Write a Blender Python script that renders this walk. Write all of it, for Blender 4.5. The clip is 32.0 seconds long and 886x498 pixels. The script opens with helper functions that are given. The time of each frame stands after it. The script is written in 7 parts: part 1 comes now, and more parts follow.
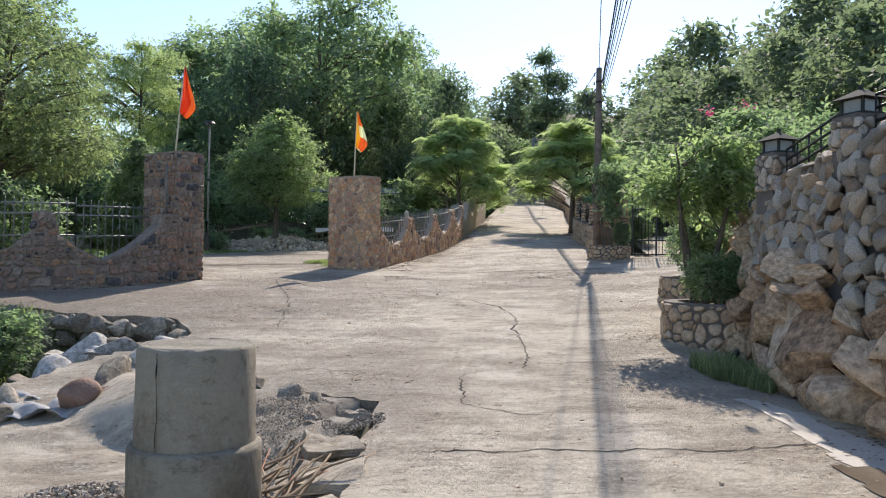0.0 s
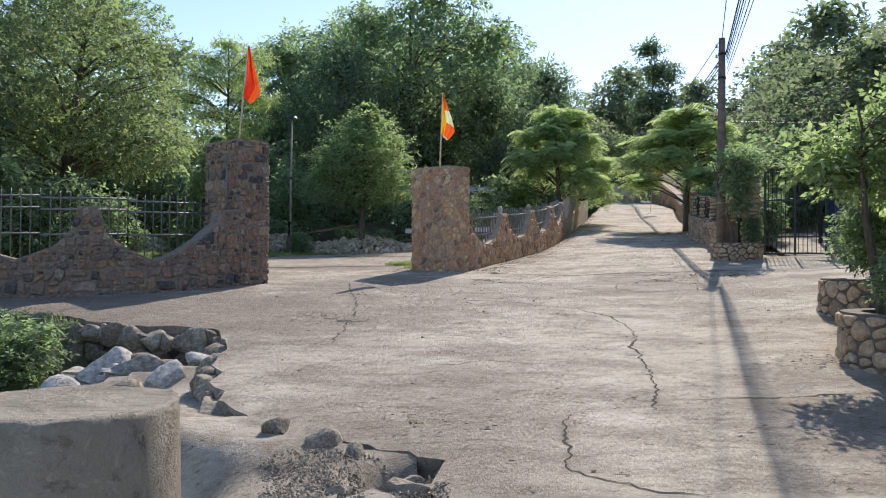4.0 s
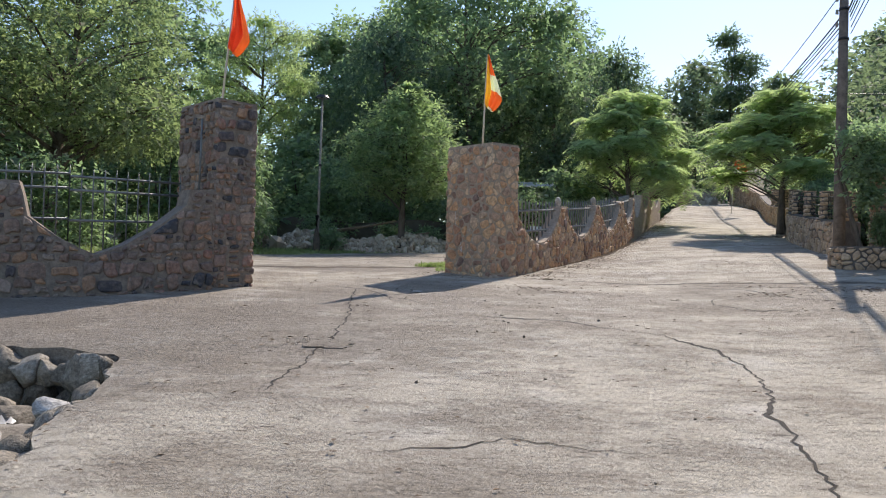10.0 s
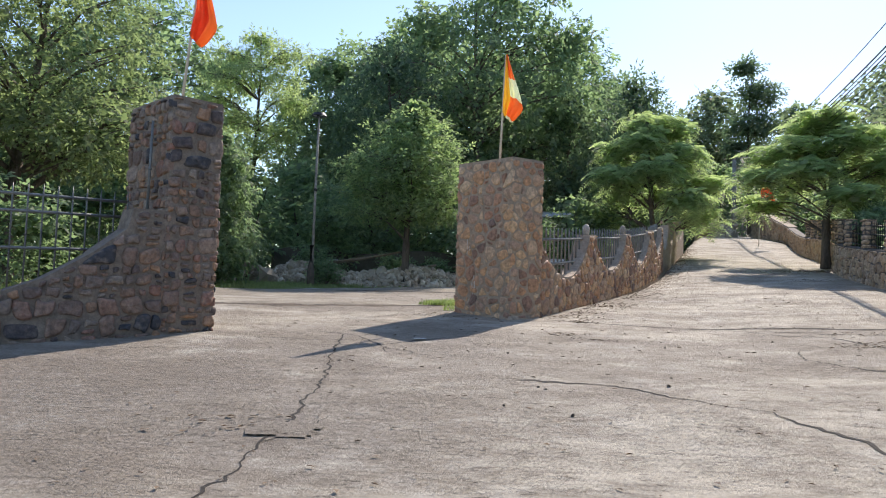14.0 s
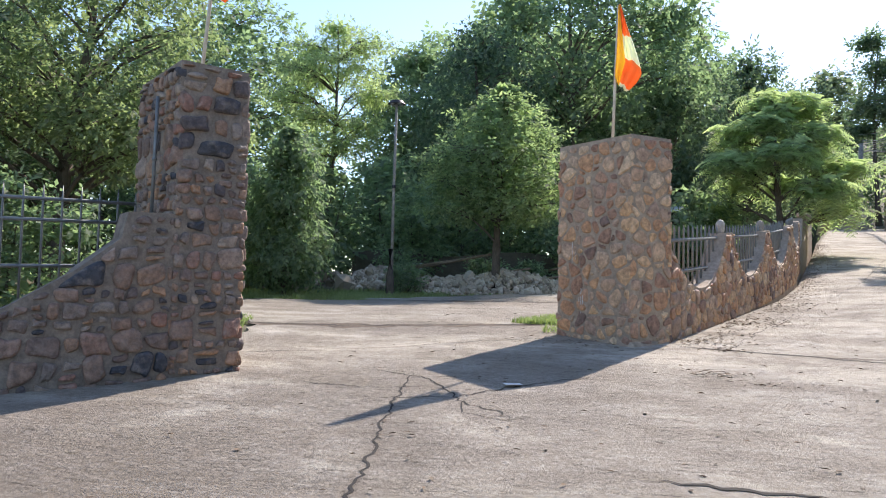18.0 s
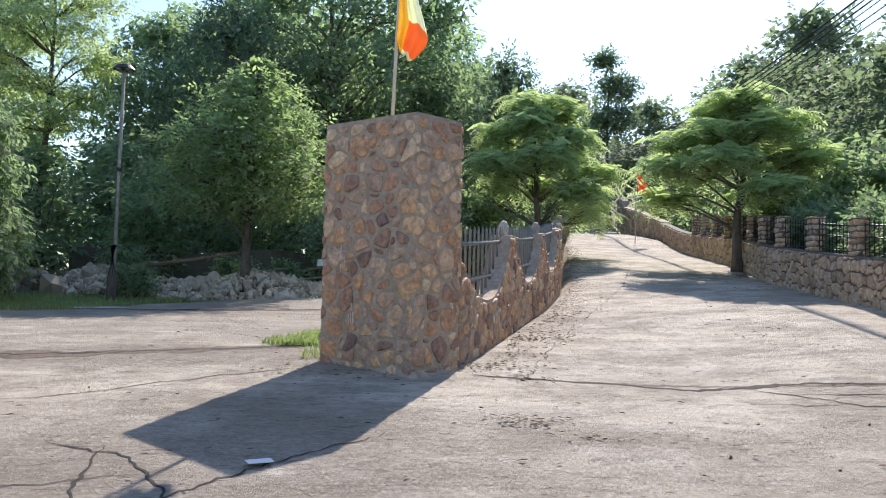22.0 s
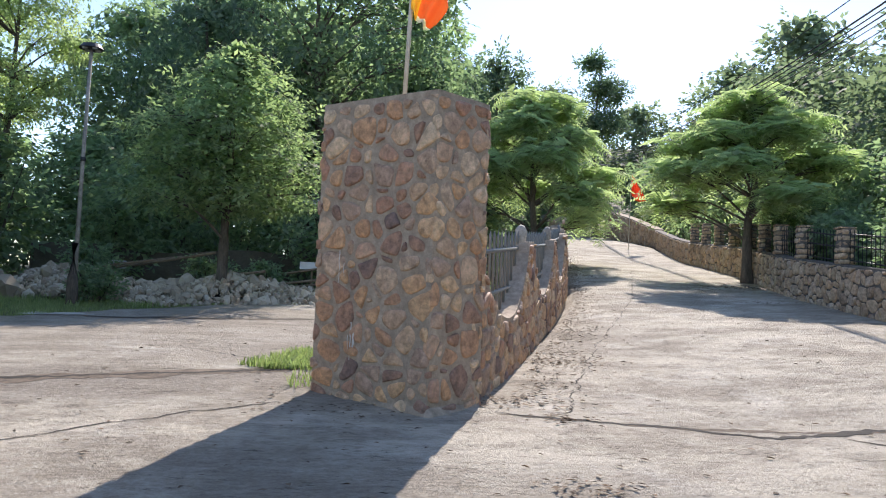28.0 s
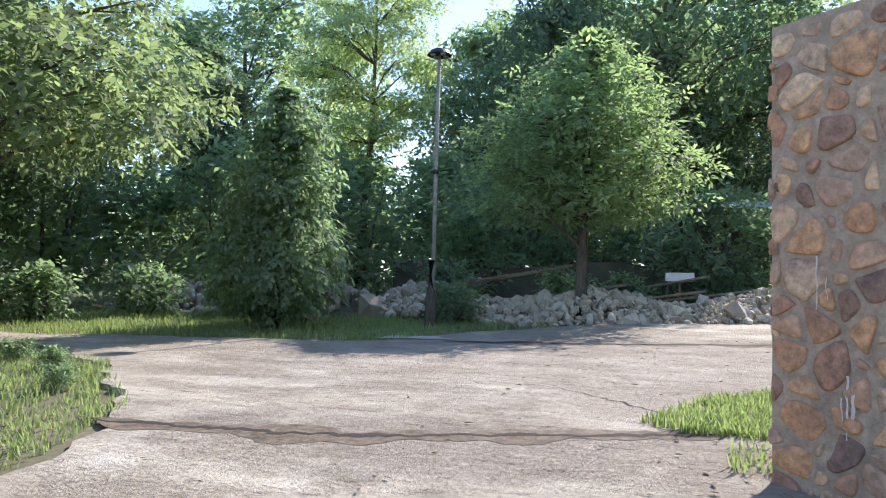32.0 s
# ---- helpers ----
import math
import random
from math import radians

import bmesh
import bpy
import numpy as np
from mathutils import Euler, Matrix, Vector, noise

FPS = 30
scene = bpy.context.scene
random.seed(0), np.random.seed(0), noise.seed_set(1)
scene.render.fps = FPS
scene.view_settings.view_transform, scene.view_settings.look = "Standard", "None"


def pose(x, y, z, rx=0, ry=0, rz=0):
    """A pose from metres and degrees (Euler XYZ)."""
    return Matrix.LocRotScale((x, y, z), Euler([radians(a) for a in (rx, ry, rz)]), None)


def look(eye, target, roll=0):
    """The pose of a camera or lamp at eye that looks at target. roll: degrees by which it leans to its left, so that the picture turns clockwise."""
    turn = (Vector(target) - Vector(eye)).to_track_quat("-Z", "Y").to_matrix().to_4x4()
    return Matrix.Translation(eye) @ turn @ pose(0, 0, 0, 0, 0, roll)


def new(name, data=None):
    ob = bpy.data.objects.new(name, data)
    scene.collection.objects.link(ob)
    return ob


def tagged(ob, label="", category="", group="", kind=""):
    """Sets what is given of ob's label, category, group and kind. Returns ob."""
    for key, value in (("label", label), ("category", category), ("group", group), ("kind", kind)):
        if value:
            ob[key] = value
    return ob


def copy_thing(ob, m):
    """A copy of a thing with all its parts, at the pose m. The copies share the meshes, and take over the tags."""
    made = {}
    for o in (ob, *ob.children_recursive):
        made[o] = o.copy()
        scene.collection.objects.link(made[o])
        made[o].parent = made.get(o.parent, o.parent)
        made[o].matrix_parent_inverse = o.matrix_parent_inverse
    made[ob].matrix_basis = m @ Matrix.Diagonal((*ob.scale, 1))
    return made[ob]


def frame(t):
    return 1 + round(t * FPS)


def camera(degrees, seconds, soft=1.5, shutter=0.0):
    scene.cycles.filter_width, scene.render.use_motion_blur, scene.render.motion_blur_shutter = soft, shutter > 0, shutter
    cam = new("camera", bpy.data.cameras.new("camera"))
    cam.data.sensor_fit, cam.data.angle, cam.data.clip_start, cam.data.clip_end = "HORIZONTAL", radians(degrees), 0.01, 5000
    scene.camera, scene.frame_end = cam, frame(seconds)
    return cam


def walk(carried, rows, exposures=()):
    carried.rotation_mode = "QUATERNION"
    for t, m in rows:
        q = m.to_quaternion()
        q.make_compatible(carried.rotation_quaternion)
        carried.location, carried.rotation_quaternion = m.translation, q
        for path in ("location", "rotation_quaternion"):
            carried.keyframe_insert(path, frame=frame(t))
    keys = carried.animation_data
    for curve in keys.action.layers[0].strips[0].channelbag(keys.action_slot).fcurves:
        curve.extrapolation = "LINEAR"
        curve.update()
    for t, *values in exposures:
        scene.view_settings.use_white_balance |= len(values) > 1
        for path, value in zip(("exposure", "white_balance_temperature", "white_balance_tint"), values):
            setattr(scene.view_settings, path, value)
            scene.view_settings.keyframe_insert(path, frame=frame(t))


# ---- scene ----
cam = camera(59.9, 32.0, soft=1.1)
PATH = [
    (0, (-0.488, -5.158, 1.509), (-0.205, -3.179, 1.533), 0.7),
    (0.5, (-0.422, -4.823, 1.519), (-0.212, -2.834, 1.55), 0.6),
    (1, (-0.385, -4.45, 1.5), (-0.168, -2.462, 1.534), 0.8),
    (1.5, (-0.29, -4.139, 1.484), (-0.088, -2.15, 1.507), 0.3),
    (2, (-0.245, -3.801, 1.471), (-0.053, -1.81, 1.506), 0.5),
    (2.5, (-0.202, -3.477, 1.466), (-0.04, -1.484, 1.501), -0.0),
    (3, (-0.151, -3.112, 1.445), (-0.055, -1.114, 1.473), -0.0),
    (3.5, (-0.123, -2.808, 1.437), (-0.1, -0.808, 1.467), 0.4),
    (5.5, (0.2, -1.342, 1.376), (0.252, 0.657, 1.426), 0.9),
    (6, (0.241, -0.984, 1.382), (0.279, 1.014, 1.447), 1.6),
    (6.5, (0.282, -0.678, 1.38), (0.307, 1.32, 1.461), 1.3),
    (7, (0.352, -0.357, 1.382), (0.354, 1.641, 1.477), 1.4),
    (7.5, (0.375, -0.05, 1.38), (0.351, 1.947, 1.469), 1.9),
    (8, (0.39, 0.219, 1.373), (0.374, 2.217, 1.456), 1.7),
    (8.5, (0.443, 0.552, 1.377), (0.401, 2.55, 1.44), 1.5),
    (9, (0.427, 0.885, 1.376), (0.322, 2.882, 1.412), 1.9),
    (9.5, (0.412, 1.204, 1.382), (0.316, 3.201, 1.417), 1.4),
    (10, (0.433, 1.533, 1.397), (0.297, 3.528, 1.434), 1.6),
    (10.5, (0.415, 1.865, 1.419), (0.256, 3.858, 1.456), 2.2),
    (11, (0.421, 2.18, 1.429), (0.306, 4.177, 1.474), 2.0),
    (11.5, (0.437, 2.483, 1.428), (0.323, 4.479, 1.508), 1.6),
    (12, (0.366, 2.819, 1.494), (0.249, 4.814, 1.582), 2.4),
    (12.5, (0.269, 3.122, 1.458), (0.159, 5.117, 1.548), 1.8),
    (13, (0.338, 3.427, 1.493), (0.179, 5.418, 1.601), 1.6),
    (13.5, (0.271, 3.775, 1.47), (0.125, 5.766, 1.596), 2.0),
    (15.5, (0.15, 5.234, 1.595), (-0.12, 7.214, 1.685), 1.4),
    (16, (0.105, 5.546, 1.615), (-0.222, 7.518, 1.699), 1.5),
    (16.5, (0.037, 5.896, 1.659), (-0.351, 7.856, 1.745), 1.4),
    (17, (0.019, 6.254, 1.698), (-0.371, 8.213, 1.789), 0.9),
    (17.5, (-0.018, 6.579, 1.731), (-0.424, 8.535, 1.83), 1.0),
    (18, (-0.083, 6.903, 1.773), (-0.477, 8.861, 1.883), 1.4),
    (18.5, (-0.095, 7.26, 1.812), (-0.463, 9.222, 1.937), 1.5),
    (19, (-0.143, 7.566, 1.817), (-0.504, 9.528, 1.957), 1.6),
    (19.5, (-0.232, 7.89, 1.875), (-0.604, 9.852, 1.991), 1.9),
    (20, (-0.247, 8.194, 1.899), (-0.6, 10.16, 2.012), 1.4),
    (20.5, (-0.329, 8.553, 1.941), (-0.59, 10.534, 2.047), 2.1),
    (21, (-0.326, 8.775, 1.947), (-0.432, 10.768, 2.071), 1.7),
    (21.5, (-0.346, 8.993, 1.982), (-0.258, 10.988, 2.087), 1.4),
    (22, (-0.31, 9.158, 2.002), (-0.074, 11.141, 2.114), 1.3),
    (22.5, (-0.319, 9.249, 2.016), (0.023, 11.215, 2.139), 1.5),
    (23, (-0.359, 9.281, 2.018), (0.103, 11.222, 2.152), 1.7),
    (23.5, (-0.364, 9.296, 2.024), (0.182, 11.214, 2.169), 1.4),
    (24, (-0.39, 9.296, 2.023), (0.19, 11.204, 2.175), 1.5),
    (24.5, (-0.413, 9.313, 2.038), (0.204, 11.21, 2.182), 1.3),
    (26.5, (-0.421, 9.971, 2.078), (0.197, 11.869, 2.2), 1.8),
    (27, (-0.472, 10.147, 2.101), (0.097, 12.059, 2.233), 1.2),
    (27.5, (-0.473, 10.405, 2.137), (-0.076, 12.361, 2.267), 1.3),
    (28, (-0.516, 10.677, 2.129), (-0.225, 12.653, 2.249), 2.3),
    (28.5, (-0.579, 10.935, 2.142), (-0.42, 12.925, 2.252), 2.6),
    (29, (-0.599, 11.257, 2.142), (-0.578, 13.253, 2.258), 2.1),
    (29.5, (-0.652, 11.556, 2.146), (-0.8, 13.546, 2.277), 2.5),
    (30, (-0.787, 11.862, 2.187), (-1.084, 13.836, 2.308), 2.4),
    (30.5, (-0.859, 12.171, 2.189), (-1.252, 14.128, 2.323), 1.5),
    (31, (-0.953, 12.427, 2.189), (-1.406, 14.369, 2.337), 1.7),
    (31.5, (-1.076, 12.763, 2.212), (-1.597, 14.69, 2.329), 1.9),
    (32, (-1.188, 13.051, 2.235), (-1.759, 14.964, 2.354), 1.4),
]
walk(cam, [(t, look(eye, target, roll)) for t, eye, target, roll in PATH],
     [(0, 0.6, 6700, 15), (6, 0.48, 6600, 15), (12, 0.5, 6600, 15), (16, 0.77, 6550, 16), (19, 0.94, 6450, 17), (24, 0.84, 6400, 16), (28, 0.84, 6400, 16), (30, 1.06, 6350, 16), (32, 1.2, 6250, 17)])

# ---- world and light ----
SUN_AZ, SUN_EL = radians(22), radians(41)
to_sun = Vector((math.sin(SUN_AZ) * math.cos(SUN_EL), math.cos(SUN_AZ) * math.cos(SUN_EL), math.sin(SUN_EL)))
world = bpy.data.worlds.new("sky")
scene.world = world
world.use_nodes = True
wn = world.node_tree
sky = wn.nodes.new("ShaderNodeTexSky")
sky.sky_type = "NISHITA"
sky.sun_disc = False
sky.sun_elevation = SUN_EL
sky.sun_rotation = SUN_AZ
sky.air_density, sky.dust_density, sky.ozone_density = 1.0, 0.2, 1.6
wn.links.new(sky.outputs[0], wn.nodes["Background"].inputs[0])
wn.nodes["Background"].inputs[1].default_value = 0.15
sun = new("sun", bpy.data.lights.new("sun", "SUN"))
sun.data.energy, sun.data.angle, sun.data.color = 3.95, radians(0.53), (1.0, 0.93, 0.82)
sun.matrix_world = look((0, 0, 30), Vector((0, 0, 30)) - to_sun)


# ---- materials ----
def mat(name, ramp, scale=3.0, rough=0.85, bump=0.3, fine=40.0, vary=0.0, metal=0.0, leaf=0.0, spots=None, stretch=(1, 1, 1), island=False, bump_dist=0.02, fleck=None):
    """A procedural surface: a colour ramp driven by two noises, with bump; vary mixes in the random of the object or of the island; leaf adds light that passes through."""
    m = bpy.data.materials.new(name)
    m.use_nodes = True
    n, l = m.node_tree.nodes, m.node_tree.links
    b = n["Principled BSDF"]
    b.inputs["Roughness"].default_value = rough
    b.inputs["Metallic"].default_value = metal
    co = n.new("ShaderNodeTexCoord")
    mp = n.new("ShaderNodeMapping")
    mp.inputs["Scale"].default_value = stretch
    geo = n.new("ShaderNodeNewGeometry")
    l.new(geo.outputs["Position"] if leaf or not vary else co.outputs["Object"], mp.inputs["Vector"])
    a = n.new("ShaderNodeTexNoise")
    a.inputs["Scale"].default_value, a.inputs["Detail"].default_value, a.inputs["Roughness"].default_value = scale, 6, 0.6
    f = n.new("ShaderNodeTexNoise")
    f.inputs["Scale"].default_value, f.inputs["Detail"].default_value = fine, 4
    l.new(mp.outputs[0], a.inputs["Vector"])
    l.new(mp.outputs[0], f.inputs["Vector"])
    mix = n.new("ShaderNodeMix")
    mix.inputs["Factor"].default_value = 0.35
    l.new(a.outputs[0], mix.inputs[2])
    l.new(f.outputs[0], mix.inputs[3])
    value = mix.outputs[0]
    if vary:
        mv = n.new("ShaderNodeMix")
        mv.inputs["Factor"].default_value = vary
        l.new(value, mv.inputs[2])
        if island:
            l.new(geo.outputs["Random Per Island"], mv.inputs[3])
        else:
            info = n.new("ShaderNodeObjectInfo")
            l.new(info.outputs["Random"], mv.inputs[3])
        value = mv.outputs[0]
    cr = n.new("ShaderNodeValToRGB")
    e = cr.color_ramp.elements
    while len(e) < len(ramp):
        e.new(0.5)
    for k, (p, c) in enumerate(ramp):
        e[k].position, e[k].color = p, (*c, 1)
    l.new(value, cr.inputs[0])
    colour = cr.outputs[0]
    if spots:
        sc, lo, hi, col = spots
        s = n.new("ShaderNodeTexNoise")
        s.inputs["Scale"].default_value, s.inputs["Detail"].default_value, s.inputs["Roughness"].default_value = sc, 5, 0.65
        l.new(mp.outputs[0], s.inputs["Vector"])
        mr = n.new("ShaderNodeMapRange")
        mr.inputs[1].default_value, mr.inputs[2].default_value = lo, hi
        l.new(s.outputs[0], mr.inputs[0])
        mc = n.new("ShaderNodeMix")
        mc.data_type = "RGBA"
        l.new(mr.outputs[0], mc.inputs[0])
        l.new(colour, mc.inputs[6])
        mc.inputs[7].default_value = (*col, 1)
        colour = mc.outputs[2]
    if fleck:
        sc, lo, hi = fleck
        fl = n.new("ShaderNodeTexNoise")
        fl.inputs["Scale"].default_value, fl.inputs["Detail"].default_value, fl.inputs["Roughness"].default_value = sc, 6, 0.72
        l.new(mp.outputs[0], fl.inputs["Vector"])
        fr = n.new("ShaderNodeMapRange")
        fr.inputs[1].default_value, fr.inputs[2].default_value, fr.inputs[3].default_value, fr.inputs[4].default_value = 0.33, 0.68, lo, hi
        l.new(fl.outputs[0], fr.inputs[0])
        fm = n.new("ShaderNodeMix")
        fm.data_type, fm.blend_type = "RGBA", "MULTIPLY"
        fm.inputs[0].default_value = 1.0
        l.new(colour, fm.inputs[6])
        l.new(fr.outputs[0], fm.inputs[7])
        colour = fm.outputs[2]
    l.new(colour, b.inputs["Base Color"])
    if bump:
        bp = n.new("ShaderNodeBump")
        bp.inputs["Strength"].default_value, bp.inputs["Distance"].default_value = bump, bump_dist
        l.new(mix.outputs[0], bp.inputs["Height"])
        l.new(bp.outputs[0], b.inputs["Normal"])
    if leaf:
        tr = n.new("ShaderNodeBsdfTranslucent")
        gain = n.new("ShaderNodeMix")
        gain.data_type, gain.blend_type = "RGBA", "MULTIPLY"
        gain.inputs[0].default_value = 1.0
        l.new(colour, gain.inputs[6])
        gain.inputs[7].default_value = (1.75, 1.95, 1.35, 1)
        l.new(gain.outputs[2], tr.inputs[0])
        ms = n.new("ShaderNodeMixShader")
        ms.inputs[0].default_value = leaf
        l.new(b.outputs[0], ms.inputs[1])
        l.new(tr.outputs[0], ms.inputs[2])
        l.new(ms.outputs[0], n["Material Output"].inputs["Surface"])
    return m


def concrete_mat(name, base, stain, pale, grain_bump=0.9, mud_shade=(), pits=0.8):
    """Weathered concrete: broad stains, mottling, fine broom marks, pits and dust."""
    m = bpy.data.materials.new(name)
    m.use_nodes = True
    n, l = m.node_tree.nodes, m.node_tree.links
    b = n["Principled BSDF"]
    geo = n.new("ShaderNodeNewGeometry")

    def noise_at(scale, detail, rough, stretch=(1, 1, 1), lo=0.35, hi=0.65):
        mp = n.new("ShaderNodeMapping")
        mp.inputs["Scale"].default_value = stretch
        l.new(geo.outputs["Position"], mp.inputs["Vector"])
        t = n.new("ShaderNodeTexNoise")
        t.inputs["Scale"].default_value, t.inputs["Detail"].default_value, t.inputs["Roughness"].default_value = scale, detail, rough
        l.new(mp.outputs[0], t.inputs["Vector"])
        r = n.new("ShaderNodeMapRange")
        r.inputs[1].default_value, r.inputs[2].default_value = lo, hi
        l.new(t.outputs[0], r.inputs[0])
        return r.outputs[0]

    def over(factor, below, colour, amount=1.0):
        mu = n.new("ShaderNodeMath")
        mu.operation = "MULTIPLY"
        mu.inputs[1].default_value = amount
        l.new(factor, mu.inputs[0])
        mc = n.new("ShaderNodeMix")
        mc.data_type = "RGBA"
        l.new(mu.outputs[0], mc.inputs[0])
        if isinstance(below, tuple):
            mc.inputs[6].default_value = (*below, 1)
        else:
            l.new(below, mc.inputs[6])
        mc.inputs[7].default_value = (*colour, 1)
        return mc.outputs[2]

    broad = noise_at(0.25, 6, 0.65, (1, 1, 1), 0.47, 0.62)
    mottle = noise_at(1.3, 8, 0.75, (0.8, 1.3, 1), 0.48, 0.62)
    streak = noise_at(3.2, 8, 0.8, (0.45, 1.8, 1), 0.54, 0.66)
    fine_dark = noise_at(17, 6, 0.75, (0.6, 1.5, 1), 0.5, 0.58)
    fine_pale = noise_at(13, 6, 0.75, (0.7, 1.4, 1.3), 0.54, 0.6)
    grain = noise_at(26, 5, 0.8, (0.9, 1.1, 1), 0.42, 0.6)
    pit = noise_at(9, 7, 0.8, (0.45, 1.5, 1), 0.585, 0.64)
    pale_f = noise_at(0.9, 7, 0.7, (1, 0.8, 1), 0.53, 0.66)
    c = over(broad, base, stain, 0.6)
    c = over(pale_f, c, pale, 0.75)
    c = over(mottle, c, stain, 0.74)
    for mx, my, rx, ry, amount in mud_shade:
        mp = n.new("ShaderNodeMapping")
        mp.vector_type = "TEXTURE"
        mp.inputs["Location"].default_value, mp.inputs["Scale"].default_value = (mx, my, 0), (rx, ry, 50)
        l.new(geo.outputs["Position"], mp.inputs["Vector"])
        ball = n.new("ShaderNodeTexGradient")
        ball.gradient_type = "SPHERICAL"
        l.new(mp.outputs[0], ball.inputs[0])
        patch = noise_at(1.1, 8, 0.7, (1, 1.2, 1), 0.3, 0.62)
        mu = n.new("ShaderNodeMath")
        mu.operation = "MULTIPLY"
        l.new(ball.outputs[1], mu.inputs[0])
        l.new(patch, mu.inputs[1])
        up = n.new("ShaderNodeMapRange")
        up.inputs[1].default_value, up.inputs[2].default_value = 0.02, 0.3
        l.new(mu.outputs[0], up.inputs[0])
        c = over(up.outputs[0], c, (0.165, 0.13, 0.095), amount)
    c = over(streak, c, tuple(v * 0.55 for v in stain), 0.6)
    c = over(grain, c, pale, 0.28)
    rubbed = noise_at(0.7, 6, 0.7, (0.8, 1.6, 1), 0.46, 0.6)
    both = n.new("ShaderNodeMath")
    both.operation = "MULTIPLY"
    l.new(fine_dark, both.inputs[0])
    l.new(rubbed, both.inputs[1])
    c = over(fine_pale, c, pale, 0.2)
    c = over(both.outputs[0], c, tuple(v * 0.6 for v in stain), 0.5)
    c = over(rubbed, c, stain, 0.46)
    c = over(pit, c, tuple(v * 0.38 for v in stain), pits)
    l.new(c, b.inputs["Base Color"])
    b.inputs["Roughness"].default_value = 0.88
    add = n.new("ShaderNodeMath")
    add.operation = "ADD"
    l.new(streak, add.inputs[0])
    l.new(grain, add.inputs[1])
    sub = n.new("ShaderNodeMath")
    sub.operation = "SUBTRACT"
    l.new(add.outputs[0], sub.inputs[0])
    l.new(pit, sub.inputs[1])
    bp = n.new("ShaderNodeBump")
    bp.inputs["Strength"].default_value, bp.inputs["Distance"].default_value = grain_bump, 0.012
    sub2 = n.new("ShaderNodeMath")
    sub2.operation = "SUBTRACT"
    l.new(sub.outputs[0], sub2.inputs[0])
    l.new(both.outputs[0], sub2.inputs[1])
    l.new(sub2.outputs[0], bp.inputs["Height"])
    l.new(bp.outputs[0], b.inputs["Normal"])
    return m


# first two ovals: mud plus the curved wall's shade; (-3, 23): painted tree shade
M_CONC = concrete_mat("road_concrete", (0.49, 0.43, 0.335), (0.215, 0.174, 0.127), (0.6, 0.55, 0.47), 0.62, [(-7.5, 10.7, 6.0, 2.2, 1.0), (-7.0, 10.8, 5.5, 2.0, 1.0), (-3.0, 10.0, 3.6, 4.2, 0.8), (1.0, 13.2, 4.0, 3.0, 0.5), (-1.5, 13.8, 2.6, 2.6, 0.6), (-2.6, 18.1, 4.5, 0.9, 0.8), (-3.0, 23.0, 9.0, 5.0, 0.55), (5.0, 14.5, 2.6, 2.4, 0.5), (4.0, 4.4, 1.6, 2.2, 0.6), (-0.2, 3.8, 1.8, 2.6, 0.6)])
M_STUMP = concrete_mat("cast_concrete", (0.33, 0.295, 0.23), (0.18, 0.15, 0.108), (0.45, 0.41, 0.335), 0.7, (), 0.4)


M_GROUND = mat("soil", [(0.3, (0.07, 0.07, 0.035)), (0.5, (0.12, 0.11, 0.06)), (0.7, (0.2, 0.17, 0.11))], 0.7, 0.95, 0.6, 18)
M_MORTAR = mat("mortar", [(0.3, (0.31, 0.235, 0.17)), (0.7, (0.47, 0.375, 0.28))], 5, 0.9, 0.5, 60, bump_dist=0.03, fleck=(12, 0.7, 1.25))
M_STONE = mat("gate_stone", [(0.1, (0.21, 0.14, 0.115)), (0.24, (0.41, 0.225, 0.14)), (0.38, (0.58, 0.32, 0.165)), (0.5, (0.66, 0.43, 0.24)), (0.62, (0.42, 0.275, 0.195)), (0.75, (0.7, 0.5, 0.315)), (0.9, (0.45, 0.23, 0.145))], 7, 0.7, 0.8, 40, vary=0.8, spots=(9, 0.6, 0.82, (0.38, 0.28, 0.21)), bump_dist=0.035, fleck=(14, 0.55, 1.35))
M_STONE_DARK = mat("curved_wall_stone", [(0.12, (0.065, 0.067, 0.078)), (0.22, (0.2, 0.14, 0.115)), (0.36, (0.31, 0.2, 0.145)), (0.5, (0.46, 0.26, 0.145)), (0.62, (0.24, 0.18, 0.15)), (0.76, (0.38, 0.3, 0.235)), (0.88, (0.33, 0.175, 0.125))], 6, 0.75, 0.8, 40, vary=0.85, spots=(8, 0.5, 0.75, (0.27, 0.22, 0.185)), bump_dist=0.035, fleck=(14, 0.5, 1.25))
M_MORTAR_MID = mat("weathered_mortar", [(0.3, (0.19, 0.15, 0.118)), (0.7, (0.33, 0.27, 0.215))], 5, 0.9, 0.5, 60, bump_dist=0.03, fleck=(12, 0.65, 1.2))
M_MORTAR_DARK = mat("dark_mortar", [(0.3, (0.08, 0.07, 0.06)), (0.7, (0.2, 0.175, 0.155))], 5, 0.9, 0.5, 60, bump_dist=0.03)
M_STONE_GREY = mat("wall_stone", [(0.08, (0.2, 0.165, 0.135)), (0.3, (0.37, 0.325, 0.265)), (0.5, (0.52, 0.475, 0.405)), (0.7, (0.46, 0.335, 0.225)), (0.92, (0.27, 0.2, 0.145))], 5, 0.82, 0.7, 40, vary=0.75, bump_dist=0.03, fleck=(12, 0.55, 1.35))
M_STONE_TAN = mat("fence_stone", [(0.05, (0.24, 0.165, 0.115)), (0.3, (0.42, 0.3, 0.195)), (0.5, (0.57, 0.43, 0.29)), (0.68, (0.52, 0.345, 0.205)), (0.9, (0.48, 0.41, 0.335))], 5, 0.82, 0.7, 40, vary=0.65, bump_dist=0.03, fleck=(14, 0.55, 1.35))
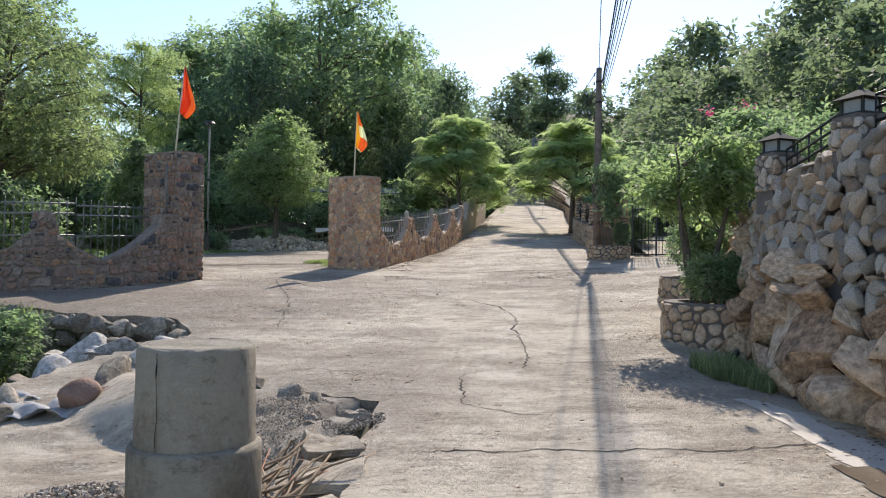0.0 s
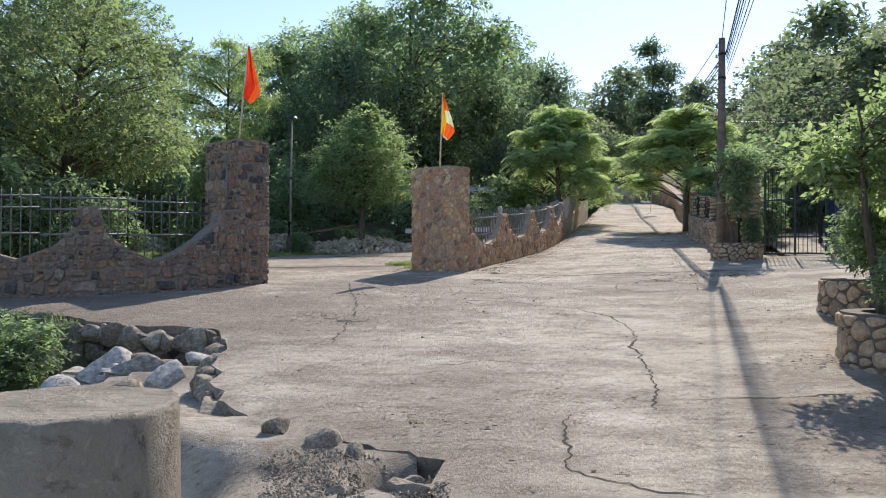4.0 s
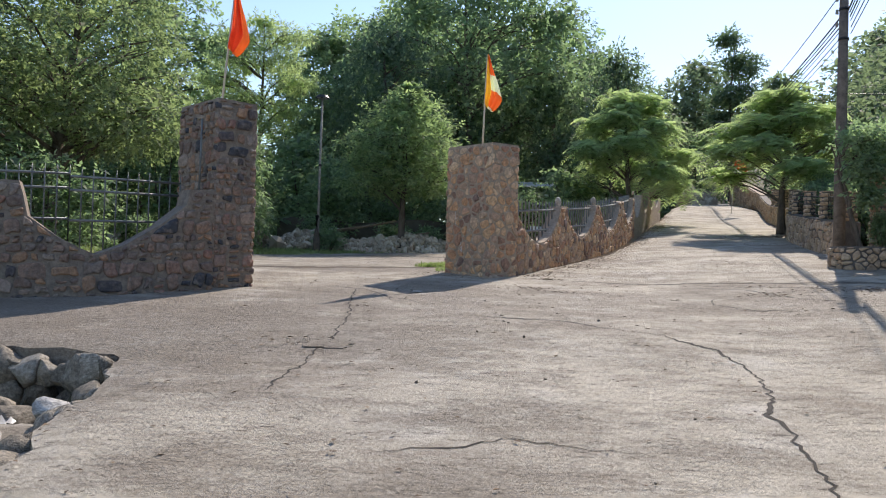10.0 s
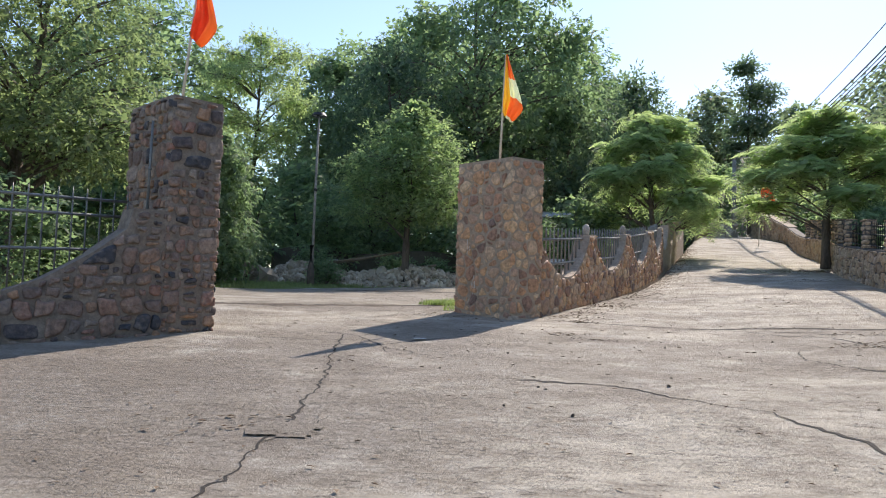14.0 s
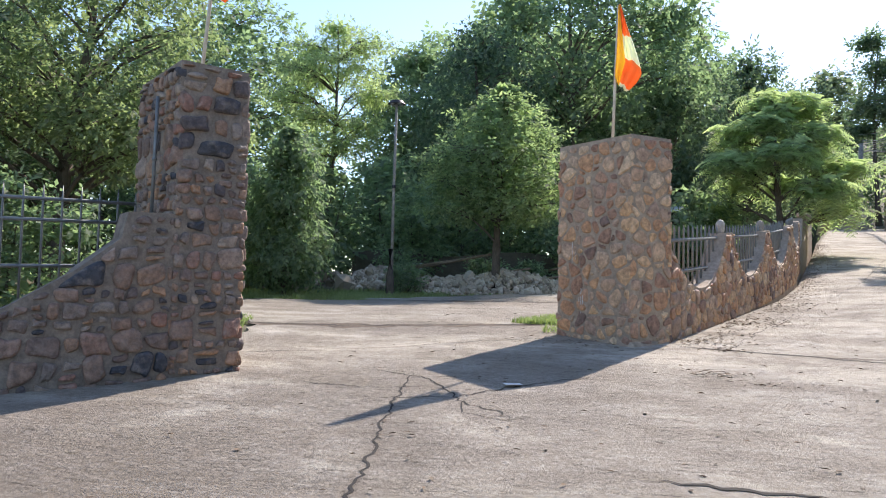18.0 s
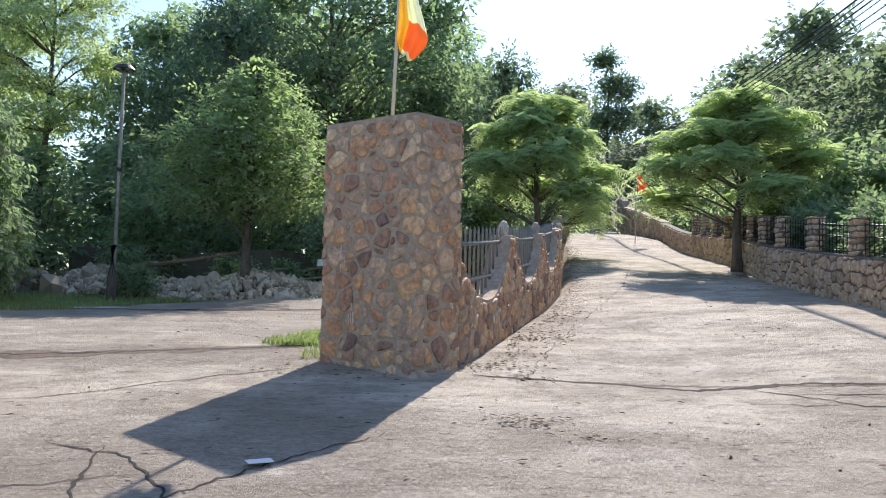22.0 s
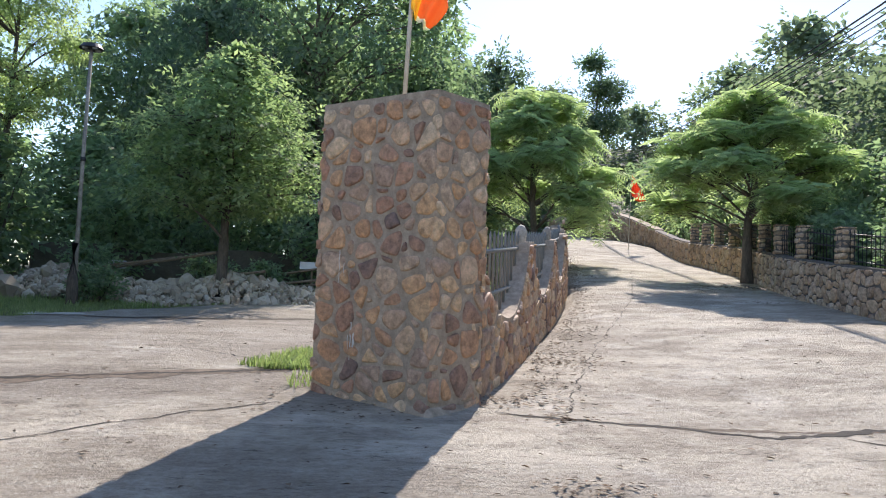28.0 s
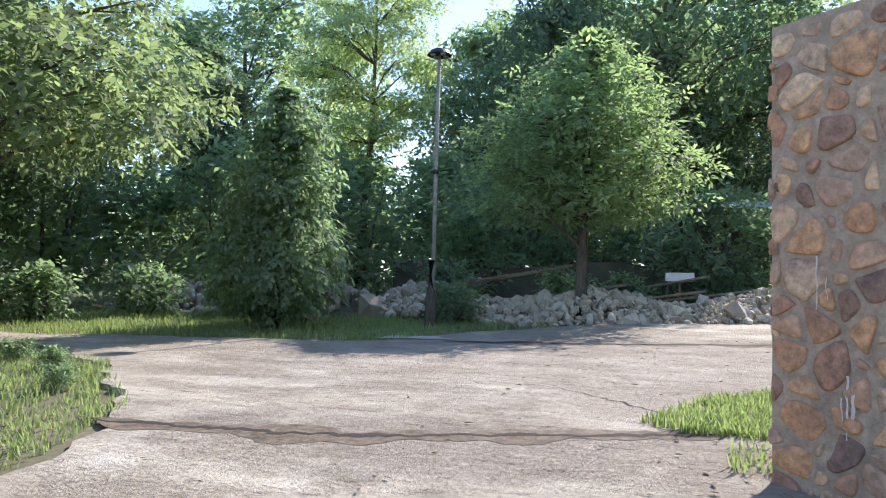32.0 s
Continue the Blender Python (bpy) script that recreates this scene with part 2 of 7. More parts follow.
M_BOULDER = mat("boulder", [(0.26, (0.2, 0.13, 0.085)), (0.4, (0.46, 0.3, 0.185)), (0.55, (0.62, 0.43, 0.27)), (0.75, (0.64, 0.53, 0.41))], 2.6, 0.85, 1.0, 14, vary=0.3, bump_dist=0.08, fleck=(5, 0.4, 1.3))
M_RUBBLE = mat("rubble", [(0.1, (0.2, 0.16, 0.11)), (0.5, (0.42, 0.355, 0.265)), (0.9, (0.63, 0.565, 0.455))], 4, 0.85, 0.6, 30, vary=0.5, island=True)
M_ROCK = mat("ditch_rock", [(0.25, (0.12, 0.098, 0.07)), (0.5, (0.27, 0.23, 0.175)), (0.75, (0.47, 0.42, 0.345))], 3, 0.8, 0.9, 20, vary=0.3, bump_dist=0.05, fleck=(6, 0.5, 1.4))
M_GRAVEL = mat("gravel", [(0.2, (0.15, 0.125, 0.1)), (0.5, (0.31, 0.27, 0.215)), (0.8, (0.48, 0.43, 0.35))], 8, 0.9, 0.6, 60, vary=0.6, island=True)
M_BARK = mat("bark", [(0.3, (0.06, 0.048, 0.036)), (0.7, (0.17, 0.14, 0.11))], 5, 0.95, 0.8, 40, stretch=(1, 1, 0.25), fleck=(9, 0.6, 1.4))
M_IRON = mat("painted_iron", [(0.3, (0.018, 0.018, 0.02)), (0.7, (0.05, 0.05, 0.052))], 8, 0.5, 0.1, 80, metal=0.4)
M_GREYPAINT = mat("grey_painted_iron", [(0.3, (0.14, 0.15, 0.15)), (0.7, (0.24, 0.25, 0.245))], 8, 0.5, 0.1, 80, metal=0.3)
M_POLE = mat("concrete_pole", [(0.3, (0.12, 0.095, 0.075)), (0.7, (0.24, 0.19, 0.155))], 3, 0.85, 0.3, 50, fleck=(8, 0.6, 1.3))
M_CEMENT = mat("grey_cement", [(0.3, (0.2, 0.19, 0.165)), (0.7, (0.36, 0.345, 0.305))], 3, 0.85, 0.4, 45, fleck=(9, 0.65, 1.3))
M_DARK = mat("dirt_filled_crack", [(0.3, (0.012, 0.01, 0.008)), (0.7, (0.04, 0.032, 0.025))], 9, 0.95, 0.5, 60)


def leafmat(name, dark, mid, light, through_leaf=0.35):
    return mat(name, [(0.15, dark), (0.5, mid), (0.9, light)], 0.5, 0.68, 0, 6, vary=0.5, leaf=through_leaf, island=True)


L_DARK = leafmat("dark_leaves", (0.065, 0.095, 0.068), (0.105, 0.15, 0.1), (0.175, 0.22, 0.145), 0.52)
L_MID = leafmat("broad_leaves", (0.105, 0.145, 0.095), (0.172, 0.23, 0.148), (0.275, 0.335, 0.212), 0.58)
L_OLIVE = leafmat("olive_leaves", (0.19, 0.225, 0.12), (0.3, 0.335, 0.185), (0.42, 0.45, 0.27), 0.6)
L_BRIGHT = leafmat("feathery_leaves", (0.19, 0.235, 0.135), (0.285, 0.335, 0.195), (0.41, 0.45, 0.27), 0.62)
L_FAR = leafmat("far_leaves", (0.085, 0.112, 0.08), (0.14, 0.172, 0.12), (0.215, 0.25, 0.175), 0.54)
L_WOOD = leafmat("wood_leaves", (0.095, 0.132, 0.086), (0.155, 0.21, 0.134), (0.25, 0.31, 0.192), 0.58)
L_LIGHT = leafmat("young_leaves", (0.12, 0.16, 0.09), (0.2, 0.255, 0.14), (0.32, 0.37, 0.21), 0.62)
L_GRASS = leafmat("grass_blades", (0.13, 0.165, 0.07), (0.21, 0.26, 0.11), (0.33, 0.35, 0.18), 0.46)
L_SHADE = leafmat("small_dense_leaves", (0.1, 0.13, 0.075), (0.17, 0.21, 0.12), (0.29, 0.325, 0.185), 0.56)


# ---- mesh helpers ----
def part(name, bm, material, parent=None, label=""):
    """Links a bmesh, or a mesh, as one object under a thing or a part."""
    if isinstance(bm, bmesh.types.BMesh):
        me = bpy.data.meshes.new(name)
        bm.to_mesh(me)
        bm.free()
    else:
        me = bm
    if material and not me.materials:
        me.materials.append(material)
    ob = new(name, me)
    ob.parent = parent
    if label:
        tagged(ob, label)
    return ob


def thing(name, at, label, category, group="", turn=0.0, kind=""):
    e = new(name)
    e.empty_display_size = 0.2
    e.matrix_world = pose(*at, 0, 0, turn)
    return tagged(e, label, category, group, kind)


def mesh_from(name, verts, faces, smooth=False):
    me = bpy.data.meshes.new(name)
    me.from_pydata([tuple(v) for v in verts], [], [tuple(f) for f in faces])
    if smooth:
        me.shade_smooth()
    me.update()
    return me


def quad_mesh(name, verts, per=4):
    """A mesh of loose faces of per corners from an array of corners."""
    v = np.asarray(verts, np.float32).reshape(-1, 3)
    n = len(v) // per
    me = bpy.data.meshes.new(name)
    me.vertices.add(len(v))
    me.vertices.foreach_set("co", v.ravel())
    me.loops.add(len(v))
    me.loops.foreach_set("vertex_index", np.arange(len(v), dtype=np.int32))
    me.polygons.add(n)
    me.polygons.foreach_set("loop_start", np.arange(0, len(v), per, dtype=np.int32))
    me.update(calc_edges=True)
    return me


def box(bm, size, at=(0, 0, 0), turn=0.0, bevel=0.0):
    m = Matrix.Translation(at) @ Matrix.Rotation(turn, 4, "Z") @ Matrix.Diagonal((*size, 1))
    r = bmesh.ops.create_cube(bm, size=1, matrix=m)
    if bevel:
        es = list({e for v in r["verts"] for e in v.link_edges})
        bmesh.ops.bevel(bm, geom=es, offset=bevel, segments=2, affect="EDGES", profile=0.6)
    return bm


def tube(bm, path, radii, sides=8, cap=True):
    """A tube along a line of points."""
    rings = []
    for k, p in enumerate(path):
        p = Vector(p)
        d = Vector(path[min(k + 1, len(path) - 1)]) - Vector(path[max(k - 1, 0)])
        q = d.to_track_quat("Z", "X") if d.length > 1e-6 else Euler((0, 0, 0)).to_quaternion()
        r = radii[k] if isinstance(radii, (list, tuple)) else radii
        rings.append([bm.verts.new(p + q @ Vector((r * math.cos(a), r * math.sin(a), 0))) for a in (2 * math.pi * j / sides for j in range(sides))])
    for a, b in zip(rings, rings[1:]):
        for j in range(sides):
            f = bm.faces.new((a[j], a[(j + 1) % sides], b[(j + 1) % sides], b[j]))
            f.smooth = True
    if cap:
        bm.faces.new(rings[0][::-1])
        bm.faces.new(rings[-1])
    return bm


# ---- the lie of the land ----
ROAD_Y = [-8, 0.5, 4.75, 6, 7.5, 9, 10.5, 12, 14, 16, 17, 19, 25, 31, 43, 48, 54, 60, 66, 100]
ROAD_Z = [-0.42, -0.25, 0.07, 0.19, 0.35, 0.45, 0.63, 0.75, 0.9, 1.05, 1.12, 1.32, 1.87, 2.6, 4.2, 5.0, 5.7, 6.3, 6.85, 10]
WALL_Y = [17.5, 20.8, 23, 27, 31, 37, 43, 66]
WALL_X = [0.9, 2.2, 3.1, 4.6, 5.7, 7.4, 9.06, 16]


def wall_x(y):
    return np.interp(y, WALL_Y, WALL_X)


def road_z(x, y):
    x, y = np.asarray(x, float), np.asarray(y, float)
    zr = np.interp(y, ROAD_Y, ROAD_Z) + 0.06 * np.clip(x - 3.5, 0, 8) * np.interp(y, [3, 9, 25, 40], [0, 1, 1, 0])
    zy = np.where(y < 19, zr, np.interp(y, [19, 25, 27, 30, 40, 100], [1.30, 1.58, 1.66, 1.83, 2.2, 4]))
    a = np.where(y > 17.5, np.clip((x - wall_x(y)) / 0.4 + 0.5, 0, 1), 1)
    return a * zr + (1 - a) * zy


def gz(x, y):
    return float(road_z(x, y))


EDGE = [(-8, -1.0), (-2, -0.8), (0.5, -0.42), (2.05, -0.15), (3.3, 0.04), (3.7, -0.6), (3.85, -1.0), (4.3, -1.56), (5.05, -2.1), (6.35, -2.57), (7.5, -2.7), (8.4, -3.0), (8.95, -3.3), (9.15, -4.5), (9.4, -5.2), (9.9, -6.2), (10.3, -9), (10.6, -14)]
POLY = [(x, y) for y, x in EDGE] + [(-14, 12.5), (-6.2, 13.2), (-4.9, 14.6), (-5.0, 17.3), (-5.5, 18.4), (-7.5, 20.5), (-9.3, 21.4), (-14, 21.6), (-14, 22.7), (-10.7, 22.9), (-8.6, 23.3), (-5.4, 23.8), (-4.6, 25.6), (-2.8, 28.2), (0.5, 33), (5.4, 33), (7.4, 37), (9.06, 43), (11.6, 51), (16, 66), (19, 78),
        (26, 78), (22.5, 68), (17.9, 60.3), (16.6, 53), (14.7, 43), (11.8, 32), (10.0, 26.8), (9.2, 23.3), (8.9, 20.5), (9.3, 18.6), (13.4, 17.2), (13.4, 14.5), (7.0, 9.2), (6.2, 7.0), (5.3, 4.8), (4.9, 2.5), (4.8, 1.2), (5.0, -8)]
POLY_A = np.array(POLY)


def inside(px, py, poly=POLY_A):
    px, py = np.asarray(px, float), np.asarray(py, float)
    r = np.zeros(px.shape, bool)
    x0, y0 = poly[-1]
    for x1, y1 in poly:
        c = ((y1 > py) != (y0 > py))
        with np.errstate(divide="ignore", invalid="ignore"):
            r ^= c & (px < (x0 - x1) * (py - y1) / ((y0 - y1) + 1e-12) + x1)
        x0, y0 = x1, y1
    return r


def land_z(x, y):
    """Height of the soil: under the concrete, in the ditch, and on the hills round about."""
    x, y = np.asarray(x, float), np.asarray(y, float)
    z = road_z(np.clip(x, -30, 30), np.clip(y, -8, 100)) - np.where((y > 13.5) & (x < -4), 0.035, 0.09)
    edge = np.interp(y, [e[0] for e in EDGE], [e[1] for e in EDGE])
    ditch = np.clip((edge - x) / 0.5, 0, 1) * np.clip((9.3 - y) / 0.3, 0, 1)
    z = z * (1 - ditch) + ditch * (-0.95 + 0.05 * np.clip(-x - 2, 0, 10) + 0.02 * np.clip(y, -5, 9))
    right = np.interp(y, [-8, 0, 5, 9, 16, 18.4, 20.5, 27, 32, 43, 66, 120], [5, 4.9, 5.6, 7.2, 13.5, 13.5, 9.6, 10.6, 12.4, 15.5, 23, 40])
    z = z + np.clip(x - right - 2.5, 0, 24) * 0.33
    z = z + np.clip(y - 80, 0, 200) * 0.2 * np.clip((x + 10) / 30, 0, 1)
    z = z + np.clip(-x - 40, 0, 100) * 0.05
    return z


def grid_mesh(name, xs, ys, keep=None, height=None):
    X, Y = np.meshgrid(xs, ys)
    Z = height(X, Y)
    nx = len(xs)
    me = bpy.data.meshes.new(name)
    faces = []
    for j in range(len(ys) - 1):
        for i in range(nx - 1):
            faces.append((j * nx + i, j * nx + i + 1, (j + 1) * nx + i + 1, (j + 1) * nx + i))
    me.from_pydata(np.stack([X, Y, Z], -1).reshape(-1, 3).tolist(), [], faces)
    me.shade_smooth()
    return me


def steps(lo, hi, fine0, fine1, d, growth=1.25):
    mid = list(np.arange(fine0, fine1 + d / 2, d))
    left, right = [], []
    s, p = d, fine0
    while p > lo:
        s *= growth
        p -= s
        left.append(max(p, lo))
    s, p = d, mid[-1]
    while p < hi:
        s *= growth
        p += s
        right.append(min(p, hi))
    return left[::-1] + mid + right


ground = part("ground", grid_mesh("ground", steps(-600, 600, -14, 18, 0.5), steps(-300, 900, -9, 46, 0.5), height=land_z), M_GROUND)
tagged(ground, "brown soil with sparse weeds beside the concrete road", "ground", kind="structure")


def road_mesh(d=0.25):
    xs, ys = np.arange(-14.5, 27, d), np.arange(-8.2, 78.3, d)
    X, Y = np.meshgrid(xs, ys)
    cx, cy = (X[:-1, :-1] + d / 2), (Y[:-1, :-1] + d / 2)
    ok = inside(cx, cy)
    nx = len(xs)
    idx = {}
    verts, faces = [], []
    counts = {}

    def vid(i, j):
        k = j * nx + i
        if k not in idx:
            idx[k] = len(verts)
            verts.append([X[j, i], Y[j, i]])
        return idx[k]

    for j, i in zip(*np.nonzero(ok)):
        f = (vid(i, j), vid(i + 1, j), vid(i + 1, j + 1), vid(i, j + 1))
        faces.append(f)
        for a, b in zip(f, f[1:] + f[:1]):
            counts[(min(a, b), max(a, b))] = counts.get((min(a, b), max(a, b)), 0) + 1
    rim = [e for e, c in counts.items() if c == 1]
    A, B = POLY_A, np.roll(POLY_A, -1, 0)
    worn = set()
    for v in {v for e in rim for v in e}:
        p = np.array(verts[v])
        t = np.clip(((p - A) * (B - A)).sum(1) / ((B - A) ** 2).sum(1), 0, 1)
        q = A + t[:, None] * (B - A)
        k = np.argmin(((q - p) ** 2).sum(1))
        if np.hypot(*(q[k] - p)) < d * 1.25:
            s = 0.11 * noise.noise(Vector((p[0] * 2.2, p[1] * 2.2, 0))) + 0.06 * noise.noise(Vector((p[0] * 7, p[1] * 7, 5)))
            verts[v] = list(q[k] + s)
            worn.add(v)
    V = np.array(verts)
    Z = road_z(V[:, 0], V[:, 1])
    Z = Z + np.array([0.018 * noise.noise(Vector((a * 0.9, b * 0.9, 3))) for a, b in V])
    for v in worn:
        if V[v, 0] < 1 and V[v, 1] < 10.5:
            Z[v] -= 0.03 + 0.04 * abs(noise.noise(Vector((V[v, 0] * 4, V[v, 1] * 4, 8))))
    out = [(a, b, c) for (a, b), c in zip(V, Z)]
    lip, down = {}, {}
    for a, b in rim:
        for v in (a, b):
            if v not in down:
                x, y, z = out[v]
                deep = 0.75 if y < 9.6 and x < 1 else 0.14
                lip[v], down[v] = len(out), len(out) + 1
                out += [(x, y, z), (x, y, z - deep)]
    order = {}
    for f in faces:
        for a, b in zip(f, f[1:] + f[:1]):
            order[(a, b)] = 1
    for a, b in rim:
        if (a, b) not in order:
            a, b = b, a
        faces.append((lip[b], lip[a], down[a], down[b]))
    me = mesh_from("road", out, faces, True)
    return me


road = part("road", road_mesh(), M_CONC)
tagged(road, "worn pale concrete road and forecourt with cracks and dust", "road", kind="structure")


# ---- stones set in mortar ----
def clip_half(poly, p, n):
    """Keeps the part of a convex outline on the side of p against n."""
    out = []
    for a, b in zip(poly, poly[1:] + poly[:1]):
        da, db = (a[0] - p[0]) * n[0] + (a[1] - p[1]) * n[1], (b[0] - p[0]) * n[0] + (b[1] - p[1]) * n[1]
        if da <= 0:
            out.append(a)
        if da * db < 0:
            t = da / (da - db)
            out.append((a[0] + t * (b[0] - a[0]), a[1] + t * (b[1] - a[1])))
    return out


def stone_cells(width, top, cell, flat=0.75, bottom=None, seed=1, spread=0.42):
    """Outlines of irregular stones that fill a strip of wall of that width under the line top(u)."""
    rnd = random.Random(seed)
    high = max(top(width * k / 40) for k in range(41))
    low = (lambda u: 0.0) if bottom is None else bottom
    pts, row, v = [], 0, cell * flat * 0.4
    while v < high + cell:
        u = cell * (0.1 + 0.5 * (row % 2)) - cell
        while u < width + cell:
            pts.append((u + rnd.uniform(-spread, spread) * cell, v + rnd.uniform(-spread, spread) * cell * flat))
            u += cell * rnd.choice((0.75, 0.95, 1.2, 1.45))
        v += cell * flat
        row += 1
    P = np.array(pts)
    W = np.array([rnd.choice((-0.34, -0.16, 0.0, 0.12, 0.26)) for _ in pts]) * (0 if spread > 0.45 else cell * cell)
    cells = []
    for k, (u, v) in enumerate(pts):
        if not (-0.3 * cell < u < width + 0.3 * cell and low(min(max(u, 0), width)) - 0.3 * cell < v):
            continue
        poly = [(u - 2 * cell, v - 2 * cell), (u + 2 * cell, v - 2 * cell), (u + 2 * cell, v + 2 * cell), (u - 2 * cell, v + 2 * cell)]
        dist = (P[:, 0] - u) ** 2 + (P[:, 1] - v) ** 2
        for j in np.argsort(dist)[1:20]:
            n = (P[j, 0] - u, P[j, 1] - v)
            f = 0.5 + max(-0.35, min(0.35, (W[k] - W[j]) / (2 * dist[j] + 1e-9)))
            poly = clip_half(poly, (u + n[0] * f, v + n[1] * f), n)
            if not poly:
                break
        uu = min(max(u, 0.02), width - 0.02)
        s = (top(uu + 0.02) - top(uu - 0.02)) / 0.04
        for p, n in (((0, 0), (-1, 0)), ((width, 0), (1, 0)), ((uu, low(uu)), (0, -1)), ((uu, top(uu)), (-s, 1))):
            poly = clip_half(poly, p, n) if poly else poly
        if len(poly) < 3:
            continue
        xs, ys = [p[0] for p in poly], [p[1] for p in poly]
        area = 0.5 * abs(sum(a[0] * b[1] - b[0] * a[1] for a, b in zip(poly, poly[1:] + poly[:1])))
        if area > 0.12 * cell * cell * flat and max(xs) - min(xs) > 0.2 * cell and max(ys) - min(ys) > 0.2 * cell * flat:
            cells.append(poly)
    return cells


def course_cells(width, top, cell, flat=0.75, bottom=None, seed=1, spread=0.3):
    """Outlines of roughly coursed field stones: wavy courses of unequal height, stones of unequal length, some split."""
    rnd = random.Random(seed)
    high = max(top(width * k / 40) for k in range(41))
    low = (lambda u: 0.0) if bottom is None else bottom
    lines = [-0.15 * cell]
    while lines[-1] < high + cell:
        lines.append(lines[-1] + cell * flat * rnd.choice((0.62, 0.85, 1.0, 1.2, 1.45)))
    wave = lambda k, u: lines[k] + 0.3 * cell * flat * noise.noise(Vector((u * 0.9 / cell, k * 7.3, seed)))
    cells = []
    for k in range(len(lines) - 1):
        u = -cell * rnd.uniform(0, 1)
        h = lines[k + 1] - lines[k]
        while u < width:
            w = max(0.45 * cell, min(1.9 * cell, h * rnd.choice((0.7, 0.9, 1.1, 1.35, 1.8))))
            j = lambda: rnd.uniform(-spread, spread) * 0.5 * h
            skew = rnd.uniform(-0.3, 0.3) * h
            b0, b1, t0, t1 = wave(k, u), wave(k, u + w), wave(k + 1, u), wave(k + 1, u + w)
            quad = [(u + skew * -0.5 + j() * 0.5, b0 + j()), (u + w * 0.5, (b0 + b1) / 2 + j()), (u + w - skew * 0.5 + j() * 0.5, b1 + j()), (u + w + skew * 0.3, (b1 + t1) / 2), (u + w + skew * 0.5, t1 + j()), (u + w * 0.5, (t0 + t1) / 2 + j()), (u + skew * 0.5, t0 + j()), (u + skew * 0.3, (b0 + t0) / 2)]
            r = rnd.random()
            if r < 0.2 and h > 0.75 * cell * flat:
                f = rnd.uniform(0.38, 0.62)
                m0, m1 = b0 + (t0 - b0) * f, b1 + (t1 - b1) * f
                out = [clip_half(quad, (u, m0), (-(m1 - m0) / w, 1)), clip_half(quad, (u, m0), ((m1 - m0) / w, -1))]
            elif r < 0.34 and w > 1.1 * cell:
                m = u + w * rnd.uniform(0.35, 0.65)
                out = [clip_half(quad, (m, 0), (1, rnd.uniform(-0.3, 0.3) * 0)), clip_half(quad, (m, 0), (-1, 0))]
            else:
                out = [quad]
            cells += [p for p in out if len(p) > 2]
            u += w
    kept = []
    for poly in cells:
        c = sum(p[0] for p in poly) / len(poly)
        uu = min(max(c, 0.02), width - 0.02)
        s = (top(uu + 0.02) - top(uu - 0.02)) / 0.04
        for p, n in (((0, 0), (-1, 0)), ((width, 0), (1, 0)), ((uu, low(uu)), (0, -1)), ((uu, top(uu)), (-s, 1))):
            poly = clip_half(poly, p, n) if poly else poly
        if len(poly) < 3:
            continue
        xs, ys = [p[0] for p in poly], [p[1] for p in poly]
        area = 0.5 * abs(sum(a[0] * b[1] - b[0] * a[1] for a, b in zip(poly, poly[1:] + poly[:1])))
        if area > 0.08 * cell * cell * flat and max(xs) - min(xs) > 0.22 * cell and max(ys) - min(ys) > 0.22 * cell * flat:
            kept.append(poly)
    return kept


def stone_mesh(poly, place, joint, proud, rnd, sink=0.05, corner=0.25, rough=0.15):
    """One rounded stone over an outline; place(u, v, out) gives the spot in space."""
    cx, cy = sum(p[0] for p in poly) / len(poly), sum(p[1] for p in poly) / len(poly)
    passes = 2 if corner > 0.2 or proud > 0.12 else 1
    for _ in range(passes):
        ring = []
        for a, b in zip(poly, poly[1:] + poly[:1]):
            ring += [(a[0] * (1 - corner) + b[0] * corner, a[1] * (1 - corner) + b[1] * corner), (a[0] * corner + b[0] * (1 - corner), a[1] * corner + b[1] * (1 - corner))]
        poly = ring
    r = max(0.02, min(max(p[0] for p in poly) - min(p[0] for p in poly), max(p[1] for p in poly) - min(p[1] for p in poly)) / 2)
    k0 = max(0.6, 1 - joint * rnd.uniform(0.6, 1.5) / r)
    tilt = (rnd.uniform(-0.15, 0.15), rnd.uniform(-0.15, 0.15))
    levels = [(k0, -sink), (k0 * 0.99, proud * 0.4), (k0 * 0.9, proud * 0.82), (k0 * 0.68, proud), (k0 * 0.34, proud * rnd.uniform(0.95, 1.15))]
    if proud > 0.12:
        levels = [(k0, -sink), (k0, proud * 0.3), (k0 * 0.96, proud * 0.62), (k0 * 0.87, proud * 0.85), (k0 * 0.7, proud), (k0 * 0.5, proud * 1.05), (k0 * 0.25, proud * rnd.uniform(0.95, 1.15))]
    verts, faces, n = [], [], len(poly)
    seed = Vector((rnd.uniform(0, 99), rnd.uniform(0, 99), 0))
    for k, out in levels:
        for u, v in poly:
            w = 1 + 0.09 * noise.noise(seed + Vector((u, v, 0)) * (0.7 / r))
            du, dv = (u - cx) * k * w, (v - cy) * k * w
            bump = (noise.noise(seed + Vector((du, dv, out)) * (1.3 / r)) + 0.5 * noise.noise(seed + Vector((du, dv, out)) * (3.4 / r))) * rough * proud * 2
            verts.append(place(cx + du, cy + dv, out + (tilt[0] * du + tilt[1] * dv + bump if out > 0 else 0)))
    verts.append(place(cx, cy, proud * 1.08))
    for a in range(len(levels) - 1):
        for j in range(n):
            faces.append((a * n + j, a * n + (j + 1) % n, (a + 1) * n + (j + 1) % n, (a + 1) * n + j))
    a = len(levels) - 1
    for j in range(n):
        faces.append((a * n + j, a * n + (j + 1) % n, len(verts) - 1))
    return mesh_from("stone", verts, faces, True)


